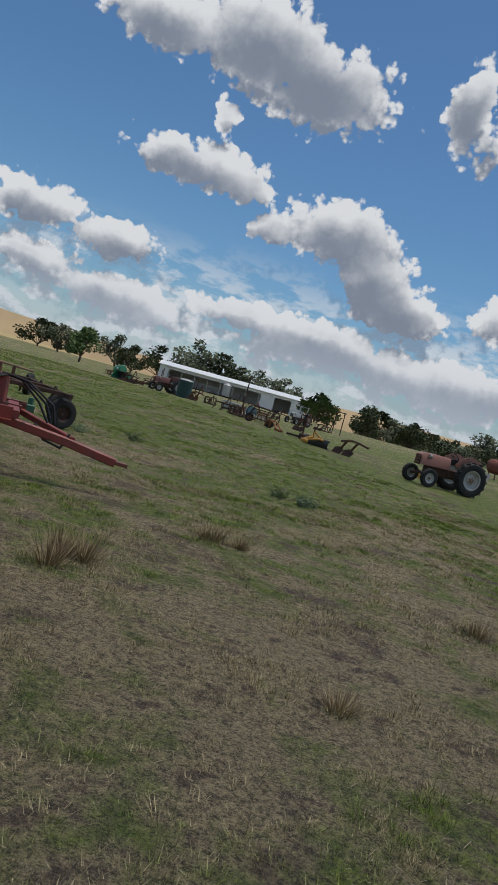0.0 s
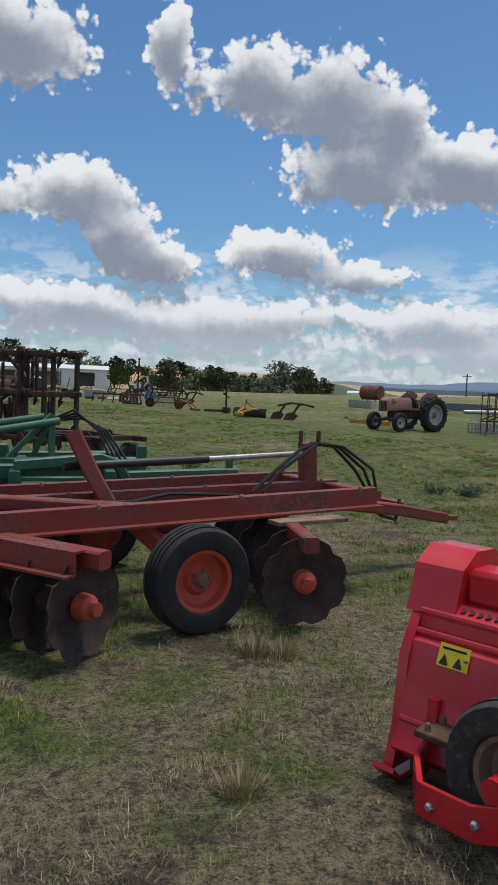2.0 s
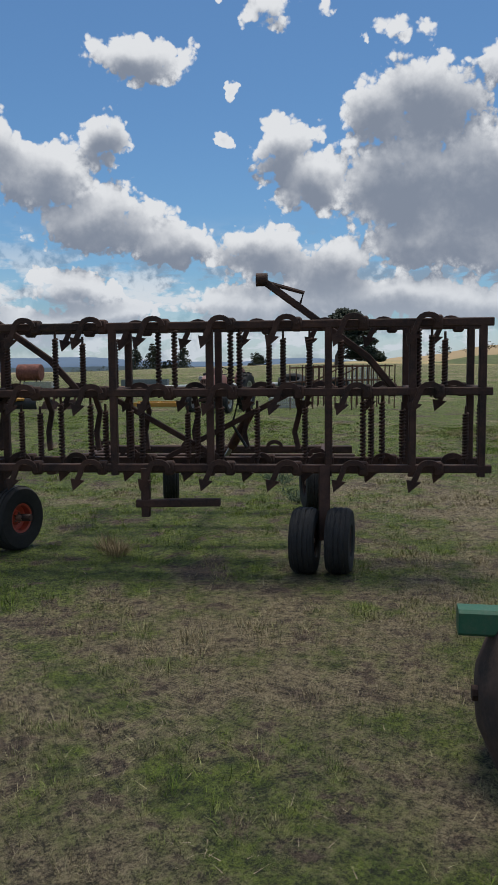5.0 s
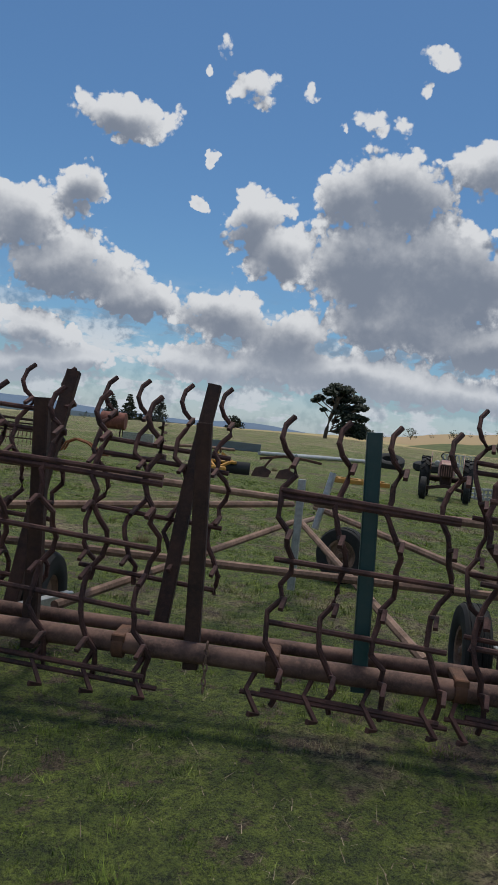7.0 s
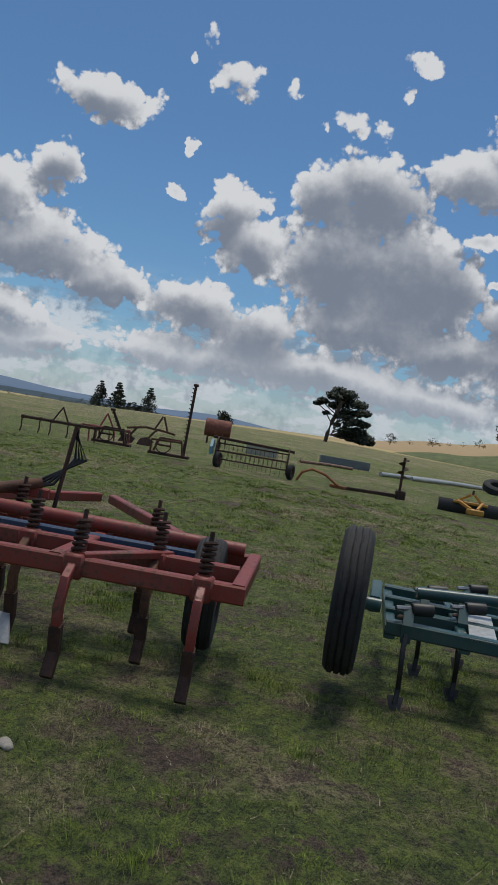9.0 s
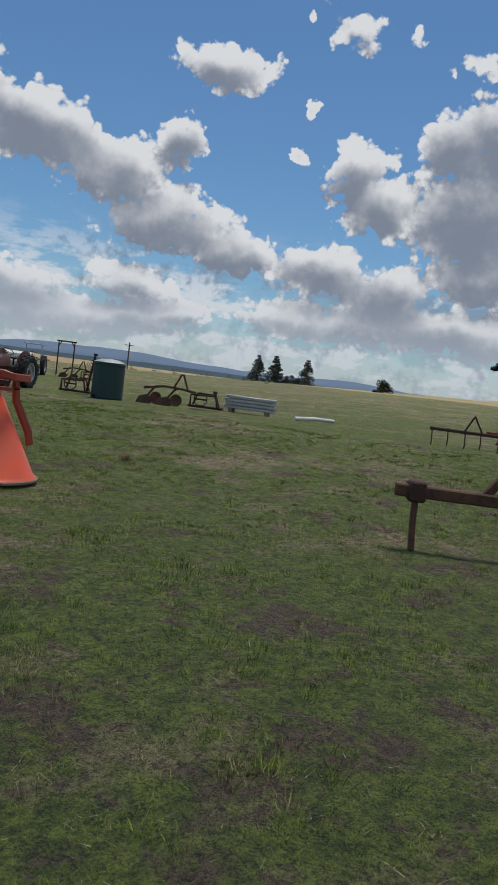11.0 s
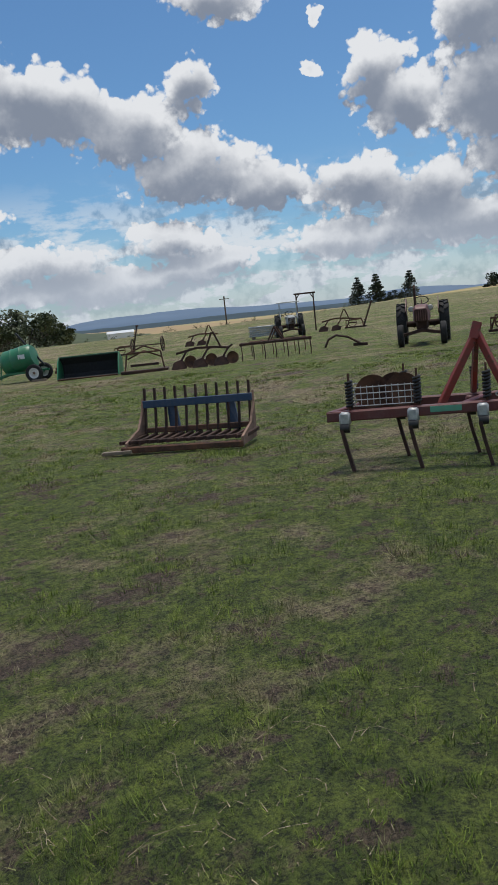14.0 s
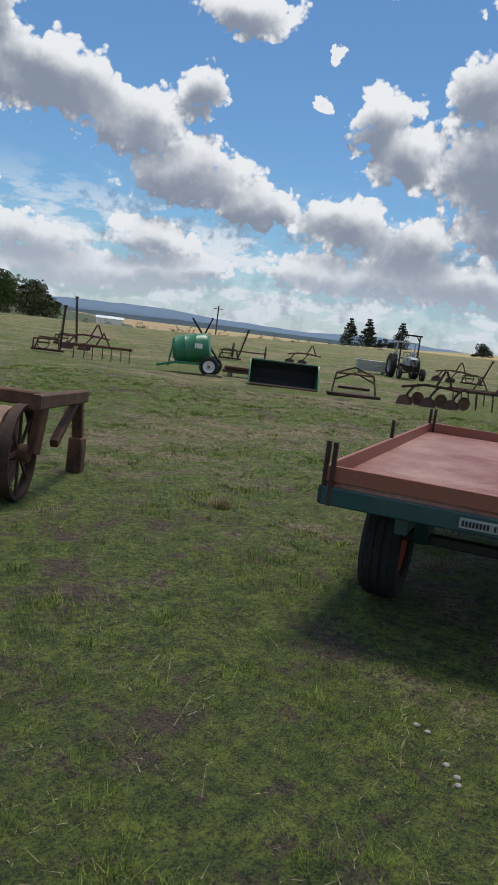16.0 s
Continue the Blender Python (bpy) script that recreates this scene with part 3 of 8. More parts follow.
def mulcher():
    t = thing("flail_mulcher", "glossy red flail mulcher with two black gauge wheels on grass", "farm implement", 2.76, -6.37, 60.6)
    t.scale = (1, 0.70, 1)
    L = 1.8
    outer = [(-0.03, 0.12), (0.03, 0.19), (0.055, 0.30), (0.09, 0.40), (0.135, 0.42), (0.145, 0.47), (0.24, 0.512), (0.32, 0.51), (0.48, 0.425), (0.70, 0.30), (0.73, 0.14)]
    inner = [(y + 0.012, z - 0.012) for y, z in outer[::-1]]
    hood = part("hood", one(rings, [[Vector((x, y, z)) for y, z in outer + inner] for x in (0.028, L + 0.002)]), RED, t)
    for y, z in ((0.025, 0.19), (0.12, 0.422), (0.145, 0.475)):
        part("ridge", one(rod, [(0.03, y, z), (L - 0.03, y, z)], 0.011, 8), RED, hood)
    stripe = part("stripe", one(plate, [(0.1, 0.150, 0.4785), (L - 0.25, 0.150, 0.4785), (L - 0.25, 0.20, 0.5045), (0.1, 0.20, 0.5045)], (0, -0.001, 0.003)), RED, hood, "dark chain-patterned stripe")
    bm = M()
    for k in range(58):
        x = 0.14 + k * 0.0248
        plate(bm, [(x, 0.160, 0.4875), (x + 0.014, 0.166, 0.4905), (x + 0.014, 0.176, 0.4955), (x, 0.182, 0.4985), (x + 0.006, 0.171, 0.493)], (0, -0.0015, 0.0045))
    part("pattern", bm, INK, stripe)
    for x in (0.0, L):
        bm = plate(M(), [(x, -0.02, 0.05), (x, 0.03, 0.16), (x, 0.06, 0.36), (x, 0.13, 0.455), (x, 0.22, 0.525), (x, 0.33, 0.525), (x, 0.50, 0.435), (x, 0.76, 0.305), (x, 0.79, 0.16), (x, 0.77, 0.05)], (0.03, 0, 0))
        end = part("end_plate", bm, RED, t, "red steel end plate")
        xs = x + 0.03 if x else x
        ax = (1, 0, 0) if x else (-1, 0, 0)
        bolts(end, [(xs, 0.40 + 0.045 * math.cos(a), 0.22 + 0.045 * math.sin(a)) for a in (0.3, 1.55, 2.8, 4.1, 5.3)] + [(xs, 0.40, 0.22), (xs, 0.10, 0.17), (xs, 0.10, 0.22), (xs, 0.68, 0.15), (xs, 0.68, 0.20), (xs, 0.05, 0.10)], ax, 0.010)
        part("skid", one(bar, [(x + 0.015, -0.05, 0.06), (x + 0.015, 0.0, 0.028), (x + 0.015, 0.72, 0.028), (x + 0.015, 0.82, 0.07), (x + 0.015, 0.83, 0.12)], 0.07, 0.016), RED, end)
        part("bracket", one(box, (xs + (0.008 if x else -0.008), 0.11, 0.19), (0.012, 0.045, 0.15)), RED, end)
        part("warning_label", one(box, (xs + (0.002 if x else -0.002), 0.235, 0.395), (0.003, 0.05, 0.08)), STICKER_Y, end, "yellow warning label with black bars")
        part("label_mark", one(plate, [(xs + (0.003 if x else -0.006), 0.217, 0.402), (xs + (0.003 if x else -0.006), 0.253, 0.402), (xs + (0.003 if x else -0.006), 0.235, 0.428)], (0.003, 0, 0)), INK, end)
        part("label_mark", one(box, (xs + (0.0045 if x else -0.0045), 0.235, 0.378), (0.003, 0.028, 0.026)), INK, end)
    part("rear_roller", one(lathe, [(0.055, 0.05), (0.055, L - 0.05)], Matrix.Translation((0, 0.12, 0.06)), 16), RUST, t)
    part("rear_flap", one(bar, [(0.05, 0.03, 0.13), (L - 0.05, 0.03, 0.13)], 0.02, 0.09), RUST_DARK, t)
    part("top_beam", one(box, (0.42, 0.30, 0.555), (0.58, 0.16, 0.10), bevel=0.015), RED, t)
    part("belt_cover", one(plate, [(-0.02, 0.14, 0.47), (-0.02, 0.20, 0.60), (-0.02, 0.30, 0.645), (-0.02, 0.46, 0.64), (-0.02, 0.56, 0.56), (-0.02, 0.60, 0.46)], (0.15, 0, 0)), RED, t, "rounded red belt cover")
    g = part("gearbox", one(box, (0.80, 0.38, 0.56), (0.19, 0.24, 0.17), bevel=0.03), RED, t, "red cast gearbox")
    part("plug", one(lathe, [(0.045, 0.0), (0.045, 0.02), (0.02, 0.03)], axle_frame((0.80, 0.262, 0.565), (0, -1, 0)), 16), BLACK, g)
    bolts(g, [(0.80 + dx, 0.258, 0.56 + dz) for dx in (-0.075, 0.075) for dz in (-0.06, 0.06)], (0, -1, 0), 0.011)
    part("flange", one(lathe, [(0.075, 0.0), (0.075, 0.05), (0.06, 0.07)], axle_frame((0.80, 0.50, 0.55), (0, 1, 0)), 18), RED, g)
    part("pto_guard", one(lathe, [(0.045, 0.0), (0.05, 0.06), (0.064, 0.10), (0.07, 0.14), (0.07, 0.17), (0.062, 0.17), (0.045, 0.10)], axle_frame((0.80, 0.58, 0.55), (0.3, 1, 0.0)), 20), BLACK, t, "black plastic power shaft guard")
    part("shaft", one(lathe, [(0.035, 0.0), (0.042, 0.03), (0.03, 0.05), (0.042, 0.07), (0.03, 0.10)], axle_frame((0.78, 0.72, 0.61), (0, 1, 0.1)), 14), WOOD, t, "cream plastic bellows")
    part("hitch_arm", one(bar, [(0.66, 0.22, 0.54), (0.70, 0.79, 0.84)], 0.03, 0.06), RED, t)
    part("hitch_arm", one(bar, [(0.84, 0.42, 0.60), (0.80, 0.79, 0.84)], 0.03, 0.05), RED, t)
    hh = part("hitch_head", one(box, (0.75, 0.82, 0.845), (0.15, 0.15, 0.055), bevel=0.01), RED, t)
    bolts(hh, [(0.672, 0.80, 0.845), (0.672, 0.87, 0.845)], (-1, 0, 0), 0.016)
    part("hitch_lug", one(plate, [(0.80, 0.86, 0.825), (0.80, 0.98, 0.825), (0.80, 0.98, 0.868), (0.80, 0.86, 0.868)], (0.025, 0, 0)), RED, t)
    for sx in (1, -1):
        pts = [(0.75 + sx * dx, y, z) for dx, y, z in ((0.03, 0.82, 0.835), (0.12, 0.84, 0.83), (0.19, 0.855, 0.79), (0.235, 0.87, 0.72), (0.255, 0.89, 0.60), (0.26, 0.91, 0.50), (0.255, 0.93, 0.40))]
        part("hitch_pipe", one(rod, pts, 0.032, 12), RED, t)
        x = 0.75 + sx * 0.26
        part("hitch_lug", one(box, (x + 0.02, 0.91, 0.405), (0.10, 0.22, 0.085), bevel=0.01), RED, t)
        part("hitch_lug", one(box, (x + 0.10, 1.00, 0.415), (0.16, 0.05, 0.06), bevel=0.01), RED, t)
        part("lug_foot", one(plate, [(x + 0.03, 0.84, 0.22), (x + 0.03, 1.00, 0.30), (x + 0.03, 0.98, 0.38), (x + 0.03, 0.82, 0.38)], (0.025, 0, 0)), RED, t)
        bolts(t, [(x + 0.15, 0.965, 0.415), (x + 0.06, 0.795, 0.36)], (0, -1, 0), 0.018)
    for x, sx in ((0.48, -1), (1.36, 1)):
        c = (x - 0.05, -0.09, 0.205)
        wheel(t, c, (-0.13, -1, 0), 0.182, 0.22, RUST_PALE, lugs=0, rim=0.55, tyre_label="black ribbed rubber gauge wheel tyre, caked with pale mud", tyre_mat=MUDDY)
        pts = [(c[0] - sx * 0.13, -0.27, 0.215), (c[0] - sx * 0.10, -0.285, 0.17), (c[0] + sx * 0.06, -0.285, 0.115), (c[0] + sx * 0.22, -0.24, 0.10), (c[0] + sx * 0.29, -0.10, 0.115), (c[0] + sx * 0.30, 0.06, 0.15)]
        arm = part("wheel_bracket", one(bar, pts, 0.018, 0.085), RED, t, "bent red steel wheel arm")
        part("arm_lug", one(box, (c[0] - sx * 0.08, -0.28, 0.215), (0.12, 0.018, 0.07), bevel=0.005), RED, arm)
        part("axle", one(rod, [(c[0] - 0.02, -0.285, 0.205), (c[0], -0.01, 0.205)], 0.03, 12), RED, t)
        part("bracket_plate", one(box, (c[0] + sx * 0.24, -0.02, 0.205), (0.13, 0.16, 0.018), bevel=0.004), RUST, t, "rust-worn bolted plate")
        bolts(t, [(c[0] + sx * 0.24 + dx, -0.02 + dy, 0.214) for dx in (-0.035, 0.035) for dy in (-0.05, 0.05)], (0, 0, 1), 0.010, RUST_PALE)
        bolts(arm, [(c[0] + sx * 0.05, -0.297, 0.12), (c[0] + sx * 0.18, -0.262, 0.10)], (0, -1, 0))
        part("drop_leg", one(bar, [(c[0] + sx * 0.30, 0.03, 0.09), (c[0] + sx * 0.30, 0.05, 0.27)], 0.03, 0.07, (0, 1, 0)), RED, t)
    for x in (0.16, L - 0.12):
        y = part("warning_sticker", one(plate, [(x - 0.045, 0.0655, 0.355), (x + 0.045, 0.0655, 0.355), (x + 0.045, 0.0955, 0.413), (x - 0.045, 0.0955, 0.413)], (0, -0.003, 0.002)), STICKER_Y, hood, "yellow warning sticker with black symbols")
        bm = M()
        for dx in (-0.024, 0.018):
            plate(bm, [(x + dx - 0.014, 0.0600, 0.362), (x + dx + 0.014, 0.0600, 0.362), (x + dx, 0.0740, 0.389)], (0, -0.0015, 0.001))
        box(bm, (x, 0.085, 0.4035), (0.07, 0.002, 0.006))
        part("symbol", bm, INK, y)
    for x in (0.62, 1.32):
        y = part("badge", one(plate, [(x - 0.04, 0.055, 0.325), (x, 0.055, 0.325), (x, 0.0745, 0.375), (x - 0.04, 0.0745, 0.375)], (0, -0.004, 0.002)), STICKER_W, hood, "white and black square badge")
        part("badge_mark", one(plate, [(x, 0.055, 0.325), (x + 0.035, 0.055, 0.325), (x + 0.035, 0.0745, 0.375), (x, 0.0745, 0.375)], (0, -0.004, 0.002)), INK, y)
    bm = M()
    for k in range(6):
        x = 0.86 + k * 0.05
        plate(bm, [(x, 0.042, 0.262), (x + 0.030, 0.042, 0.262), (x + 0.030, 0.049, 0.294), (x, 0.049, 0.294)], (0, -0.004, 0.001))
    part("lettering", bm, INK, hood, "row of black lettering blocks")
    bm = M()
    for k in range(5):
        x = 1.00 + k * 0.03
        plate(bm, [(x, 0.157, 0.4855), (x + 0.021, 0.157, 0.4855), (x + 0.021, 0.192, 0.503), (x, 0.192, 0.503)], (0, -0.003, 0.0055))
    part("lettering", bm, STICKER_W, hood, "row of white lettering blocks")
    bolts(hood, [(0.2 + 0.2 * k, 0.07, 0.385) for k in range(8)], (0, -1, 0.3), 0.005)


def dished_disc(bm, c, ax, r, notches=0):
    m = axle_frame(c, ax)
    n = 32
    front, back = [], []
    for k in range(n):
        a = 2 * math.pi * k / n
        q = r * (0.9 if notches and k % 4 == 0 else 1.0)
        front.append(m @ Vector((0.0, q * math.cos(a), q * math.sin(a))))
        back.append(m @ Vector((0.006, q * math.cos(a), q * math.sin(a))))
    mid = [m @ Vector((-0.045, 0.45 * r * math.cos(2 * math.pi * k / n), 0.45 * r * math.sin(2 * math.pi * k / n))) for k in range(n)]
    mid2 = [p + (m.to_3x3() @ Vector((0.006, 0, 0))) for p in mid]
    return rings(bm, [mid, front, back, mid2])


def gang(t, p, q, z, n, r, beam_mat, notches=True, beam_z=0.4, hub_mat=None):
    p, q = Vector((*p, z)), Vector((*q, z))
    ax = (q - p).normalized()
    part("gang_axle", one(rod, [p - ax * 0.06, q + ax * 0.06], 0.022, 8), RUST_DARK, t)
    for k in range(n):
        c = p + (q - p) * k / (n - 1)
        d = part("disc", one(dished_disc, c, ax, r, notches), DISC, t)
        part("disc_hub", one(lathe, [(0.055, -0.02), (0.05, 0.03), (0.028, 0.04), (0.028, 0.07)], axle_frame(c, ax), 12), hub_mat or (RED_RIM if k == n - 1 else RUST_DARK), d)
    up = Vector((0, 0, beam_z - z))
    b = part("gang_beam", one(bar, [p + up - ax * 0.1, q + up + ax * 0.1], 0.07, 0.07), beam_mat, t)
    for k in (0.2, 0.8):
        c = p + (q - p) * k
        part("hanger", one(bar, [c + up, c + up * 0.5 + ax * 0.04, c + up * 0.1], 0.05, 0.02), beam_mat, b)


def red_disc_plough():
    ox, oy = 2.4, -4.6
    t = thing("disc_harrow", "rust-red offset disc harrow with notched discs", "farm implement", ox, oy, 0)

    def P(x, y, z):
        return (x - ox, y - oy, z)
    for name, a, b in (("side_beam", (1.45, -5.02, 0.47), (3.66, -4.39, 0.50)), ("middle_beam", (1.33, -4.62, 0.47), (3.6, -3.98, 0.49)), ("far_beam", (1.2, -4.2, 0.46), (3.52, -3.55, 0.49))):
        b1 = part(name, one(zed, P(*a), P(*b), 0.065, 0.10), RED_DULL, t, "rusty red channel beam")
        d = (Vector(b) - Vector(a))
        bolts(b1, [P(*(Vector(a) + d * f + Vector((0, 0, 0.042)))) for f in (0.03, 0.3, 0.62, 0.95)], (0, 0, 1), 0.014, RUST_PALE)
    for a, b in (((1.25, -4.2, 0.49), (1.62, -4.98, 0.49)), ((3.42, -3.6, 0.5), (3.66, -4.38, 0.5)), ((2.2, -4.0, 0.42), (2.45, -4.72, 0.42)), ((1.3, -4.3, 0.5), (2.25, -4.75, 0.5))):
        part("cross_member", one(bar, [P(*a), P(*b)], 0.09, 0.06), RED_DULL, t)
    gang(t, (1.0 - ox, -4.2 - oy), (2.02 - ox, -5.28 - oy), 0.215, 9, 0.205, RED_DULL, beam_z=0.41)
    part("gang_rail", one(zed, P(0.88, -4.3, 0.415), P(1.98, -5.36, 0.4), 0.06, 0.095), RED_DULL, t)
    gang(t, (3.16 - ox, -3.55 - oy), (3.01 - ox, -5.04 - oy), 0.215, 8, 0.2, RED_DULL, beam_z=0.40)
    for a, b in (((2.95, -4.75, 0.43), (3.35, -4.65, 0.43)), ((2.9, -4.5, 0.44), (3.4, -4.35, 0.44))):
        part("gang_plate", one(bar, [P(*a), P(*b)], 0.10, 0.02), RUST_PALE, t)
    for x, y in ((2.53, -4.99), (2.22, -3.75)):
        s = 1 if y < -4.5 else -1
        wheel(t, P(x, y, 0.235), (0.27 * s, -0.96 * s, 0), 0.235, 0.16, RED_RIM, rim=0.57)
        part("wheel_leg", one(bar, [P(x - 0.25, y + 0.32 * s, 0.44), P(x - 0.02, y + 0.12 * s, 0.24)], 0.06, 0.08), RED_RIM, t)
    part("leaning_post", one(bar, [P(2.22, -4.50, 0.44), P(2.12, -4.46, 0.62), P(2.02, -4.43, 0.83)], 0.075, 0.12, (0, 1, 0)), RED_DULL, t, "red upright leaning post")
    part("mast", one(bar, [P(3.42, -3.98, 0.46), P(3.40, -3.98, 0.76)], 0.09, 0.10, (0, 1, 0)), RED_DULL, t)
    part("mast_peg", one(rod, [P(3.36, -3.98, 0.74), P(3.36, -3.98, 0.83)], 0.014), RUST, t)
    part("mast_peg", one(rod, [P(3.47, -3.98, 0.74), P(3.47, -3.98, 0.83)], 0.014), RUST, t)
    part("cylinder", one(rod, [P(1.98, -4.43, 0.66), P(2.75, -4.2, 0.68)], 0.022, 10), BLACK, t)
    part("ram_rod", one(rod, [P(2.75, -4.2, 0.68), P(3.40, -4.0, 0.70)], 0.016, 10), STEEL, t, "bright steel ram rod")
    for k in range(5):
        s = 0.015 * k
        pts = [P(3.40 + s, -4.02, 0.75), P(3.30 + s, -4.1, 0.74 - 0.01 * k), P(3.12 + s, -4.2, 0.62), P(2.95 + 2 * s, -4.28, 0.51)] if k % 2 else [P(3.40 + s, -4.02, 0.76), P(3.56 + s, -4.0, 0.74), P(3.72 + 2 * s, -3.96, 0.60), P(3.82 + s, -3.95, 0.46)]
        part("hose", one(rod, pts, 0.010, 6), HOSE, t, "black hydraulic hose")
    part("hose", one(rod, [P(2.9, -4.3, 0.5), P(2.5, -4.45, 0.53), P(2.3, -4.52, 0.5), P(2.0, -4.62, 0.52)], 0.009, 6), HOSE, t)
    part("tongue", one(bar, [P(3.45, -4.2, 0.44), P(4.0, -4.0, 0.36), P(4.4, -3.86, 0.28)], 0.09, 0.07), RED_DULL, t)
    part("tongue_clevis", one(bar, [P(4.34, -3.88, 0.285), P(4.5, -3.83, 0.275)], 0.06, 0.03), RED_DULL, t)
    part("tongue_brace", one(bar, [P(3.5, -3.6, 0.46), P(4.05, -3.98, 0.38)], 0.05, 0.05), RED_DULL, t)
    part("tongue_hose", one(rod, [P(3.75, -4.05, 0.44), P(3.85, -4.08, 0.34), P(3.98, -4.02, 0.30), P(4.02, -3.98, 0.42)], 0.012, 6), HOSE, t)


def green_disc_plough():
    ox, oy = 1.6, -2.9
    t = thing("disc_harrow", "faded green disc harrow on rubber tyres with hoses", "farm implement", ox, oy, 0)

    def P(x, y, z):
        return (x - ox, y - oy, z)
    for a, b in (((0.2, -3.15, 0.46), (2.35, -2.95, 0.47)), ((0.1, -2.75, 0.47), (2.6, -2.62, 0.48)), ((0.1, -2.3, 0.47), (2.5, -2.15, 0.48))):
        part("beam", one(bar, [P(*a), P(*b)], 0.075, 0.10), GREEN, t, "green painted steel beam")
    for x in (0.3, 1.1, 1.75, 2.35):
        part("cross_member", one(bar, [P(x, -3.2, 0.45), P(x + 0.05, -2.2, 0.46)], 0.07, 0.08), GREEN, t)
    part("bent_beam", one(bar, [P(1.75, -3.1, 0.52), P(2.3, -3.02, 0.56), P(2.42, -3.0, 0.52), P(2.5, -2.98, 0.36)], 0.07, 0.08, (0, 1, 0)), GREEN, t)
    part("gang_box", one(box, P(2.0, -3.4, 0.40), (0.42, 0.06, 0.10), bevel=0.008), GREEN, t)
    part("gang_box", one(box, P(1.98, -3.12, 0.40), (0.42, 0.06, 0.10), bevel=0.008), GREEN, t)
    part("post", one(bar, [P(2.62, -2.72, 0.28), P(2.62, -2.72, 0.62)], 0.07, 0.07, (0, 1, 0)), GREEN, t)
    part("tongue", one(bar, [P(2.5, -2.85, 0.42), P(3.35, -2.62, 0.42)], 0.07, 0.07), GREEN, t)
    part("tongue_post", one(bar, [P(3.3, -2.62, 0.36), P(3.3, -2.62, 0.52)], 0.05, 0.05, (0, 1, 0)), GREEN, t)
    for a, b in (((0.15, -2.7, 0.52), (1.95, -2.45, 0.80)), ((0.35, -2.95, 0.50), (2.05, -2.6, 0.78))):
        part("lift_tube", one(rod, [P(*a), P(*b)], 0.028, 10), GREEN, t)
    part("lift_rod", one(rod, [P(1.3, -2.72, 0.66), P(1.9, -2.58, 0.76)], 0.014), PALE, t)
    for a in ((1.75, -2.62), (1.95, -2.5), (2.1, -2.62)):
        part("tower_strut", one(bar, [P(a[0] - 0.1, a[1], 0.46), P(2.0, -2.54, 0.82)], 0.05, 0.035), GREEN, t)
    for k, (x, y) in enumerate(((1.25, -2.55), (1.45, -2.8), (1.65, -2.4), (2.2, -2.75), (0.8, -2.5))):
        part("clamp", one(box, P(x, y, 0.55), (0.12, 0.08, 0.10), bevel=0.01), RUST_DARK if k % 2 else GREEN, t)
    for k in range(4):
        s = 0.02 * k
        part("hose", one(rod, [P(1.98, -2.54, 0.78), P(2.15 + s, -2.58, 0.86 - s), P(2.32 + s, -2.64, 0.72), P(2.42 + 2 * s, -2.7, 0.48)], 0.010, 6), HOSE, t, "black hydraulic hose")
    for x, y in ((1.36, -3.14), (1.2, -1.95)):
        s = 1 if y < -2.5 else -1
        wheel(t, P(x, y, 0.25), (0.1 * s, -s, 0), 0.25, 0.17, GREEN, rim=0.52)
    wheel(t, P(2.85, -2.75, 0.2), (0.1, -1, 0), 0.2, 0.13, RUST_DARK, rim=0.5)
    gang(t, (0.1 - ox, -2.2 - oy), (0.86 - ox, -3.6 - oy), 0.2, 8, 0.19, GREEN, beam_z=0.4)
    gang(t, (1.7 - ox, -3.55 - oy), (2.6 - ox, -2.2 - oy), 0.2, 7, 0.18, GREEN, beam_z=0.38)


def spring_tine(t, x, y, z, s, mat, tip=True, lean=0.0):
    """A tine that curls over its bar and ends in a small shovel; s is the side to which it hooks."""
    pts = []
    for k in range(9):
        a = math.pi * k / 8
        pts.append((x + s * (0.05 - 0.05 * math.cos(a)), y - 0.02, z + 0.05 * math.sin(a) * 0.75))
    pts += [(x + s * 0.112, y - 0.02 - lean, z - 0.03), (x + s * 0.128, y - 0.02 - lean, z - 0.065)]
    c = part("tine", one(bar, pts, 0.028, 0.014, (0, 1, 0)), mat, t)
    if tip:
        e = Vector(pts[-1])
        part("shovel", one(plate, [e + Vector((-0.035, 0.012, 0.012)), e + Vector((0.04, 0.012, 0.0)), e + Vector((s * 0.025, 0.012, -0.055))], (0, -0.014, 0)), mat, c)
    return c


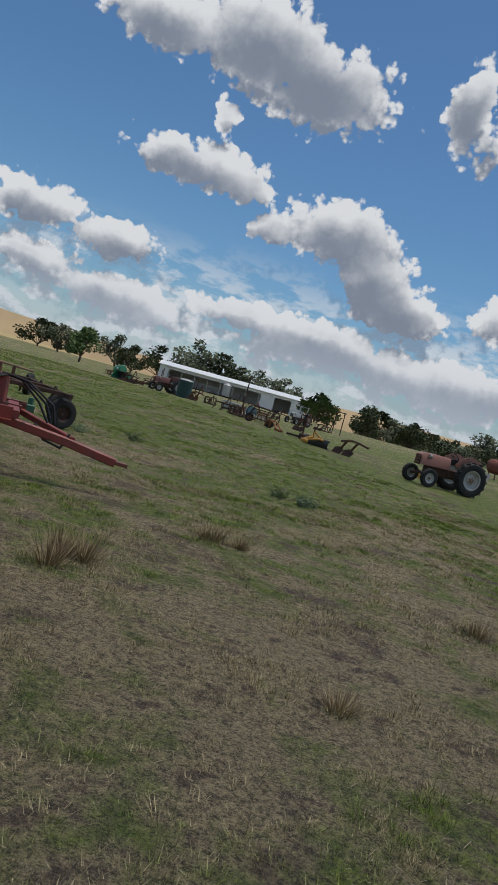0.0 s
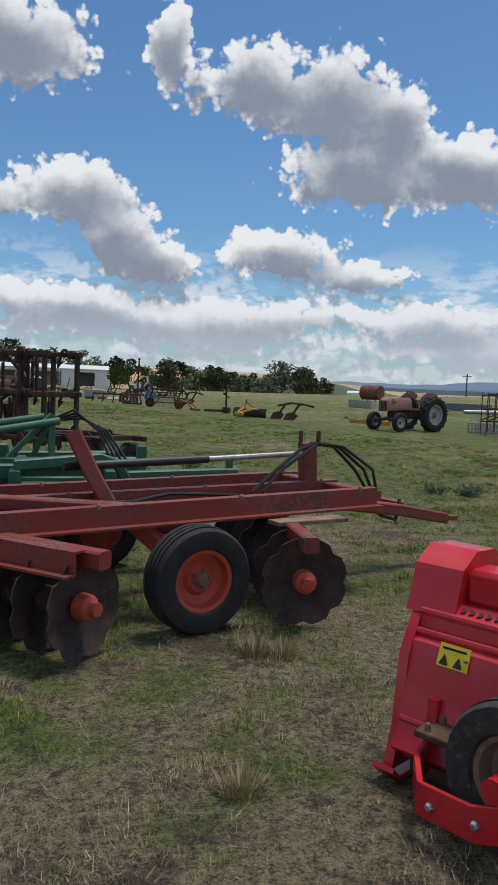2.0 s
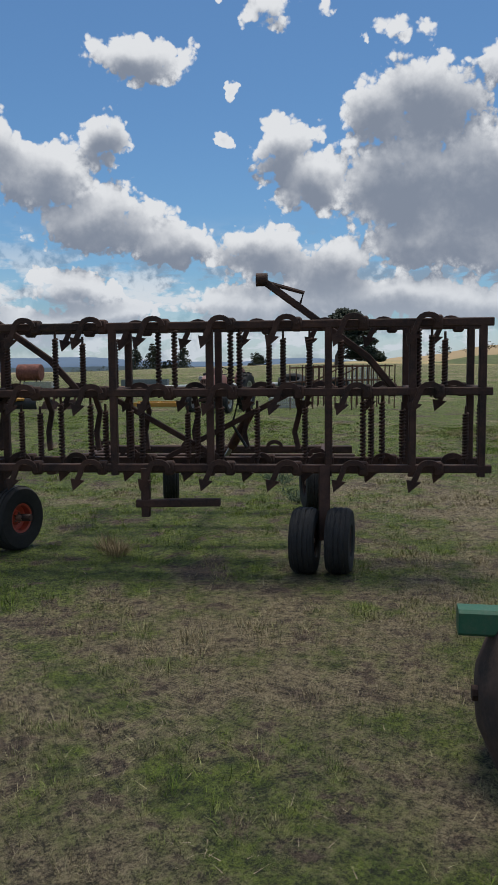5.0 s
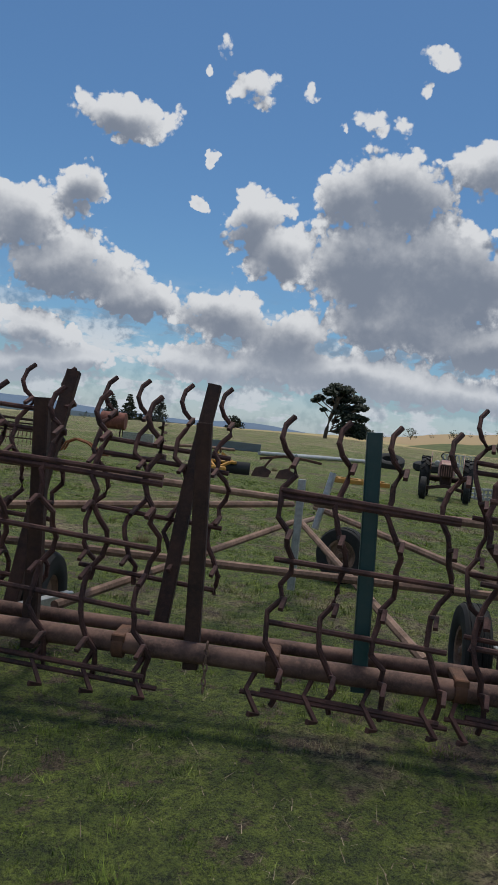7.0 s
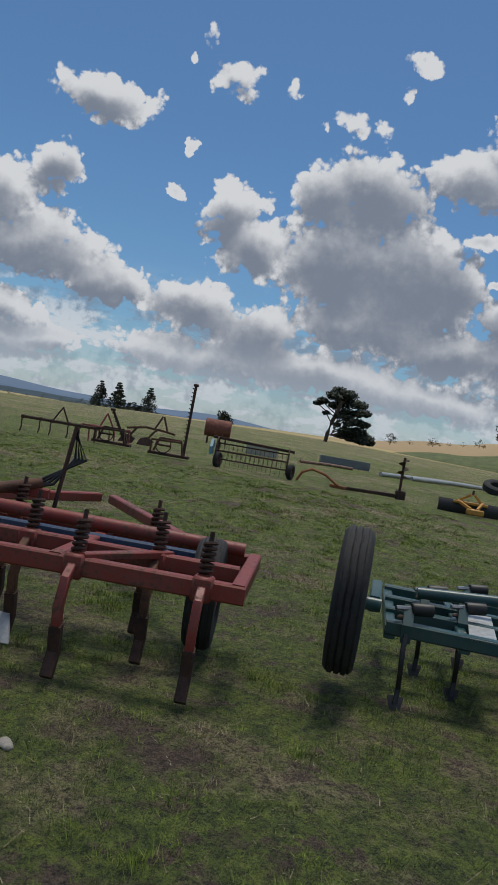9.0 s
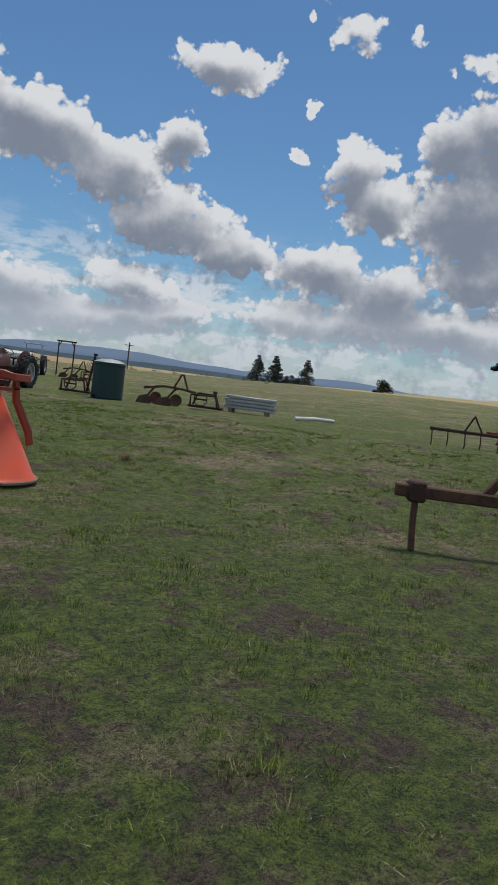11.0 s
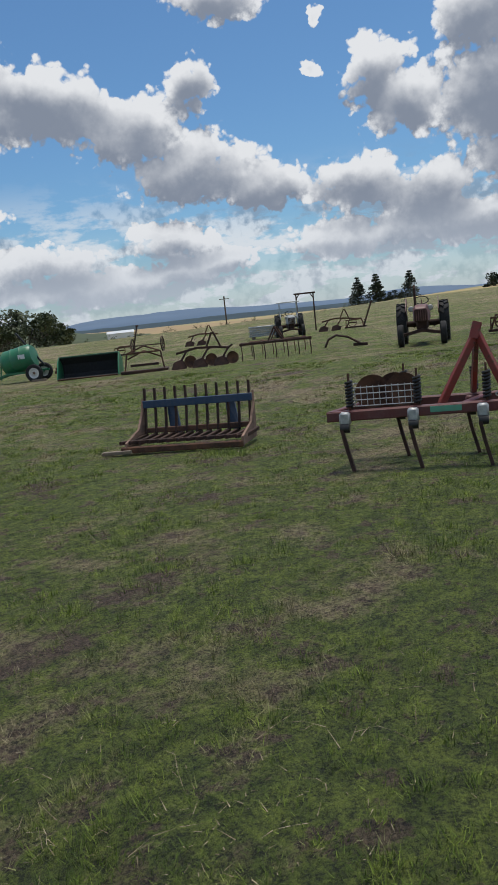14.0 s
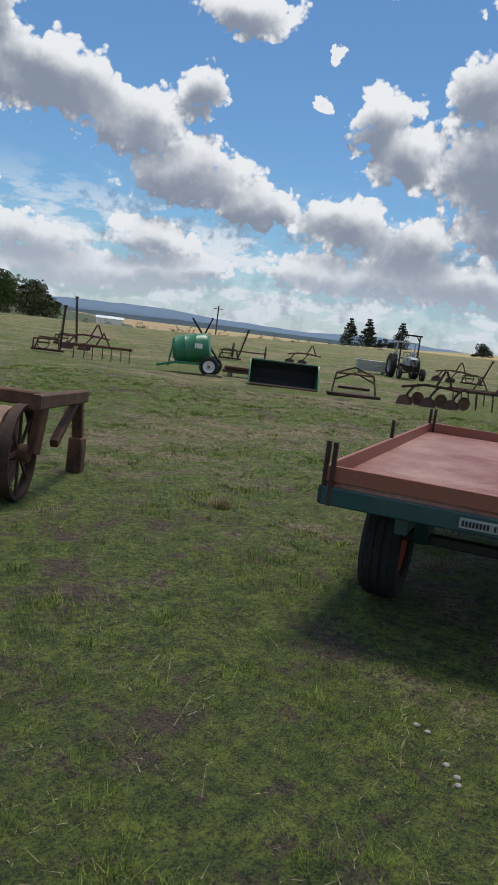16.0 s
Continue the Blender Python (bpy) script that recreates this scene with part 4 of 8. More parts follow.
def folded_cultivator():
    t = thing("folded_cultivator", "dark rusted cultivator with wings folded upright", "farm implement", 0.40, 1.04, 57)
    rng = random.Random(4)
    W = 2.95
    for y in (0.0, 0.34):
        for z in (0.54, 0.94, 1.29):
            part("rail", one(bar, [(0.0 if z > 0.6 else 0.1, y, z), (W, y, z)], 0.040, 0.042), RUST_DARK, t)
    for x in (0.06, 0.24, 0.98, 1.5, 2.12, 2.55, 2.90):
        for y in (0.0, 0.34):
            part("upright", one(bar, [(x, y, 0.50), (x, y, 1.28)], 0.038, 0.038, (0, 1, 0)), RUST_DARK, t)
        part("spacer", one(bar, [(x, 0, 0.94), (x, 0.34, 0.94)], 0.05, 0.05), RUST_DARK, t)
    for z in (0.54, 0.94, 1.29):
        for k in range(17):
            x = 0.04 + k * 0.175 + rng.uniform(-0.02, 0.02)
            y = 0.0 if k % 2 else 0.34
            c = spring_tine(t, x, y - 0.03, z, -1, RUST_DARK)
            part("clamp", one(box, (x, y, z), (0.055, 0.06, 0.075), bevel=0.01), RUST_DARK, t)
    for k in range(38):
        x = 0.10 + k * 0.075 + rng.uniform(-0.03, 0.03)
        z0 = rng.choice((0.58, 0.96))
        z1 = z0 + rng.uniform(0.24, 0.31)
        part("spring", one(coil, (x, 0.05, z0), (x, 0.05, z1), 0.012, 0.0065, 16, 5), RUST_DARK, t)
        part("spring_rod", one(rod, [(x, 0.05, z0 - 0.05), (x, 0.05, z1 + 0.04)], 0.007, 6), RUST_DARK, t)
    for k in range(7):
        x = 0.2 + k * 0.29
        part("hanging_tine", one(bar, [(x, 0.30, 0.94), (x + 0.02, 0.36, 0.82), (x - 0.01, 0.38, 0.70), (x + 0.015, 0.33, 0.60)], 0.03, 0.02, (0, 1, 0)), RUST_DARK, t)
    part("end_hook", one(bar, [(0.0, 0.1, 0.96), (-0.06, 0.1, 1.02), (-0.13, 0.1, 1.02), (-0.17, 0.1, 0.98)], 0.03, 0.02), RUST_DARK, t)
    for z in (0.60, 0.72):
        part("end_hook", one(bar, [(0.02, 0.05, z), (-0.06, 0.05, z + 0.03), (-0.12, 0.05, z + 0.015), (-0.15, 0.05, z - 0.03)], 0.026, 0.018), RUST_DARK, t)
    for x0 in (0.0, 1.75):
        arm = part("lift_arm", one(bar, [(x0 + 0.02, 0.1, 1.53), (x0 + 0.58, 0.16, 1.12), (x0 + 0.72, 0.2, 0.95)], 0.035, 0.035), RUST_DARK, t, "rusted lifting arm")
        part("arm_loop", one(rod, [(x0 + 0.03, 0.1, 1.52), (x0 + 0.24, 0.12, 1.46), (x0 + 0.21, 0.12, 1.37)], 0.012, 6), RUST_DARK, arm)
        part("arm_head", one(lathe, [(0.035, -0.03), (0.035, 0.03)], Matrix.Translation((x0 + 0.02, 0.1, 1.53)), 10), RUST_DARK, arm)
    for x in (0.08, 0.29):
        wheel(t, (x - 0.03, 0.36, 0.19), (1, -0.35, 0), 0.19, 0.14, RED_RIM, rim=0.45)
    part("wheel_leg", one(bar, [(0.2, 0.34, 0.17), (0.2, 0.30, 0.55)], 0.06, 0.06, (0, 1, 0)), RUST_DARK, t)
    part("wheel_axle", one(rod, [(0.02, 0.36, 0.19), (0.36, 0.36, 0.19)], 0.022), RUST_DARK, t)
    for x in (2.0, 2.18):
        wheel(t, (x, -0.06, 0.17), (1, -0.15, 0), 0.17, 0.13, RUST_DARK, rim=0.45)
    part("wheel_leg", one(bar, [(2.1, -0.06, 0.17), (2.1, 0.0, 0.55)], 0.06, 0.06, (0, 1, 0)), RUST_DARK, t)
    # the level middle section behind the folded wings
    for y in (0.6, 1.15, 1.7):
        part("frame_bar", one(bar, [(0.35, y, 0.46), (2.3, y, 0.46)], 0.055, 0.055), RUST_DARK, t)
    for x in (0.5, 1.3, 2.1):
        part("frame_bar", one(bar, [(x, 0.34, 0.48), (x, 1.8, 0.46)], 0.055, 0.055), RUST_DARK, t)
    for k in range(6):
        spring_tine(t, 0.5 + k * 0.32, 1.15 if k % 2 else 1.7, 0.48, -1, RUST_DARK)
    wheel(t, (0.86, 2.1, 0.2), (-1, -0.2, 0), 0.2, 0.13, RUST_DARK, rim=0.5)
    wheel(t, (2.0, 1.75, 0.2), (-1, -0.2, 0), 0.2, 0.13, RUST_DARK, rim=0.5)
    part("green_tube", one(rod, [(0.45, 0.9, 0.42), (1.05, 0.95, 0.45)], 0.03, 10), GREEN, t)
    part("cylinder", one(rod, [(1.55, 0.5, 0.60), (1.68, 0.4, 0.82)], 0.028, 10), RUST, t)
    part("ram_rod", one(rod, [(1.5, 0.55, 0.52), (1.56, 0.5, 0.62)], 0.014, 8), STEEL, t)
    part("brace", one(bar, [(1.2, 0.3, 0.56), (1.9, 0.3, 0.92)], 0.03, 0.03), RUST_DARK, t)
    part("brace", one(bar, [(0.9, 0.3, 0.9), (1.5, 0.3, 0.56)], 0.03, 0.03), RUST_DARK, t)
    part("low_bar", one(bar, [(1.1, -0.02, 0.35), (1.55, -0.02, 0.36)], 0.05, 0.04), RUST_DARK, t)
    part("low_leg", one(bar, [(1.15, -0.02, 0.28), (1.15, -0.02, 0.54)], 0.045, 0.045, (0, 1, 0)), RUST_DARK, t)
    part("hose", one(rod, [(1.75, 0.3, 0.95), (1.62, 0.3, 0.90), (1.58, 0.3, 0.75), (1.66, 0.3, 0.62)], 0.009, 6), HOSE, t)


def zigzag_harrow():
    t = thing("folding_harrow", "rusted folding harrow with zigzag tine panels on a roller bar", "farm implement", -2.6, 4.98, 60.4)
    rng = random.Random(11)
    L = 3.0
    part("roller_pipe", one(rod, [(-0.02, 0, 0.28), (L, 0, 0.25)], 0.037, 14), PIPE_RUST, t, "brown rusted steel pipe")
    part("roller_pipe", one(rod, [(0.05, 0.13, 0.31), (L - 0.05, 0.13, 0.28)], 0.027, 12), PIPE_RUST, t)
    for x in (0.0, 0.62, 1.2, 1.75, 2.4, L):
        part("pipe_collar", one(lathe, [(0.046, -0.02), (0.046, 0.02)], Matrix.Translation((x, 0, 0.26)), 14), RUST, t)
        part("pipe_stay", one(box, (x, 0.06, 0.29), (0.05, 0.2, 0.03), bevel=0.005), RUST, t)
    part("end_bracket", one(box, (-0.02, 0.0, 0.27), (0.07, 0.12, 0.10), bevel=0.02), RUST, t)
    posts = (0.27, 0.86, 1.46, 2.06, 2.66)
    for k, x in enumerate(posts):
        part("post", one(bar, [(x, 0.03, 0.2), (x - 0.02, 0.03, 0.7), (x - 0.04, 0.02, 1.08 + 0.03 * (k % 2))], 0.055, 0.045, (0, 1, 0)), TEAL if k == 3 else RUST_DARK, t, "upright channel post")

    def panel(x0, x1, y0, lean, z0, z1, n, top_curl):
        """Hinged zigzag strips joined by cross bars."""
        for z in (z0 + 0.06, z0 + 0.30, z0 + 0.52, z0 + 0.74, z1 - 0.1):
            if z < z1:
                f = (z - z0) / (z1 - z0)
                part("cross_bar", one(rod, [(x0 - 0.03, y0 - lean * f, z), (x1 + 0.03, y0 - lean * f - 0.02, z - 0.03 + rng.uniform(-0.01, 0.01))], 0.0105, 7), HARROW_RUST, t)
        for k in range(n):
            x = x0 + (x1 - x0) * k / max(1, n - 1)
            pts = []
            m = 19
            for i in range(m):
                f = i / (m - 1)
                s = 0.034 * math.sin(f * 12.6 + rng.choice((0.0, 0.4, 0.9)))
                pts.append((x + s + rng.uniform(-0.006, 0.006), y0 - lean * f + 0.028 * math.cos(f * 12.6), z0 + (z1 - z0) * f))
            if top_curl:
                p = pts[-1]
                pts += [(p[0] - 0.035, p[1] - 0.03, p[2] + 0.04), (p[0] - 0.05, p[1] - 0.03, p[2] + 0.08), (p[0] - 0.042, p[1] - 0.01, p[2] + 0.125), (p[0] - 0.015, p[1] + 0.01, p[2] + 0.155)]
            part("zigzag_tine", one(rod, pts, 0.0105, 7), HARROW_RUST, t)
            for i in range(3, m, 5):
                p = Vector(pts[i])
                part("tine_point", one(bar, [p, p + Vector((0.01, -0.06, 0.012)), p + Vector((0.0, -0.11, -0.015))], 0.016, 0.014), HARROW_RUST, t)

    panel(-0.02, 0.62, -0.04, 0.02, 0.12, 1.03, 4, True)
    panel(0.72, 1.28, -0.04, 0.02, 0.14, 1.00, 4, True)
    panel(1.75, 2.30, -0.04, 0.02, 0.12, 0.98, 4, True)
    panel(2.45, 3.02, -0.04, 0.02, 0.12, 1.02, 4, True)
    panel(0.1, 0.75, 0.34, -0.14, 0.35, 1.10, 5, True)
    panel(0.95, 1.45, 0.34, -0.12, 0.40, 1.08, 4, True)
    panel(2.5, 2.95, 0.36, -0.14, 0.30, 1.10, 5, True)
    for j in range(6):
        y = 0.05 + 0.11 * j
        pts = [(L - 0.1 + 0.03 * (i % 2), y, 0.15 + 0.09 * i) for i in range(11)]
        st = part("side_tine", one(bar, pts + [(L - 0.16, y, 1.12), (L - 0.14, y, 1.18)], 0.015, 0.018, (0, 1, 0)), HARROW_RUST, t)
        for i in range(0, 10, 2):
            q = Vector(pts[i])
            part("tine_point", one(bar, [q, q + Vector((0.06, -0.01, 0.0)), q + Vector((0.12, -0.02, 0.02))], 0.016, 0.014), HARROW_RUST, st)
    for x in (0.15, 0.7, 1.3, 2.6, 2.95):
        part("back_post", one(bar, [(x, 0.22, 0.28), (x + 0.03, 0.36, 0.8), (x + 0.08, 0.46, 1.24)], 0.055, 0.045, (0, 1, 0)), RUST_DARK, t)
    for x0, x1, n in ((-0.05, 0.6, 4), (0.75, 1.3, 4), (1.7, 2.3, 4), (2.4, 2.95, 4)):
        for k in range(n):
            x = x0 + (x1 - x0) * k / (n - 1)
            part("bottom_tine", one(bar, [(x, 0.0, 0.24), (x - 0.03, -0.05, 0.18), (x + 0.02, -0.09, 0.11), (x - 0.01, -0.12, 0.12)], 0.016, 0.018), HARROW_RUST, t)
        part("bottom_bar", one(rod, [(x0 - 0.05, -0.05, 0.17), (x1 + 0.06, -0.06, 0.14)], 0.009, 7), HARROW_RUST, t)
    chain = M()
    for k in range(7):
        lathe(chain, [(0.011, -0.004), (0.017, 0.0), (0.011, 0.004)], axle_frame((1.52, -0.04, 0.31 - 0.026 * k), (1, k % 2, 0)), 8, closed=True)
    part("chain", chain, RUST_PALE, t)
    for x in (0.64, 2.58):
        wheel(t, (x, 0.75, 0.21), (-1, 0, 0), 0.21, 0.12, RUST_PALE, rim=0.5)
        part("wheel_stay", one(bar, [(x + 0.12, 0.12, 0.3), (x + 0.12, 0.78, 0.22)], 0.04, 0.05), PALE, t)
    wheel(t, (2.1, 3.2, 0.21), (-0.5, -1, 0), 0.21, 0.12, RUST_PALE, rim=0.55)
    for a, b in (((0.9, 0.15, 0.33), (1.75, 2.6, 0.5)), ((2.3, 0.15, 0.30), (1.75, 2.6, 0.5)), ((0.1, 0.2, 0.62), (1.7, 2.4, 0.62)), ((2.9, 0.2, 0.5), (1.85, 2.4, 0.62)), ((1.75, 2.4, 0.5), (1.85, 3.3, 0.45)), ((0.4, 0.75, 0.45), (2.8, 0.85, 0.45)), ((0.3, 0.4, 0.85), (1.65, 1.8, 0.7)), ((2.8, 0.4, 0.8), (1.85, 1.7, 0.7))):
        part("draw_pipe", one(rod, [a, b], 0.020, 8), RUST_PALE, t, "pale rusted drawbar pipe")
    part("hitch_post", one(bar, [(1.75, 2.2, 0.1), (1.75, 2.2, 0.8)], 0.05, 0.05, (0, 1, 0)), PALE, t)
    part("hitch_jack", one(rod, [(1.86, 2.2, 0.5), (1.94, 2.25, 0.86)], 0.022, 8), PALE, t)


def teal_cultivator():
    t = thing("spring_cultivator", "dark teal trailed cultivator with rows of spring tines", "farm implement", -2.96, 7.96, 67.4)
    W = 2.3
    rows = ((0.0, (0.09, 0.63, 1.18, 1.69, 2.2)), (0.30, (0.36, 0.9, 1.95)), (0.60, (0.2, 0.75, 1.75, 2.15)), (0.92, (0.45, 1.0, 1.6, 2.05)))
    for y, xs in rows:
        part("tool_bar", one(bar, [(0, y, 0.33), (W, y, 0.33)], 0.06, 0.065), TEAL, t, "dark teal tool bar")
        for x in xs:
            part("tine", one(bar, [(x, y - 0.03, 0.33), (x - 0.005, y - 0.08, 0.26), (x, y - 0.085, 0.16), (x + 0.005, y - 0.05, 0.08), (x, y - 0.07, 0.015)], 0.022, 0.028, (0, 1, 0)), BLACK, t)
            part("shovel", one(plate, [(x - 0.035, y - 0.06, 0.035), (x + 0.035, y - 0.06, 0.035), (x + 0.022, y - 0.10, 0.0), (x - 0.022, y - 0.10, 0.0)], (0, 0.012, 0.012)), BLACK, t)
            br = part("tine_bracket", one(plate, [(x - 0.022, y - 0.05, 0.28), (x - 0.022, y - 0.055, 0.36), (x - 0.022, y + 0.02, 0.44), (x - 0.022, y + 0.06, 0.42), (x - 0.022, y + 0.04, 0.30)], (0.044, 0, 0)), TEAL, t)
            part("spring", one(lathe, [(0.026, -0.05), (0.03, -0.045), (0.03, 0.05), (0.02, 0.055)], axle_frame((x + 0.055, y + 0.03, 0.425), (1, 0.35, 0.05)), 12), BLACK, br)
            part("spring_pin", one(rod, [(x - 0.06, y - 0.01, 0.42), (x + 0.03, y + 0.03, 0.425)], 0.012, 6), STEEL, br)
            bolts(br, [(x - 0.026, y - 0.02, 0.33), (x - 0.026, y + 0.01, 0.38)], (-1, 0, 0), 0.010, RUST_PALE)
    for x in (0.02, 0.35, 1.12, 1.62, 1.98, W - 0.02):
        part("stringer", one(bar, [(x, -0.02, 0.31), (x, 0.95, 0.31)], 0.05, 0.06), TEAL, t)
    for x, s in ((0.42, 0.06), (1.98, -0.06)):
        part("step_plate", one(plate, [(x - 0.06, -0.03, 0.350), (x + 0.06, -0.03, 0.350), (x + 0.06 + s, 0.62, 0.350), (x - 0.06 + s, 0.62, 0.350)], (0, 0, 0.008)), PALE, t, "pale scuffed steel plate")
    wheel(t, (-0.18, -0.08, 0.43), (-1, 0, 0), 0.32, 0.14, WHITE, lugs=0, rim=0.52, name="wheel")
    wheel(t, (2.40, 0.42, 0.38), (1, 0, 0), 0.32, 0.15, WHITE, lugs=18, rim=0.52)
    part("wheel_arm", one(bar, [(-0.05, 0.62, 0.36), (-0.06, 0.30, 0.44), (-0.07, -0.08, 0.43)], 0.05, 0.07), TEAL, t)
    part("stub_axle", one(rod, [(-0.18, -0.08, 0.43), (-0.04, -0.08, 0.43)], 0.03, 10), TEAL, t)
    part("stub_axle", one(rod, [(W - 0.25, 0.42, 0.38), (W + 0.10, 0.42, 0.38)], 0.03, 10), TEAL, t)
    b = part("control_box", one(plate, [(0.92, 0.95, 0.66), (0.92, 0.90, 0.50), (0.92, 1.0, 0.33), (0.92, 1.18, 0.33), (0.92, 1.18, 0.68)], (0.50, 0, 0)), TEAL, t, "dark teal folded steel box")
    part("box_plate", one(plate, [(0.84, 0.92, 0.675), (1.46, 0.92, 0.675), (1.46, 0.86, 0.53), (0.84, 0.86, 0.53)], (0, 0.008, 0.004)), TEAL, b)
    part("box_strut", one(bar, [(1.18, 0.82, 0.33), (1.18, 0.88, 0.70)], 0.025, 0.02, (0, 1, 0)), PALE, b)
    part("box_lug", one(box, (1.18, 0.92, 0.70), (0.05, 0.06, 0.07), bevel=0.008), BLACK, b)
    part("box_plate", one(box, (1.02, 0.55, 0.36), (0.07, 0.35, 0.012)), PALE, b)
    for k in range(3):
        part("hose", one(rod, [(1.62, 0.9, 0.52), (1.72, 0.85, 0.50 - 0.02 * k), (1.80, 0.8, 0.46), (1.82, 0.75, 0.36)], 0.010, 6), HOSE, t)
    for k in range(2):
        a = 0.04 * k
        part("hose_loop", one(rod, [(2.08, 0.55, 0.36), (2.06 + a, 0.5, 0.50), (2.12 + a, 0.5, 0.60), (2.18 + a, 0.52, 0.55), (2.20 + a, 0.55, 0.38)], 0.010, 6), HOSE, t)
    part("valve", one(box, (1.9, 0.88, 0.43), (0.10, 0.10, 0.12), bevel=0.015), TEAL, t)
    part("cylinder", one(rod, [(0.15, 0.5, 0.42), (0.55, 0.52, 0.45)], 0.03, 10), TEAL, t)
    part("drawbar", one(bar, [(0.9, 0.95, 0.31), (1.3, 2.2, 0.32)], 0.06, 0.07), TEAL, t)
    part("drawbar", one(bar, [(1.75, 0.95, 0.31), (1.36, 2.2, 0.32)], 0.06, 0.07), TEAL, t)


def chisel_plough():
    t = thing("chisel_plough", "faded red and blue chisel plough with coil springs", "farm implement", -4.97, 10.68, 61, dz=0.03)
    W = 2.72
    part("tool_bar", one(bar, [(0, 0, 0.41), (W, 0, 0.41)], 0.06, 0.075), RED_DULL, t, "faded red box bar")
    part("blue_patch", one(bar, [(0.93, -0.004, 0.41), (1.28, -0.004, 0.41)], 0.062, 0.078), NAVY, t, "blue painted length of bar")
    part("tool_bar", one(bar, [(0.02, 0.36, 0.42), (W - 0.05, 0.36, 0.42)], 0.06, 0.07), RED_DULL, t)
    part("blue_bar", one(bar, [(0.1, 0.55, 0.42), (W - 0.15, 0.55, 0.42)], 0.05, 0.075), NAVY, t, "blue painted bar")
    part("lift_tube", one(rod, [(0.1, 0.68, 0.50), (W - 0.05, 0.68, 0.48)], 0.035, 12), RED_DULL, t)
    part("tool_bar", one(bar, [(0.02, 0.8, 0.41), (W - 0.02, 0.8, 0.41)], 0.06, 0.07), RED_DULL, t)
    for x in (0.02, 0.55, 1.95, W - 0.03):
        part("end_bar", one(bar, [(x, -0.02, 0.415), (x + 0.03, 0.82, 0.415)], 0.06, 0.075), RED_DULL, t)
    for a, b in (((0.2, 0, 0.45), (0.55, 0.4, 0.45)), ((2.05, 0, 0.45), (2.35, 0.4, 0.45))):
        part("brace", one(bar, [a, b], 0.05, 0.03), RED_DULL, t)
    for y, xs in ((0.0, (0.08, 0.69, 1.36, 2.03, 2.55)), (0.36, (0.38, 1.05, 1.72, 2.3)), (0.8, (0.22, 0.85, 1.5, 2.2))):
        for x in xs:
            sh = part("shank", one(bar, [(x, y - 0.01, 0.42), (x, y - 0.10, 0.37), (x, y - 0.14, 0.27), (x, y - 0.11, 0.15), (x, y - 0.09, 0.08), (x, y - 0.13, 0.02)], 0.036, 0.045, (0, 1, 0)), RED_DULL if y == 0 else RUST, t, "curved faded red shank")
            part("point", one(bar, [(x, y - 0.128, 0.20), (x, y - 0.10, 0.09), (x, y - 0.15, 0.0)], 0.046, 0.050, (0, 1, 0)), RUST_DARK, sh)
            part("clamp", one(box, (x, y, 0.41), (0.085, 0.085, 0.10), bevel=0.01), RED_DULL, sh)
            part("spring", one(coil, (x, y + 0.02, 0.46), (x, y + 0.05, 0.59), 0.024, 0.008, 6, 6), RUST_DARK, sh, "rusty coil spring")
            part("spring_bolt", one(rod, [(x, y + 0.02, 0.44), (x, y + 0.055, 0.63)], 0.010, 6), RUST_DARK, sh)
    for x, s in ((2.52, 1), (0.16, -1)):
        wheel(t, (x, 0.62, 0.26), (s, 0, 0), 0.26, 0.14, RED_RIM, rim=0.5)
    part("shovel_share", one(plate, [(1.68, 0.22, 0.10), (1.73, 0.22, 0.10), (1.77, 0.15, 0.0), (1.70, 0.15, 0.0)], (0, 0.014, 0.006)), PALE, t, "pale worn steel share")
    part("hitch_beam", one(bar, [(0.7, 0.8, 0.43), (1.55, 2.3, 0.42)], 0.06, 0.06), RED_DULL, t)
    part("hitch_beam", one(bar, [(2.45, 0.8, 0.43), (1.65, 2.3, 0.42)], 0.06, 0.06), RED_DULL, t)
    part("top_beam", one(bar, [(0.55, 0.8, 0.55), (1.6, 0.95, 0.55)], 0.05, 0.05), RED_DULL, t)
    part("hose_mast", one(rod, [(1.62, 1.0, 0.45), (1.66, 1.05, 0.92)], 0.012, 6), RUST_DARK, t)
    for k in range(4):
        part("hose", one(rod, [(1.66, 1.05, 0.92 - 0.01 * k), (1.68 + 0.02 * k, 1.05, 0.75), (1.6 - 0.03 * k, 1.0, 0.60), (1.42 - 0.05 * k, 0.95, 0.54)], 0.009, 6), HOSE, t)
    part("cylinder", one(rod, [(1.25, 0.72, 0.52), (1.55, 0.95, 0.60)], 0.03, 10), RUST, t)
    for x in (0.95, 1.06):
        part("lever", one(bar, [(x, 0.7, 0.48), (x + 0.02, 0.7, 0.70)], 0.03, 0.02, (0, 1, 0)), RED_RIM, t)


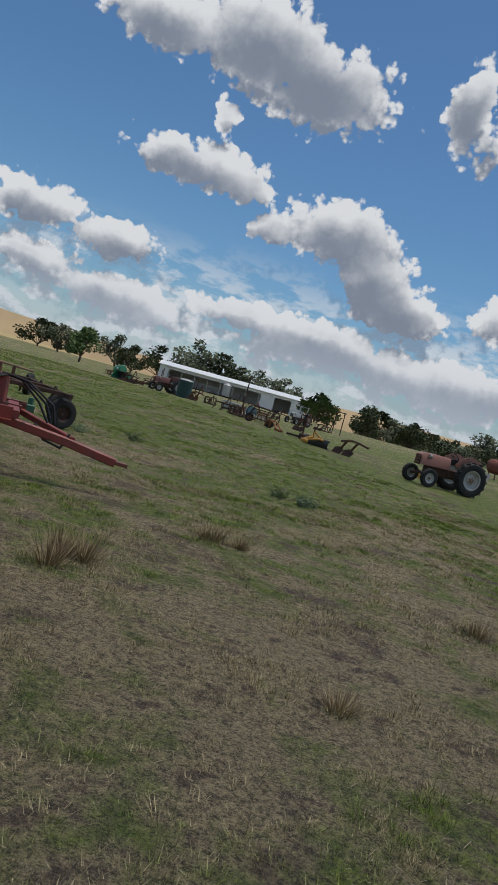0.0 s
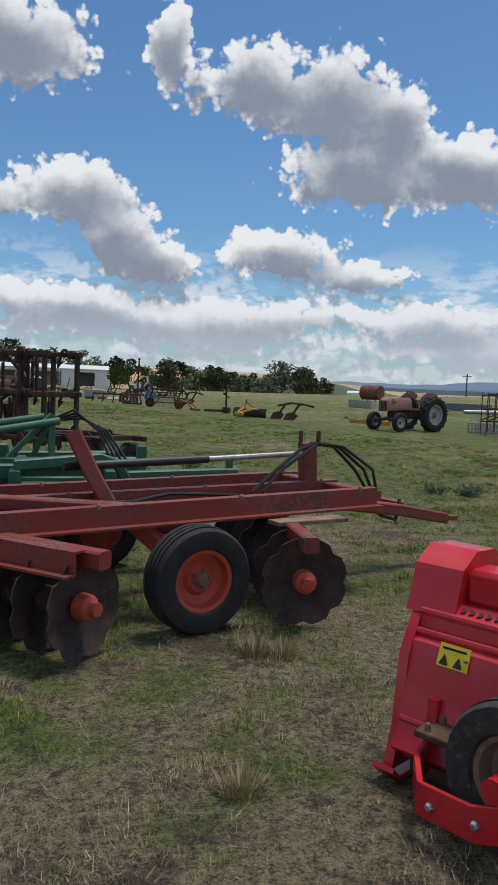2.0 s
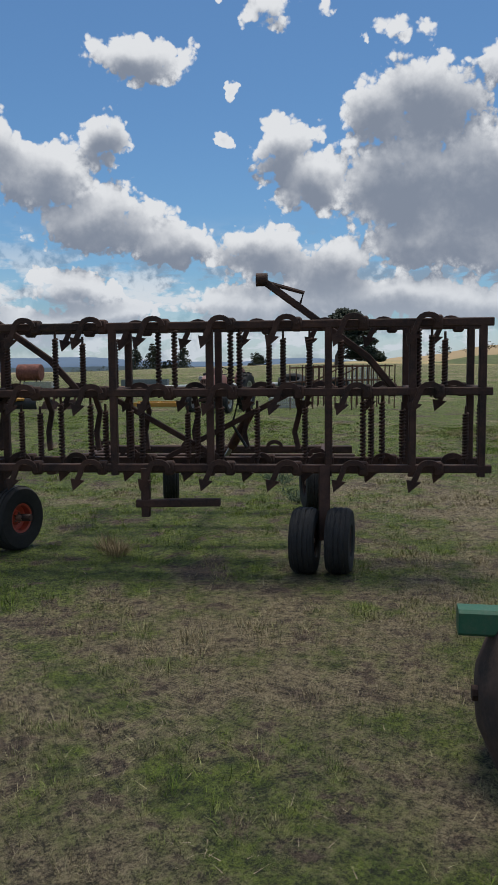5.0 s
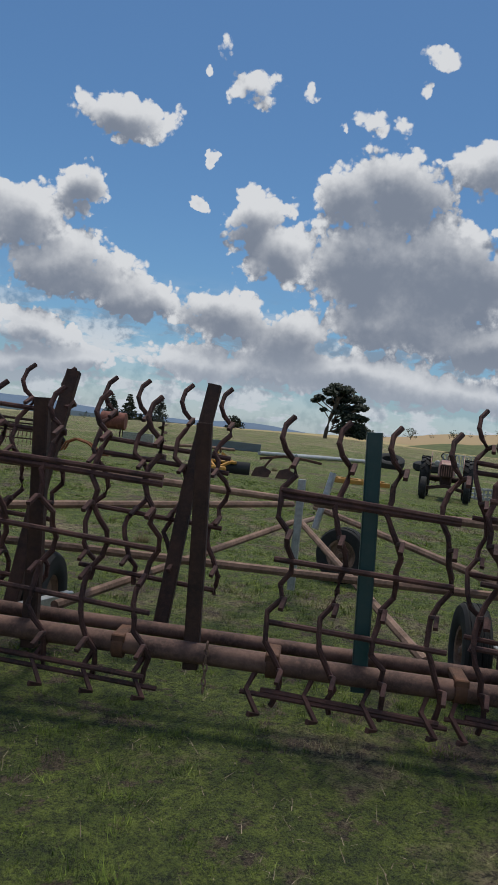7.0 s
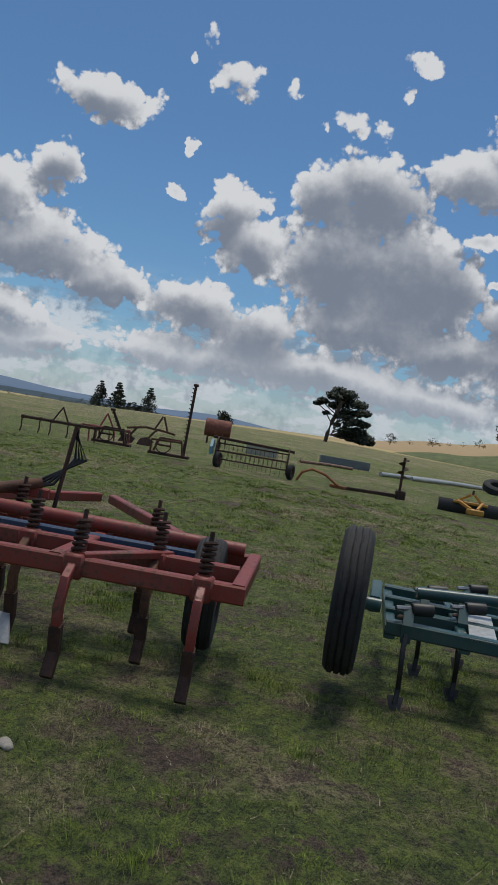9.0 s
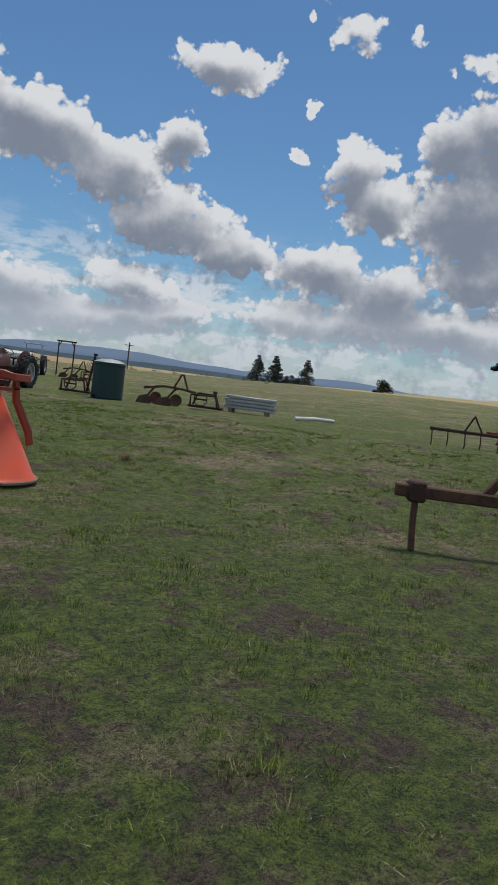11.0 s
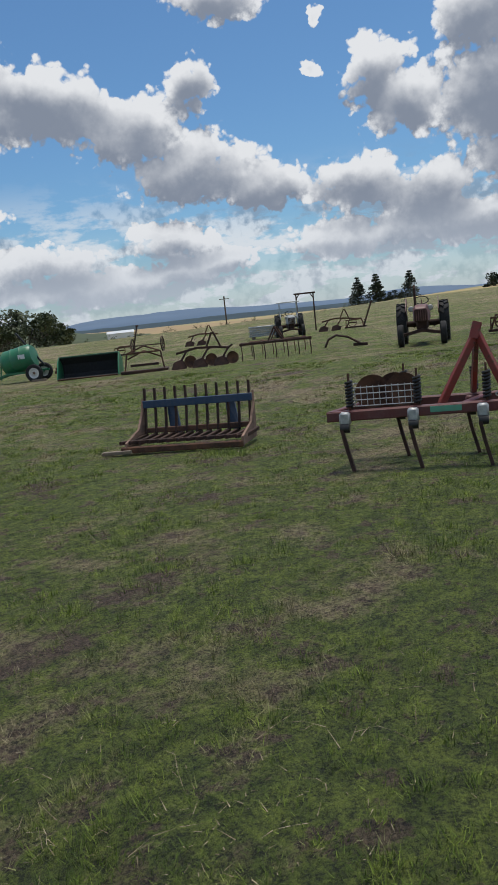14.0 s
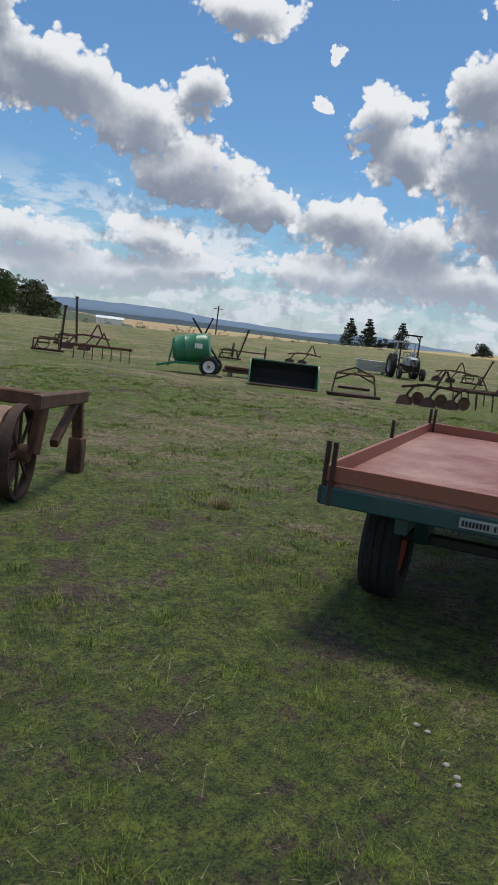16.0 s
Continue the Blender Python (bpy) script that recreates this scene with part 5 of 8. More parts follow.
def toolbar_ripper():
    t = thing("tool_bar_ripper", "rusted three-shank ripper with an upright hitch frame", "farm implement", -3.0, 14.3, 52)
    part("tool_bar", one(bar, [(-0.5, 0, 0.42), (1.25, 0, 0.42)], 0.09, 0.09), RUST, t)
    for x in (-0.35, 0.35, 1.1):
        part("shank", one(bar, [(x, 0.0, 0.45), (x, -0.02, 0.2), (x + 0.01, -0.06, 0.0)], 0.04, 0.07, (0, 1, 0)), RUST, t)
        part("clamp", one(box, (x, 0, 0.42), (0.13, 0.14, 0.15), bevel=0.015), RUST_DARK, t)
    part("hitch_leg", one(bar, [(0.15, 0.02, 0.45), (0.42, 0.06, 0.82)], 0.05, 0.06), RUST, t)
    part("hitch_leg", one(bar, [(0.70, 0.02, 0.45), (0.50, 0.06, 0.82)], 0.05, 0.06), RUST, t)
    part("hitch_head", one(box, (0.46, 0.06, 0.82), (0.16, 0.08, 0.06), bevel=0.01), RUST, t)


def cone_spreader():
    t = thing("cone_spreader", "orange upturned cone fertiliser spreader with white labels", "farm implement", -4.95, 17.5, 57)
    up = Matrix.Rotation(-math.pi / 2, 4, "Y")
    bm = lathe(M(), [(0.415, 0.03), (0.425, 0.035), (0.428, 0.05), (0.398, 0.075), (0.10, 0.70), (0.085, 0.72), (0.08, 0.70), (0.26, 0.36), (0.39, 0.06)], up, 48, closed=True)
    cone = part("hopper", bm, ORANGE, t, "orange painted steel cone")
    lip = part("rim", one(lathe, [(0.412, 0.02), (0.44, 0.028), (0.44, 0.045), (0.412, 0.05)], up, 48, closed=True), WOOD, cone, "dusty rolled rim")
    part("top_frame", one(bar, [(-0.22, -0.08, 0.85), (-0.16, -0.11, 0.87), (0.16, -0.11, 0.87), (0.22, -0.08, 0.85), (0.22, 0.2, 0.84)], 0.055, 0.06), ORANGE_RED, t)
    part("top_frame", one(bar, [(-0.22, -0.08, 0.85), (-0.22, 0.2, 0.84), (0.22, 0.2, 0.84)], 0.055, 0.06), ORANGE_RED, t)
    part("cross_bar", one(bar, [(-0.22, -0.06, 0.75), (0.22, -0.06, 0.75)], 0.05, 0.03), ORANGE_RED, t)
    for x in (-0.20, 0.20):
        part("leg", one(bar, [(x, 0.02, 0.86), (x * 1.02, 0.06, 0.66), (x * 1.35, 0.2, 0.40), (x * 1.4, 0.22, 0.30)], 0.035, 0.06), ORANGE_RED, t)
        part("pin", one(rod, [(x, -0.02, 0.76), (x * 1.3, -0.02, 0.76)], 0.014, 6), RUST_DARK, t)
    part("agitator", one(rod, [(0, 0, 0.66), (0, 0, 0.84)], 0.028, 10), RUST_DARK, t)
    part("spinner", one(lathe, [(0.12, 0.0), (0.12, 0.012)], up @ Matrix.Translation((0.80, 0, 0)), 20), RUST_DARK, t)
    part("top_link", one(bar, [(-0.2, -0.1, 0.80), (0.2, -0.1, 0.80)], 0.02, 0.03), RUST_DARK, t)
    for k in range(2):
        a = -1.73 + 0.36 * k
        c, s = math.cos(a), math.sin(a)
        side = Vector((-s, c, 0)) * 0.055
        lo, hi = Vector((c * 0.360, s * 0.360, 0.16)), Vector((c * 0.312, s * 0.312, 0.26))
        lab = part("label_plate", one(plate, [lo - side, lo + side, hi + side, hi - side], Vector((c, s, 0.45)) * 0.008), STICKER_W, t, "white label with grey marks")
        part("label_mark", one(plate, [lo.lerp(hi, 0.5) - side * 0.6, lo.lerp(hi, 0.5) + side * 0.6, lo.lerp(hi, 0.75) + side * 0.6, lo.lerp(hi, 0.75) - side * 0.6], Vector((c, s, 0.45)) * 0.010), PALE, lab)
    bm, marks = M(), M()
    for k in range(8):
        a0, a1 = -1.93 + 0.1 * k, -1.93 + 0.1 * (k + 1)
        o = [Vector((math.cos(a) * r, math.sin(a) * r, z)) for a, r, z in ((a0, 0.402, 0.072), (a1, 0.402, 0.072), (a1, 0.373, 0.135), (a0, 0.373, 0.135))]
        n = Vector((math.cos(a0), math.sin(a0), 0.45))
        plate(bm, o, n * 0.008)
        i = [o[0].lerp(o[1], 0.2).lerp(o[3].lerp(o[2], 0.2), 0.2), o[0].lerp(o[1], 0.7).lerp(o[3].lerp(o[2], 0.7), 0.2), o[0].lerp(o[1], 0.7).lerp(o[3].lerp(o[2], 0.7), 0.8), o[0].lerp(o[1], 0.2).lerp(o[3].lerp(o[2], 0.2), 0.8)]
        plate(marks, i, n * 0.011)
    band = part("name_band", bm, STICKER_W, t, "white band with worn dark lettering blocks")
    part("lettering", marks, MAROON, band)


def slasher():
    t = thing("slasher_mower", "orange-red tractor slasher with a yellow power shaft", "farm implement", -6.47, 18.95, 57)
    W, D = 1.4, 0.95
    deck = part("deck", one(box, (W / 2, D / 2, 0.21), (W, D, 0.02), bevel=0.006), ORANGE_RED, t, "orange-red steel deck")
    for a, b in (((0, 0), (W, 0)), ((0, D), (W, D)), ((0, 0), (0, D)), ((W, 0), (W, D))):
        part("skirt", one(bar, [(a[0], a[1], 0.193 if a[0] != b[0] else 0.155), (b[0], b[1], 0.193 if a[0] != b[0] else 0.155)], 0.02, 0.05 if a[0] != b[0] else 0.15), ORANGE_RED, t)
    # dark sheet and pan, added to stand in for shade below the deck
    part("under_deck_shade", one(bar, [(0.03, D - 0.04, 0.11), (W - 0.03, D - 0.04, 0.11)], 0.015, 0.15), RUST_DARK, t, "dark sheet standing in for the shade under the deck")
    part("blade_pan", one(lathe, [(0.30, 0.0), (0.30, 0.03), (0.08, 0.06)], axle_frame((W / 2, D / 2, 0.09), (0, 0, 1)), 24), RUST_DARK, t)
    for x in (0.02, W - 0.02):
        part("skid", one(bar, [(x, -0.02, 0.12), (x, 0.0, 0.03), (x, D, 0.03), (x, D + 0.03, 0.1)], 0.05, 0.04), ORANGE_RED, t)
    for y in (0.28, 0.62):
        part("deck_rib", one(bar, [(0.04, y, 0.25), (W - 0.04, y, 0.25)], 0.05, 0.06), ORANGE_RED, t)
    for x in (0.43, 0.97):
        part("mast", one(bar, [(x, 0.06, 0.2), (x, 0.06, 0.70)], 0.06, 0.045, (0, 1, 0)), ORANGE_RED, t)
        part("mast_foot", one(plate, [(x - 0.03, -0.02, 0.16), (x - 0.03, -0.02, 0.32), (x - 0.03, 0.1, 0.36), (x - 0.03, 0.2, 0.22)], (0.06, 0, 0)), ORANGE_RED, t)
        part("stay", one(bar, [(x, 0.08, 0.66), (x + (0.35 if x > 0.7 else -0.02), 0.85, 0.24)], 0.035, 0.02), ORANGE_RED, t, "orange-red brace strap")
    part("head_bar", one(bar, [(0.40, 0.06, 0.70), (1.00, 0.06, 0.70)], 0.06, 0.05), ORANGE_RED, t)
    part("top_pin", one(rod, [(0.62, 0.03, 0.685), (0.78, 0.03, 0.685)], 0.016, 8), RUST_DARK, t)
    for x in (0.64, 0.76):
        part("pin_lug", one(box, (x, 0.03, 0.685), (0.015, 0.06, 0.05)), ORANGE_RED, t)
    cv = part("gearbox_cover", one(plate, [(0.62, 0.34, 0.22), (0.62, 0.34, 0.46), (0.62, 0.66, 0.46), (0.62, 0.66, 0.22)], (0.02, 0, 0)), ORANGE_RED, t)
    part("cover_top", one(box, (0.8, 0.5, 0.47), (0.36, 0.34, 0.014)), ORANGE_RED, t, "folded sheet gearbox cover")
    part("cover_side", one(box, (0.97, 0.5, 0.34), (0.014, 0.34, 0.25)), ORANGE_RED, t)
    part("gearbox", one(box, (0.8, 0.52, 0.31), (0.18, 0.2, 0.2), bevel=0.03), RUST_DARK, t)
    s0, s1 = Vector((0.80, 0.38, 0.40)), Vector((0.56, -0.36, 0.07))
    d = (s1 - s0).normalized()
    part("shaft_guard", one(lathe, [(0.075, 0.0), (0.08, 0.06), (0.06, 0.12), (0.05, 0.16)], axle_frame(s0 - d * 0.02, d), 16), BLACK, t, "black rubber guard cone")
    part("shaft_tube", one(rod, [s0 + d * 0.10, s0 + d * 0.50], 0.025, 12), painted("yellow_shaft_cover", (0.55, 0.46, 0.18), 0.15), t, "dirty yellow shaft tube")
    part("inner_shaft", one(rod, [s0 + d * 0.48, s0 + d * 0.70], 0.020, 8), STEEL, t)
    part("joint", one(lathe, [(0.03, -0.05), (0.05, -0.03), (0.05, 0.03), (0.03, 0.06), (0.035, 0.10)], axle_frame(s1 - d * 0.02, d), 10), BLACK, t)


def blade_plough():
    t = thing("blade_plough", "mint green three-point blade plough with a dark curved share", "farm implement", -6.42, 20.05, 57)
    part("share", one(bar, [(-0.06, 0.05, 0.03), (0.15, -0.02, 0.07), (0.38, -0.06, 0.09), (0.58, -0.14, 0.07), (0.68, -0.26, 0.02)], 0.05, 0.045), BLACK, t, "dark curved steel share")
    part("lettering", one(bar, [(0.22, -0.062, 0.088), (0.36, -0.082, 0.098)], 0.01, 0.012), PALE, t)
    part("wing_plate", one(plate, [(0.20, 0.0, 0.11), (0.52, -0.08, 0.12), (0.78, 0.22, 0.20), (0.80, 0.30, 0.22), (0.30, 0.20, 0.16)], (0.0, 0.0, 0.02)), MINT, t, "mint green wing plate")
    part("wing_plate", one(plate, [(0.18, 0.02, 0.10), (0.30, 0.18, 0.14), (0.0, 0.30, 0.22), (-0.06, 0.28, 0.20)], (0.0, 0.0, 0.02)), MINT, t)
    part("share_plate", one(plate, [(0.52, -0.12, 0.08), (0.72, -0.24, 0.06), (0.70, -0.05, 0.16), (0.56, 0.0, 0.15)], (0.0, 0.01, 0.02)), PALE, t, "scuffed bare steel plate")
    part("mast", one(bar, [(0.34, 0.05, 0.10), (0.26, 0.12, 0.54)], 0.05, 0.08, (0, 1, 0)), MINT, t)
    part("mast_web", one(plate, [(0.30, 0.06, 0.14), (0.37, 0.1, 0.14), (0.30, 0.14, 0.52), (0.26, 0.12, 0.52)], (0.0, 0.03, 0.0)), GREEN, t)
    part("brace", one(bar, [(0.02, 0.28, 0.32), (0.27, 0.12, 0.48)], 0.025, 0.025), MINT, t)
    part("brace", one(bar, [(-0.06, 0.26, 0.33), (0.28, 0.04, 0.30)], 0.045, 0.04), MINT, t)
    part("brace", one(bar, [(-0.05, 0.28, 0.30), (0.22, 0.04, 0.12)], 0.035, 0.03), MINT, t)
    part("rod", one(rod, [(0.16, 0.1, 0.30), (0.25, 0.12, 0.54)], 0.012, 6), RUST, t)
    part("top_pin", one(rod, [(0.25, 0.12, 0.53), (0.22, 0.12, 0.66)], 0.016, 8), BLACK, t)
    part("side_pin", one(box, (0.42, 0.14, 0.34), (0.05, 0.05, 0.05), bevel=0.006), BLACK, t)
    part("tail_pin", one(bar, [(0.76, 0.22, 0.22), (0.86, 0.26, 0.30)], 0.05, 0.04), RUST, t)


def spring_ripper():
    t = thing("spring_ripper", "maroon ripper with coil springs and a basket of discs", "farm implement", -7.36, 22.72, 59)
    part("tool_bar", one(bar, [(-0.12, 0.02, 0.35), (1.42, 0.02, 0.36)], 0.06, 0.065), MAROON, t, "maroon box bar")
    part("tool_bar", one(bar, [(0.1, 0.42, 0.36), (1.55, 0.42, 0.36)], 0.06, 0.065), MAROON, t)
    for x in (-0.1, 0.72, 1.38):
        part("end_bar", one(bar, [(x, 0.0, 0.355), (x + 0.17, 0.44, 0.355)], 0.05, 0.06), MAROON, t)
    part("mint_strip", one(box, (0.63, -0.012, 0.36), (0.19, 0.006, 0.035)), MINT, t, "flaking mint paint strip")
    for y, xs in ((0.0, (0.0, 0.43, 0.85, 1.26)), (0.42, (0.32, 0.78, 1.30))):
        for x in xs:
            s = part("shank", one(bar, [(x, y - 0.02, 0.31), (x - 0.02, y - 0.06, 0.27), (x, y - 0.05, 0.16), (x + 0.04, y - 0.07, 0.0)], 0.022, 0.04, (0, 1, 0)), RUST_DARK, t)
            part("clamp", one(box, (x, y - 0.01, 0.335), (0.07, 0.09, 0.09), bevel=0.012), PALE if y == 0 else MAROON, s, "scuffed pale clamp")
            part("knuckle", one(lathe, [(0.03, -0.03), (0.03, 0.03)], Matrix.Translation((x, y - 0.05, 0.28)), 10), BLACK, s)
            part("spring", one(coil, (x + 0.03, y + 0.04, 0.40), (x + 0.03, y + 0.05, 0.57), 0.020, 0.009, 8, 6), BLACK, s, "black coil spring")
            part("spring_bolt", one(rod, [(x + 0.03, y + 0.04, 0.38), (x + 0.03, y + 0.055, 0.62)], 0.008, 6), RUST, s)
    for a in ((0.60, 0.1), (1.02, 0.1), (0.80, 0.44)):
        part("hitch_leg", one(bar, [(a[0], a[1], 0.37), (0.84, 0.28, 0.80)], 0.03, 0.05), RED_DULL, t)
    part("hitch_head", one(bar, [(0.82, 0.26, 0.76), (0.85, 0.28, 0.86)], 0.06, 0.04, (0, 1, 0)), RED_DULL, t)
    for x, y in ((0.16, 0.22), (0.30, 0.26), (0.36, 0.2)):
        part("coulter_disc", one(dished_disc, (x, y, 0.47), (0.25, -1, 0.12), 0.115), RUST, t)
    bas = M()
    for z in (0.40, 0.44, 0.48, 0.52):
        rod(bas, [(0.02, 0.08, z), (0.46, 0.08, z), (0.46, 0.36, z), (0.02, 0.36, z), (0.02, 0.08, z)], 0.004, 5)
    for k in range(12):
        x = 0.02 + 0.04 * k
        rod(bas, [(x, 0.08, 0.40), (x, 0.08, 0.53)], 0.003, 5)
    part("basket", bas, PALE, t, "wire basket")
    ch = M()
    for k in range(14):
        lathe(ch, [(0.010, -0.005), (0.018, 0.0), (0.010, 0.005)], axle_frame((0.95 + 0.02 * k, 0.24 + 0.03 * math.sin(k), 0.395 + 0.01 * (k % 3)), (k % 2, 1, 0.4)), 8, closed=True)
    part("chain", ch, PALE, t, "heap of pale chain")


def fork_rake():
    t = thing("fork_grab", "rusted stone fork with upright bars standing on grass", "farm implement", -7.52, 24.98, 58.7)
    W = 1.02
    part("base_bar", one(bar, [(-0.05, -0.02, 0.04), (W, -0.02, 0.04)], 0.06, 0.05), RUST, t)
    part("foot_board", one(bar, [(-0.22, -0.04, 0.02), (0.05, -0.05, 0.03)], 0.05, 0.03), WOOD, t)
    part("back_rail", one(bar, [(0.02, 0.38, 0.37), (W, 0.38, 0.37)], 0.03, 0.065), NAVY, t, "dark upper rail")
    part("low_rail", one(bar, [(0.02, 0.36, 0.14), (W, 0.36, 0.14)], 0.04, 0.045), RUST, t)
    n = 11
    for k in range(n):
        x = 0.03 + (W - 0.06) * k / (n - 1)
        part("upright_bar", one(bar, [(x, 0.34, 0.10), (x, 0.39, 0.30), (x, 0.42, 0.51)], 0.018, 0.03, (0, 1, 0)), RUST_DARK, t)
    for k in range(13):
        x = 0.0 + W * k / 12
        part("lower_tine", one(bar, [(x - 0.06, -0.02, 0.10), (x, 0.10, 0.09), (x + 0.03, 0.36, 0.10)], 0.028, 0.03), RUST_DARK, t)
    for x in (0.0, W):
        part("side_plate", one(plate, [(x - 0.01, -0.04, 0.03), (x - 0.01, 0.38, 0.03), (x - 0.01, 0.42, 0.42), (x - 0.01, 0.37, 0.30), (x - 0.01, 0.25, 0.17), (x - 0.01, -0.04, 0.10)], (0.02, 0, 0)), RUST_PALE, t)
    for x in (0.24, 0.78):
        part("hitch_bracket", one(plate, [(x, 0.40, 0.10), (x + 0.10, 0.40, 0.10), (x + 0.05, 0.46, 0.36), (x - 0.02, 0.44, 0.36)], (0, 0.03, 0)), NAVY, t)


def flat_trailer():
    t = thing("flat_trailer", "red-decked flat farm trailer with teal chassis", "trailer", -11.25, 26.13, 68.5)
    W, L, z = 1.32, 2.46, 0.55
    m, tr, b = material("tread_deck", 0.5)
    at = coords_of(tr)
    mp = tr.nodes.new("ShaderNodeMapping")
    mp.inputs["Rotation"].default_value = (0, 0, radians(45))
    mp.inputs["Scale"].default_value = (34, 34, 34)
    tr.links.new(at, mp.inputs["Vector"])
    ck = tr.nodes.new("ShaderNodeTexVoronoi")
    ck.inputs["Randomness"].default_value, ck.inputs["Scale"].default_value = 0.08, 1.0
    tr.links.new(mp.outputs[0], ck.inputs["Vector"])
    big = tex(tr, "ShaderNodeTexNoise", at, 2.2, 6.0, 0.65)
    fine_n = tex(tr, "ShaderNodeTexNoise", at, 30.0, 5.0)
    base = blend(tr, span(tr, big, 0.40, 0.62), (0.20, 0.062, 0.045), (0.36, 0.20, 0.155))
    tr.links.new(blend(tr, span(tr, fine_n, 0.45, 0.75, 0.0, 0.4), base, (0.13, 0.06, 0.045)), b.inputs["Base Color"])
    bump(tr, b, ck.outputs["Distance"], 0.8, 0.006)
    part("deck", one(box, (W / 2, L / 2, z + 0.01), (W, L, 0.02)), m, t, "worn red tread-plate deck")
    for a, c in (((0, 0), (W, 0)), ((0, L), (W, L)), ((0, 0), (0, L)), ((W, 0), (W, L))):
        off = 0.012
        part("side_rail", one(bar, [(a[0], a[1], z + 0.05), (c[0], c[1], z + 0.045)], 0.016, 0.06), DECK, t, "faded red side rail")
        part("chassis_beam", one(bar, [(a[0], a[1], z - 0.035), (c[0], c[1], z - 0.035)], 0.04, 0.07), TEAL, t, "dark teal chassis beam")
    for x, y in ((0.0, 0.0), (0.03, -0.01), (W - 0.05, -0.01), (W, 0.0), (W + 0.005, L), (W - 0.03, L), (0.0, L), (0.03, L), (-0.005, L * 0.5)):
        part("stake", one(bar, [(x, y, z - 0.07), (x, y, z + 0.17)], 0.016, 0.024, (0, 1, 0)), RUST_DARK, t)
    part("stake_pocket", one(box, (W + 0.018, L * 0.5, z - 0.02), (0.03, 0.06, 0.13), bevel=0.005), BLACK, t)
    part("stake_pocket", one(box, (W + 0.018, L - 0.04, z - 0.02), (0.03, 0.06, 0.13), bevel=0.005), BLACK, t)
    for x in (0.3, 1.02):
        part("long_beam", one(bar, [(x, 0.05, z - 0.10), (x, L - 0.1, z - 0.10)], 0.05, 0.08), TEAL, t)
    part("axle", one(bar, [(0.1, 0.55, 0.30), (W - 0.1, 0.55, 0.30)], 0.045, 0.045), BLACK, t)
    for x in (0.32, 1.04):
        part("axle_hanger", one(plate, [(x - 0.03, 0.35, z - 0.06), (x - 0.03, 0.85, z - 0.06), (x - 0.03, 0.58, 0.28), (x - 0.03, 0.50, 0.28)], (0.06, 0, 0)), TEAL, t)
    wheel(t, (0.17, 0.6, 0.24), (-1, 0, 0), 0.24, 0.17, RED_RIM, rim=0.55)
    wheel(t, (1.20, 0.58, 0.24), (1, 0, 0), 0.24, 0.17, RED_RIM, rim=0.55)
    part("tow_bar", one(bar, [(0.35, 1.3, 0.44), (0.66, 2.95, 0.34)], 0.05, 0.09), NAVY, t)
    part("tow_bar", one(bar, [(1.0, 1.3, 0.44), (0.70, 2.95, 0.34)], 0.05, 0.09), NAVY, t)
    part("strut", one(bar, [(0.75, 2.2, z - 0.08), (0.68, 2.6, 0.36)], 0.03, 0.03), BLACK, t)
    part("strut", one(bar, [(0.60, 1.9, z - 0.08), (0.66, 2.4, 0.38)], 0.03, 0.03), BLACK, t)
    pl = part("name_plate", one(box, (0.62, -0.024, z - 0.035), (0.22, 0.006, 0.036)), GREY, t, "worn grey name plate with dark lettering blocks")
    bm = M()
    for k in range(17):
        if k != 8:
            box(bm, (0.523 + k * 0.0122, -0.0285, z - 0.035), (0.008, 0.004, 0.020))
    part("lettering", bm, INK, pl)
    d = thing("log_block", "short weathered wooden block under a trailer tow bar", "block", -8.42, 26.55, 60)
    part("block", one(lathe, [(0.11, -0.14), (0.12, -0.12), (0.12, 0.12), (0.11, 0.14)], Matrix.Translation((0, 0, 0.115)), 18), WOOD, d)


def land_roller():
    t = thing("land_roller", "rusted land roller with a spoked iron end wheel", "farm implement", -11.3, 28.2, 48)
    c = Vector((0.0, 0.0, 0.27))
    w = part("wheel_rim", one(lathe, [(0.25, -0.03), (0.27, -0.03), (0.27, 0.03), (0.25, 0.03)], Matrix.Translation(c), 36, closed=True), RUST_DARK, t, "spoked iron wheel")
    for k in range(8):
        a = k * math.pi / 4
        part("spoke", one(bar, [c + Vector((0, 0.03 * math.cos(a), 0.03 * math.sin(a))), c + Vector((0, 0.255 * math.cos(a), 0.255 * math.sin(a)))], 0.025, 0.012, (1, 0, 0)), RUST_DARK, w)
    part("hub", one(lathe, [(0.05, -0.06), (0.05, 0.06)], Matrix.Translation(c), 14), RUST, w)
    part("drum", one(lathe, [(0.24, -1.5), (0.25, -1.45), (0.25, -0.08), (0.24, -0.06)], Matrix.Translation(c), 32), RUST_PALE, t, "pale rusted roller drum")
    part("frame_beam", one(bar, [(-1.6, 0.12, 0.58), (0.12, 0.14, 0.56)], 0.07, 0.08), RUST, t)
    part("frame_beam", one(bar, [(0.1, -0.1, 0.57), (0.12, 0.95, 0.52)], 0.06, 0.08), RUST, t)
    part("frame_leg", one(bar, [(0.1, 0.05, 0.55), (0.08, 0.0, 0.27)], 0.06, 0.06), RUST, t)
    part("frame_leg", one(bar, [(0.1, 0.85, 0.52), (0.1, 0.95, 0.24)], 0.07, 0.06), RUST, t)
    part("frame_brace", one(bar, [(0.1, 0.35, 0.28), (0.1, 0.85, 0.52)], 0.05, 0.05), RUST, t)
    part("foot", one(box, (0.1, 0.95, 0.12), (0.1, 0.12, 0.24), bevel=0.01), RUST, t)


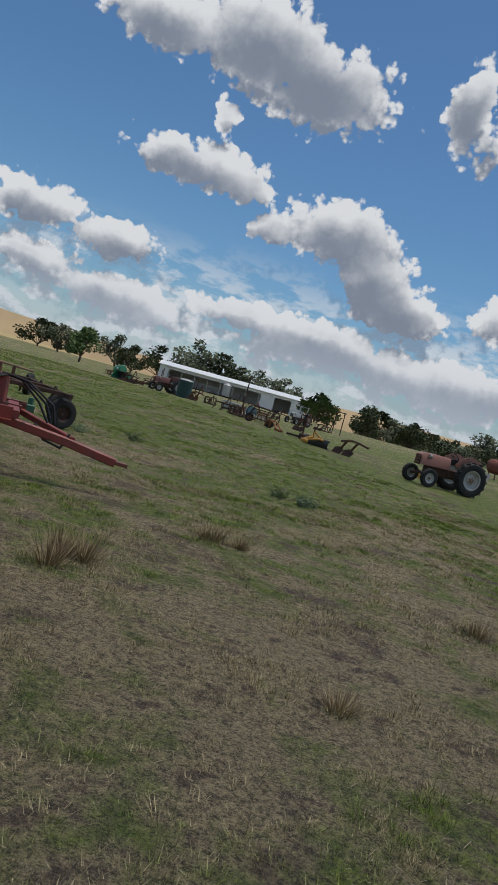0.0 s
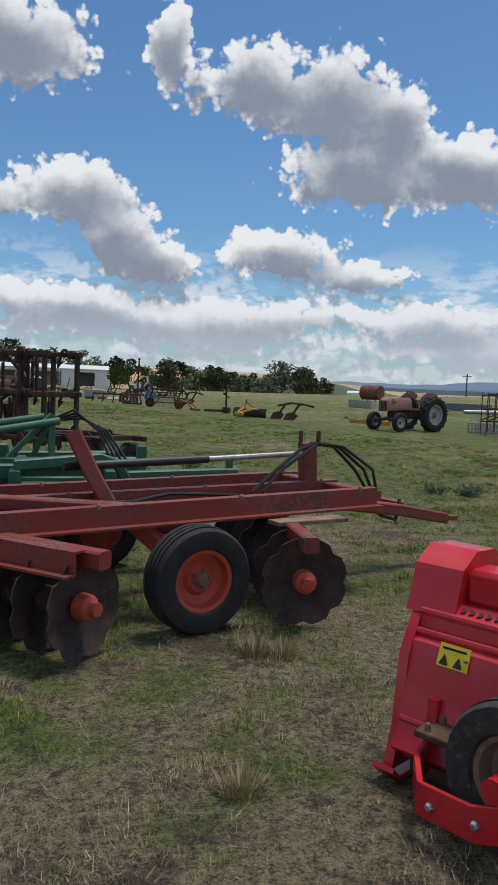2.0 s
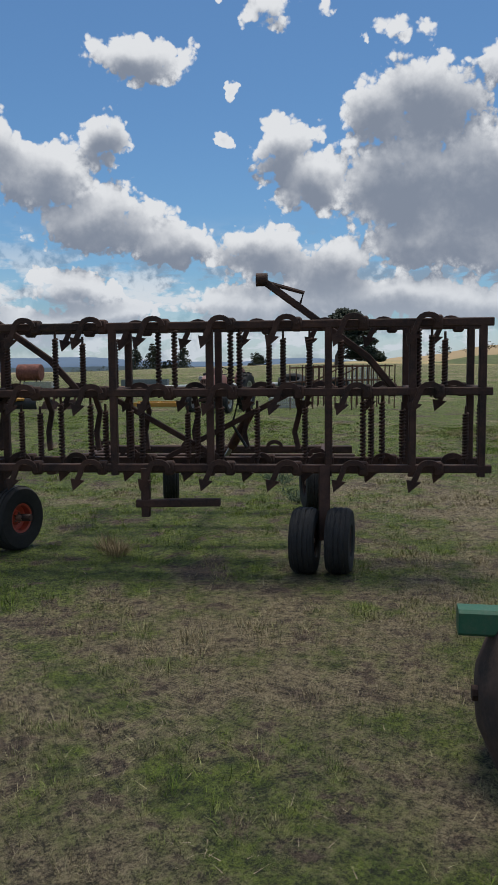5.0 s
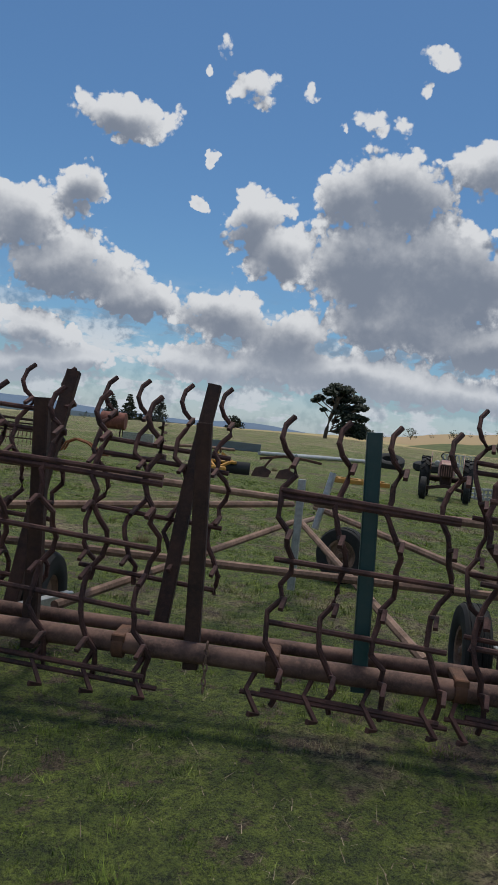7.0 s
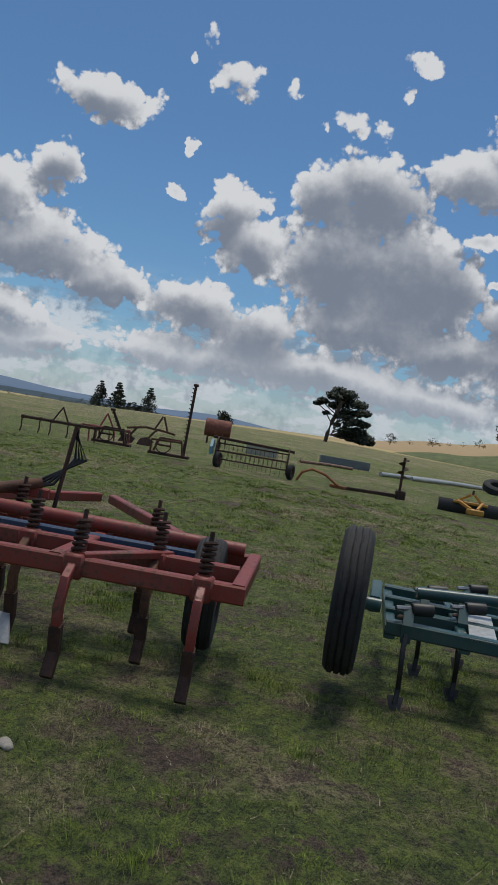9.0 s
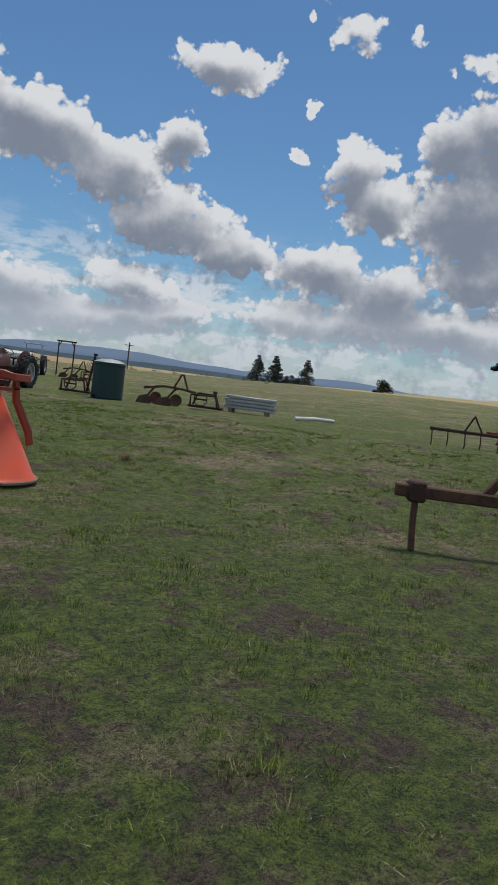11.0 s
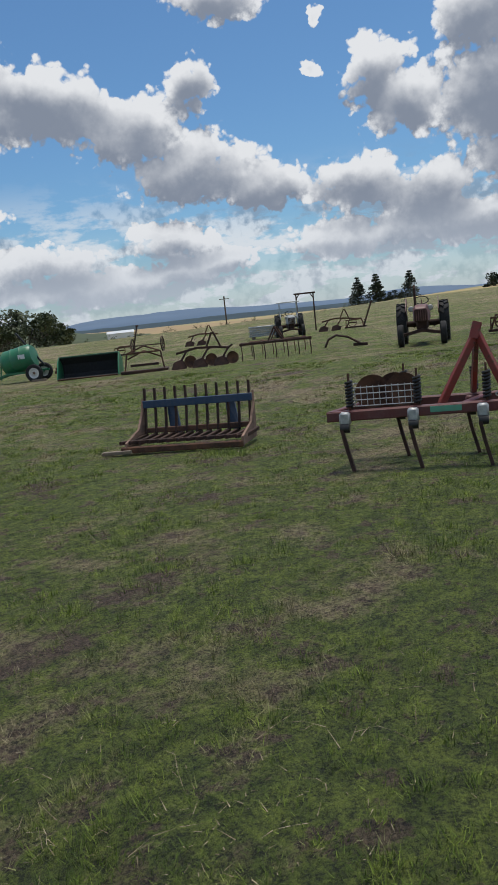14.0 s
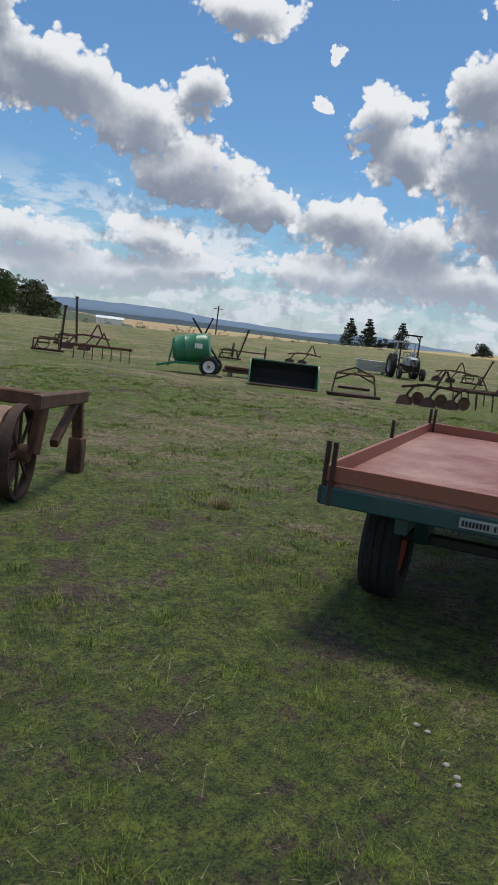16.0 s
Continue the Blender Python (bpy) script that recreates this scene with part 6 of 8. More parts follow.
mulcher()
red_disc_plough()
green_disc_plough()
folded_cultivator()
zigzag_harrow()
teal_cultivator()
chisel_plough()
toolbar_ripper()
cone_spreader()
slasher()
blade_plough()
spring_ripper()
fork_rake()
flat_trailer()
land_roller()


# ---------------------------------------------------------------- machines standing further off
def tractor(x, y, heading, paint, label, pipe=False, frame=False, rim=None):
    """An old small tractor; its own x axis points forwards."""
    t = thing("tractor", label, "tractor", x, y, heading - 90, "old tractors in the field")
    part("bonnet", one(rings, [[Vector((a, b * w, z0 + c * h)) for b, c in ((-1, 0), (-1, 0.75), (-0.7, 1), (0.7, 1), (1, 0.75), (1, 0))] for a, w, z0, h in ((0.05, 0.15, 0.46, 0.26), (0.35, 0.15, 0.46, 0.27), (0.72, 0.14, 0.44, 0.27), (0.80, 0.12, 0.44, 0.22))]), paint, t)
    g = part("grille", one(box, (0.81, 0, 0.54), (0.02, 0.22, 0.22), bevel=0.01), RUST_DARK, t)
    for k in range(5):
        part("grille_bar", one(bar, [(0.825, -0.08 + 0.04 * k, 0.45), (0.825, -0.08 + 0.04 * k, 0.63)], 0.01, 0.01, (0, 1, 0)), paint, g)
    part("engine", one(box, (0.30, 0, 0.37), (0.55, 0.20, 0.22), bevel=0.03), RUST_DARK, t)
    part("gearbox", one(box, (-0.22, 0, 0.38), (0.55, 0.22, 0.22), bevel=0.03), RUST_DARK, t)
    part("front_axle", one(bar, [(0.66, -0.36, 0.2), (0.66, 0, 0.27), (0.66, 0.36, 0.2)], 0.06, 0.06), RUST_DARK, t)
    part("rear_axle", one(rod, [(-0.38, -0.36, 0.36), (-0.38, 0.36, 0.36)], 0.06, 10), RUST_DARK, t)
    for s in (-1, 1):
        wheel(t, (-0.38, 0.40 * s, 0.375), (0, s, 0), 0.375, 0.19, rim or RUST_PALE, lugs=16, rim=0.58)
        wheel(t, (0.66, 0.38 * s, 0.2), (0, s, 0), 0.2, 0.11, rim or RUST_PALE, rim=0.55)
        pts = [(-0.38 + 0.42 * math.cos(a), 0.30 * s, 0.375 + 0.42 * math.sin(a)) for a in (0.5, 0.9, 1.3, 1.7, 2.1)]
        part("mudguard", one(bar, pts, 0.14, 0.012, (0, 1, 0)), paint, t)
    part("seat", one(box, (-0.42, 0, 0.66), (0.20, 0.24, 0.04), bevel=0.012), RUST_DARK, t)
    part("seat_post", one(rod, [(-0.40, 0, 0.45), (-0.42, 0, 0.66)], 0.02), RUST_DARK, t)
    part("steering_wheel", one(lathe, [(0.12, -0.008), (0.135, 0), (0.12, 0.008)], axle_frame((-0.1, 0, 0.80), (-0.6, 0, 0.8)), 20, closed=True), BLACK, t)
    part("steering_column", one(rod, [(0.08, 0, 0.66), (-0.1, 0, 0.80)], 0.014), RUST_DARK, t)
    for s in (-1, 1):
        part("lamp", one(lathe, [(0.05, -0.03), (0.055, 0.02), (0.04, 0.035)], axle_frame((0.62, 0.17 * s, 0.66), (1, 0, 0)), 12), STEEL, t)
    part("lift_arm", one(bar, [(-0.45, -0.18, 0.32), (-0.85, -0.2, 0.28)], 0.03, 0.04), RUST_DARK, t)
    part("lift_arm", one(bar, [(-0.45, 0.18, 0.32), (-0.85, 0.2, 0.28)], 0.03, 0.04), RUST_DARK, t)
    if pipe:
        part("exhaust", one(rod, [(0.45, -0.1, 0.7), (0.45, -0.1, 0.98), (0.45, -0.1, 1.02), (0.40, -0.1, 1.07)], 0.024, 8), RUST_DARK, t)
    if frame:
        for s in (-1, 1):
            part("roll_post", one(bar, [(-0.3, 0.3 * s, 0.45), (-0.3, 0.3 * s, 1.18)], 0.04, 0.04, (0, 1, 0)), PALE, t)
        part("roll_bar", one(bar, [(-0.3, -0.4, 1.18), (-0.3, 0.4, 1.18)], 0.04, 0.04), PALE, t)
    return t


tractor(10.05, 7.28, 250, painted("worn_pink_red_paint", (0.30, 0.13, 0.10), 0.45), "old tractor in faded red over grey, black tyres", rim=PALE)
tractor(1.45, 28.0, 238, painted("dull_red_paint", (0.15, 0.05, 0.045), 0.45), "dark rusty red vintage tractor with an upright exhaust", pipe=True, rim=PALE)
tractor(8.75, 38.3, 222, GREY, "small light grey vintage tractor with a square frame", frame=True, rim=PALE)


def grader_blade(x, y, facing):
    t = thing("grader_blade", "yellow tractor grader blade with a black mouldboard", "farm implement", x, y, facing)
    part("mouldboard", one(sweep, [(-0.55, 0, 0.12), (0.55, 0.05, 0.12)], [(-0.03, -0.11), (0.0, -0.12), (0.03, -0.03), (0.02, 0.05), (-0.03, 0.11), (-0.045, 0.1), (0.0, 0.04), (0.01, -0.03)]), BLACK, t)
    part("turntable", one(box, (0, 0.02, 0.2), (0.6, 0.14, 0.05), bevel=0.01), YELLOW, t)
    for s in (-1, 1):
        part("draw_arm", one(bar, [(0.22 * s, 0.05, 0.22), (0.05 * s, -0.35, 0.12)], 0.04, 0.05), YELLOW, t)
        part("mast_arm", one(bar, [(0.2 * s, 0.05, 0.22), (0.03 * s, -0.1, 0.36)], 0.03, 0.04), YELLOW, t)
    part("foot", one(box, (0.02, -0.36, 0.08), (0.3, 0.08, 0.10), bevel=0.02), YELLOW, t)
    part("pin", one(rod, [(0, -0.1, 0.36), (0, -0.1, 0.44)], 0.02), RUST, t)


def mouldboard_plough(x, y, facing, n=2, mat=None, coulter=False, label="rusted two-furrow mouldboard plough", s=1.0, lift=True):
    mat = mat or RUST
    t = thing("mouldboard_plough", label, "plough", x, y, facing, "rusted ploughs", scale=s)
    part("beam", one(bar, [(-0.35, 0.1, 0.34), (0.1, 0.12, 0.42), (0.5, 0.1, 0.40), (0.8, 0.1, 0.36)], 0.05, 0.06, (0, 1, 0)), mat, t)
    for k in range(n):
        x0 = -0.35 + 0.45 * k
        part("leg", one(bar, [(x0 + 0.32, 0.11, 0.42), (x0 + 0.22, 0.1, 0.36), (x0 + 0.12, 0.08, 0.22), (x0 + 0.1, 0.04, 0.08)], 0.04, 0.055, (0, 1, 0)), mat, t)
        part("mouldboard", one(plate, [(x0 - 0.12, -0.06, 0.01), (x0 + 0.2, -0.02, 0.01), (x0 + 0.24, 0.06, 0.12), (x0 + 0.08, 0.04, 0.2), (x0 - 0.06, -0.02, 0.16)], (0.0, 0.02, 0.006)), RUST_DARK, t)
        if coulter:
            part("coulter_disc", one(dished_disc, (x0 + 0.3, 0.0, 0.15), (0.2, -1, 0), 0.13), RUST, t)
    if lift:
        part("hitch_leg", one(bar, [(0.3, 0.1, 0.40), (0.45, 0.12, 0.72)], 0.03, 0.04), mat, t)
        part("hitch_leg", one(bar, [(0.62, 0.1, 0.38), (0.48, 0.12, 0.72)], 0.03, 0.04), mat, t)
    return t


def tine_bar(x, y, facing, length, h, n, mat, label, mast=True):
    t = thing("tine_cultivator", label, "farm implement", x, y, facing, "small tine cultivators")
    for yy in (0, 0.22):
        part("tool_bar", one(bar, [(-length / 2, yy, h), (length / 2, yy, h)], 0.045, 0.05), mat, t)
    for k in range(n):
        xx = -length / 2 + 0.04 + (length - 0.08) * k / (n - 1)
        yy = 0.22 * (k % 2)
        part("tine", one(bar, [(xx, yy, h), (xx, yy - 0.06, h * 0.75), (xx + 0.01, yy - 0.05, h * 0.35), (xx, yy - 0.09, 0)], 0.02, 0.03, (0, 1, 0)), mat, t)
        part("clamp", one(box, (xx, yy, h), (0.06, 0.07, 0.07), bevel=0.008), mat, t)
    for a in (-1, 1):
        part("end_bar", one(bar, [(a * length * 0.4, 0, h), (a * length * 0.4, 0.22, h)], 0.04, 0.04), mat, t)
    if mast:
        for a in (-0.16, 0.16):
            part("mast", one(bar, [(a, 0.1, h), (0, 0.15, h + 0.3)], 0.025, 0.03), mat, t)
    return t


def sickle_mower(x, y, facing, lean, tall, label, mat=None):
    mat = mat or RUST
    t = thing("sickle_mower", label, "mower", x, y, facing, "old mowers")
    part("frame", one(bar, [(-0.3, 0, 0.08), (-0.3, 0, 0.3), (0.25, 0, 0.32), (0.3, 0, 0.08)], 0.04, 0.05, (0, 1, 0)), mat, t)
    part("frame", one(bar, [(-0.3, 0.25, 0.06), (-0.2, 0.25, 0.34), (0.2, 0.25, 0.34), (0.3, 0.25, 0.06)], 0.04, 0.05, (0, 1, 0)), mat, t)
    part("base", one(bar, [(-0.35, 0.1, 0.06), (0.4, 0.1, 0.06)], 0.2, 0.05), RUST_DARK, t)
    part("flywheel", one(lathe, [(0.13, -0.02), (0.15, -0.02), (0.15, 0.02), (0.13, 0.02)], axle_frame((-0.08, 0.0, 0.22), (0.2, -1, 0)), 20, closed=True), mat, t)
    part("flywheel_hub", one(rod, [(-0.21, 0, 0.22), (0.05, 0, 0.22)], 0.018), mat, t)
    part("cutter_bar", one(bar, [(0.3, 0.1, 0.08), (0.3 + lean, 0.12, tall)], 0.05, 0.018, (0, 1, 0)), RUST_DARK, t, "upright rusted cutter bar")
    teeth = int(tall / 0.09)
    for k in range(teeth):
        f = 0.15 + 0.85 * k / teeth
        p = Vector((0.3 + lean * f, 0.12, 0.08 + (tall - 0.08) * f))
        part("finger", one(bar, [p, p + Vector((-0.055, -0.01, 0.01))], 0.012, 0.02), RUST_DARK, t)
    part("shoe", one(box, (0.3 + lean, 0.12, tall), (0.10, 0.04, 0.05), bevel=0.01), RUST_DARK, t)
    return t


grader_blade(7.35, 10.55, 62)
mouldboard_plough(8.05, 9.75, 62, 2, label="dark rusted two-furrow plough lying on grass", lift=False)


def flat_frame(x, y, facing):
    t = thing("leveller_bar", "low yellow steel levelling bar on grass", "farm implement", x, y, facing)
    part("bar", one(bar, [(-0.6, 0, 0.06), (0.6, 0, 0.06)], 0.05, 0.09), YELLOW, t)
    part("bar", one(bar, [(-0.5, 0.2, 0.10), (0.5, 0.2, 0.10)], 0.05, 0.06), YELLOW, t)
    for s in (-0.4, 0.0, 0.4):
        part("tie", one(bar, [(s, 0, 0.08), (s, 0.2, 0.1)], 0.05, 0.04), YELLOW, t)


def trough(x, y, facing, length, mat, label):
    t = thing("water_trough", label, "trough", x, y, facing, "troughs")
    bm = bmesh.new()
    o = [(-0.22, 0.28), (-0.17, 0.0), (0.17, 0.0), (0.22, 0.28), (0.19, 0.28), (0.15, 0.03), (-0.15, 0.03), (-0.19, 0.28)]
    rings(bm, [[Vector((s * length / 2, a, b)) for a, b in o] for s in (-1, 1)])
    part("shell", bm, mat, t)
    for s in (-1, 1):
        part("end", one(plate, [(s * length / 2, -0.21, 0.28), (s * length / 2, -0.16, 0.0), (s * length / 2, 0.16, 0.0), (s * length / 2, 0.21, 0.28)], (0.02, 0, 0)), mat, t)


flat_frame(9.95, 9.0, 62)
trough(18.4, 18.15, 56, 1.7, plain("blue_grey_tin", (0.16, 0.19, 0.22), 0.6), "long blue-grey tin trough on grass")
trough(14.4, 19.15, 56, 0.95, PALE, "short galvanised trough on grass")


def drum_tank():
    t = thing("fuel_drum", "rust-red fuel drum on a low steel stand", "tank", 16.2, 22.1, 58)
    part("drum", one(lathe, [(0.02, -0.46), (0.29, -0.45), (0.31, -0.43), (0.31, -0.2), (0.318, -0.19), (0.31, -0.18), (0.31, 0.18), (0.318, 0.19), (0.31, 0.2), (0.31, 0.43), (0.29, 0.45), (0.02, 0.46)], Matrix.Translation((0, 0, 0.55)), 28), rusty("red_rust", (0.11, 0.04, 0.03), (0.24, 0.09, 0.065)), t)
    for sx in (-0.32, 0.32):
        for sy in (-0.24, 0.24):
            part("leg", one(bar, [(sx, sy, 0), (sx, sy * 0.8, 0.32)], 0.04, 0.04, (0, 1, 0)), RUST_DARK, t)
        part("cradle", one(bar, [(sx, -0.22, 0.28), (sx, 0.22, 0.28)], 0.04, 0.05), RUST_DARK, t)


def crate(x, y, facing, w, h, label):
    t = thing("steel_crate", label, "crate", x, y, facing, "steel crates")
    for z in (0.03, h * 0.5, h):
        for a, b in (((-w, -w * 0.6), (w, -w * 0.6)), ((-w, w * 0.6), (w, w * 0.6)), ((-w, -w * 0.6), (-w, w * 0.6)), ((w, -w * 0.6), (w, w * 0.6))):
            part("rail", one(bar, [(*a, z), (*b, z)], 0.02, 0.03), PALE, t)
    for k in range(9):
        xx = -w + 2 * w * k / 8
        for yy in (-w * 0.6, w * 0.6):
            part("slat", one(bar, [(xx, yy, 0), (xx, yy, h)], 0.03, 0.012, (0, 1, 0)), PALE, t)


drum_tank()
crate(23.3, 11.8, 66, 0.55, 0.75, "galvanised steel cage on grass")
crate(11.9, 7.0, 60, 0.35, 0.22, "low galvanised steel crate on grass")


def loose_tyre(x, y, tilt):
    t = thing("loose_tyre", "old black tractor tyre lying on grass", "tyre", x, y, 60, "loose tyres")
    m = Matrix.Translation((0, 0, 0.16 + 0.25 * math.sin(tilt))) @ Matrix.Rotation(tilt, 4, "X") @ Matrix.Rotation(math.pi / 2, 4, "Y")
    part("tyre", one(lathe, [(0.28, -0.1), (0.33, -0.14), (0.44, -0.15), (0.52, -0.1), (0.53, 0.0), (0.52, 0.1), (0.44, 0.15), (0.33, 0.14), (0.28, 0.1)], m, 36, closed=True), RUBBER, t)


loose_tyre(21.4, 13.6, 0.35)
loose_tyre(23.3, 12.95, 0.1)


def long_pipe(x0, y0, x1, y1, r, mat, label, name="pipe_length"):
    t = thing(name, label, "pipe", x0, y0, 0, "pipes lying on the grass")
    dz = height_at(x1, y1) - height_at(x0, y0)
    part("pipe", one(rod, [(0, 0, r), ((x1 - x0) / 2, (y1 - y0) / 2, r + dz / 2 + 0.02), (x1 - x0, y1 - y0, r + dz)], r, 10), mat, t)


long_pipe(17.0, 16.2, 23.4, 15.1, 0.07, PALE, "long pale irrigation pipe on grass")
long_pipe(18.5, 15.7, 23.8, 14.6, 0.07, PALE, "long pale irrigation pipe on grass")
long_pipe(14.9, 18.0, 17.0, 17.2, 0.05, RUST_PALE, "bent rusty pipe on grass")
long_pipe(5.07, 22.26, 6.24, 22.05, 0.04, WHITE, "white painted board on grass", "white_board")


def post_digger(x, y):
    t = thing("post_hole_digger", "dark auger standing up from a rusted boom", "farm implement", x, y, 62)
    part("boom", one(bar, [(-0.95, 0.1, 0.05), (0.0, 0, 0.08)], 0.07, 0.06), RUST_DARK, t)
    part("boom", one(bar, [(-0.9, 0.25, 0.05), (0.1, 0.05, 0.06)], 0.05, 0.05), RUST_DARK, t)
    part("head", one(box, (0.02, 0, 0.10), (0.18, 0.16, 0.16), bevel=0.02), RUST_DARK, t)
    part("stem", one(rod, [(0, 0, 0.1), (0, 0, 0.78)], 0.025, 8), RUST_DARK, t)
    bm = bmesh.new()
    last = None
    for k in range(33):
        a, z = k * math.pi / 8, 0.42 + 0.32 * k / 32
        p = [bm.verts.new((r * math.cos(a), r * math.sin(a), zz)) for r, zz in ((0.02, z), (0.095, z), (0.095, z + 0.008), (0.02, z + 0.008))]
        if last:
            for i in range(4):
                bm.faces.new((last[i], last[(i + 1) % 4], p[(i + 1) % 4], p[i]))
        last = p
    part("auger_flight", bm, RUST_DARK, t, "dark auger flight")


post_digger(7.07, 11.76)


def reel_rake():
    t = thing("reel_hay_rake", "rusted side-delivery hay rake with a pale blue end", "farm implement", 5.85, 14.2, 62)
    L = 0.66
    for z, y in ((0.16, -0.15), (0.30, 0.0), (0.44, 0.1), (0.30, 0.22)):
        rail = part("reel_bar", one(bar, [(-L, y, z), (L, y + 0.04, z)], 0.025, 0.025), RUST_DARK, t)
        for k in range(16):
            x = -L + 0.04 + k * 0.083
            part("rake_tooth", one(rod, [(x, y, z), (x + 0.01, y - 0.05, z - 0.08), (x, y - 0.03, z - 0.14)], 0.006, 5), RUST, rail)
    part("top_beam", one(bar, [(-L - 0.1, 0.1, 0.54), (L + 0.1, 0.12, 0.50)], 0.05, 0.05), RUST_DARK, t)
    for x in (-L, L):
        part("end_ring", one(lathe, [(0.22, -0.012), (0.25, -0.012), (0.25, 0.012), (0.22, 0.012)], Matrix.Translation((x, 0.08, 0.31)), 24, closed=True), RUST_DARK, t)
        part("end_arm", one(bar, [(x, -0.1, 0.1), (x, 0.1, 0.52)], 0.03, 0.04), RUST_DARK, t)
    part("end_cover", one(plate, [(-L - 0.12, -0.15, 0.22), (-L - 0.12, 0.25, 0.22), (-L - 0.12, 0.25, 0.42), (-L - 0.12, 0.0, 0.50), (-L - 0.12, -0.15, 0.36)], (0.05, 0, 0)), SKYBLUE, t, "pale blue end cover")
    for x in (-L + 0.05, L + 0.08):
        wheel(t, (x, -0.05, 0.14), (1, -0.3, 0), 0.14, 0.09, RUST, rim=0.5)


reel_rake()


def arch_frame(x, y, facing, mat, label):
    t = thing("arched_frame", label, "farm implement", x, y, facing)
    for o in (0.0, 0.16):
        part("arch", one(rod, [(-0.4, o, 0.04), (-0.32, o, 0.2), (-0.15, o, 0.28), (0.1, o, 0.22), (0.35, o, 0.06)], 0.022, 8), mat, t)
    for x0, z in ((-0.3, 0.22), (-0.05, 0.26), (0.2, 0.16)):
        part("tie", one(bar, [(x0, 0, z), (x0, 0.16, z)], 0.03, 0.03), mat, t)
    part("foot", one(bar, [(0.2, 0.08, 0.05), (0.5, 0.08, 0.04)], 0.12, 0.06), mat, t)


arch_frame(6.2, 12.95, 62, rusty("orange_rust", (0.15, 0.06, 0.03), (0.30, 0.12, 0.05)), "orange-rusted arched steel frame on grass")
sickle_mower(5.0, 15.5, 62, 0.02, 1.4, "rusted mower frame with a tall upright cutter bar")
tine_bar(4.6, 17.9, 60, 1.5, 0.28, 6, RUST_DARK, "long low rusted tine bar on legs")
sickle_mower(5.1, 17.0, 62, -0.35, 0.7, "small black mower with a leaning bar", RUST_DARK)
mouldboard_plough(7.4, 18.2, 70, 2, label="rusted plough on the grass beyond the hay rake")
tine_bar(5.7, 17.6, 20, 1.0, 0.3, 5, RED_DULL, "small red tine cultivator with a mast")


def gate_stack():
    t = thing("harrow_panels", "rusted steel harrow panels standing upright together", "panels", 12.3, 5.6, 22)
    t2 = None
    for j in range(2):
        y = 0.6 * j
        w = 1.15
        for z in (0.35, 0.62, 0.92):
            part("rail", one(bar, [(-w, y, z - 0.03 * j), (w, y + 0.05, z)], 0.025, 0.03), RUST, t)
        for k in range(17):
            x = -w + 2 * w * k / 16
            part("upright", one(bar, [(x, y, 0.0 if k % 4 == 0 else 0.1), (x + 0.015 * (k % 3), y, 0.95 - 0.03 * (k % 2))], 0.018, 0.022, (0, 1, 0)), RUST, t)
        part("brace", one(bar, [(-w, y, 0.35), (w * 0.2, y + 0.02, 0.92)], 0.02, 0.025), RUST, t)


gate_stack()


def water_tank():
    t = thing("water_tank", "dark green plastic water tank with a domed lid", "tank", 2.45, 25.45, 55)
    up = Matrix.Rotation(-math.pi / 2, 4, "Y")
    prof = [(0.01, 0.0), (0.335, 0.0), (0.345, 0.02)]
    for k in range(9):
        prof += [(0.345, 0.05 + 0.075 * k), (0.338, 0.085 + 0.075 * k)]
    prof += [(0.345, 0.74), (0.35, 0.76), (0.33, 0.79), (0.2, 0.84), (0.01, 0.86)]
    part("shell", one(lathe, prof, up, 40), TANK, t)
    # domed top in the pale steel material, lighter than the shell
    part("lid", one(lathe, [(0.01, 0.845), (0.30, 0.80), (0.34, 0.785), (0.345, 0.795), (0.2, 0.855), (0.01, 0.875)], up, 40), PALE, t, "pale domed top")
    part("outlet", one(rod, [(-0.2, -0.26, 0.06), (-0.22, -0.36, 0.06)], 0.025, 8), BLACK, t)


water_tank()
sickle_mower(2.6, 26.9, 60, 0.12, 0.95, "rusted mower frame with a leaning cutter bar")
mouldboard_plough(2.95, 24.35, 57, 2, RUST, True, "rusted disc plough with round coulters")
sickle_mower(3.7, 23.7, 57, -0.1, 0.4, "dark rusted mower with a slatted front", RUST_DARK)


def slab_stack(x, y, facing, mat, label, n=4):
    t = thing("steel_stack", label, "stack", x, y, facing, "stacked steel")
    for k in range(n):
        part("length", one(box, (0.03 * (k % 2), 0, 0.12 + 0.075 * k), (1.1, 0.4, 0.06), bevel=0.008), mat, t)
    for s in (-0.4, 0.4):
        part("bearer", one(box, (s, 0, 0.045), (0.08, 0.42, 0.09)), WOOD, t)


slab_stack(4.75, 23.3, 57, PALE, "low stack of grey steel lengths")
slab_stack(8.85, 39.7, 50, PALE, "stack of pale grey steel lengths", 5)
slab_stack(-1.2, 36.0, 50, RUST, "rusty pile of steel behind a green bucket", 2)
arch_frame(1.75, 30.2, 50, RUST_DARK, "dark curved crane arm lying on grass")
tine_bar(0.35, 30.85, 45, 1.5, 0.33, 7, RUST_DARK, "dark rusted spring tine bar standing on its tines")
tine_bar(1.5, 31.9, 45, 1.3, 0.3, 6, RUST, "rusted tine cultivator beside the tractor")
mouldboard_plough(-1.15, 31.75, 45, 3, RUST_DARK, True, "dark rusted three-furrow plough with coulter discs", 0.95)


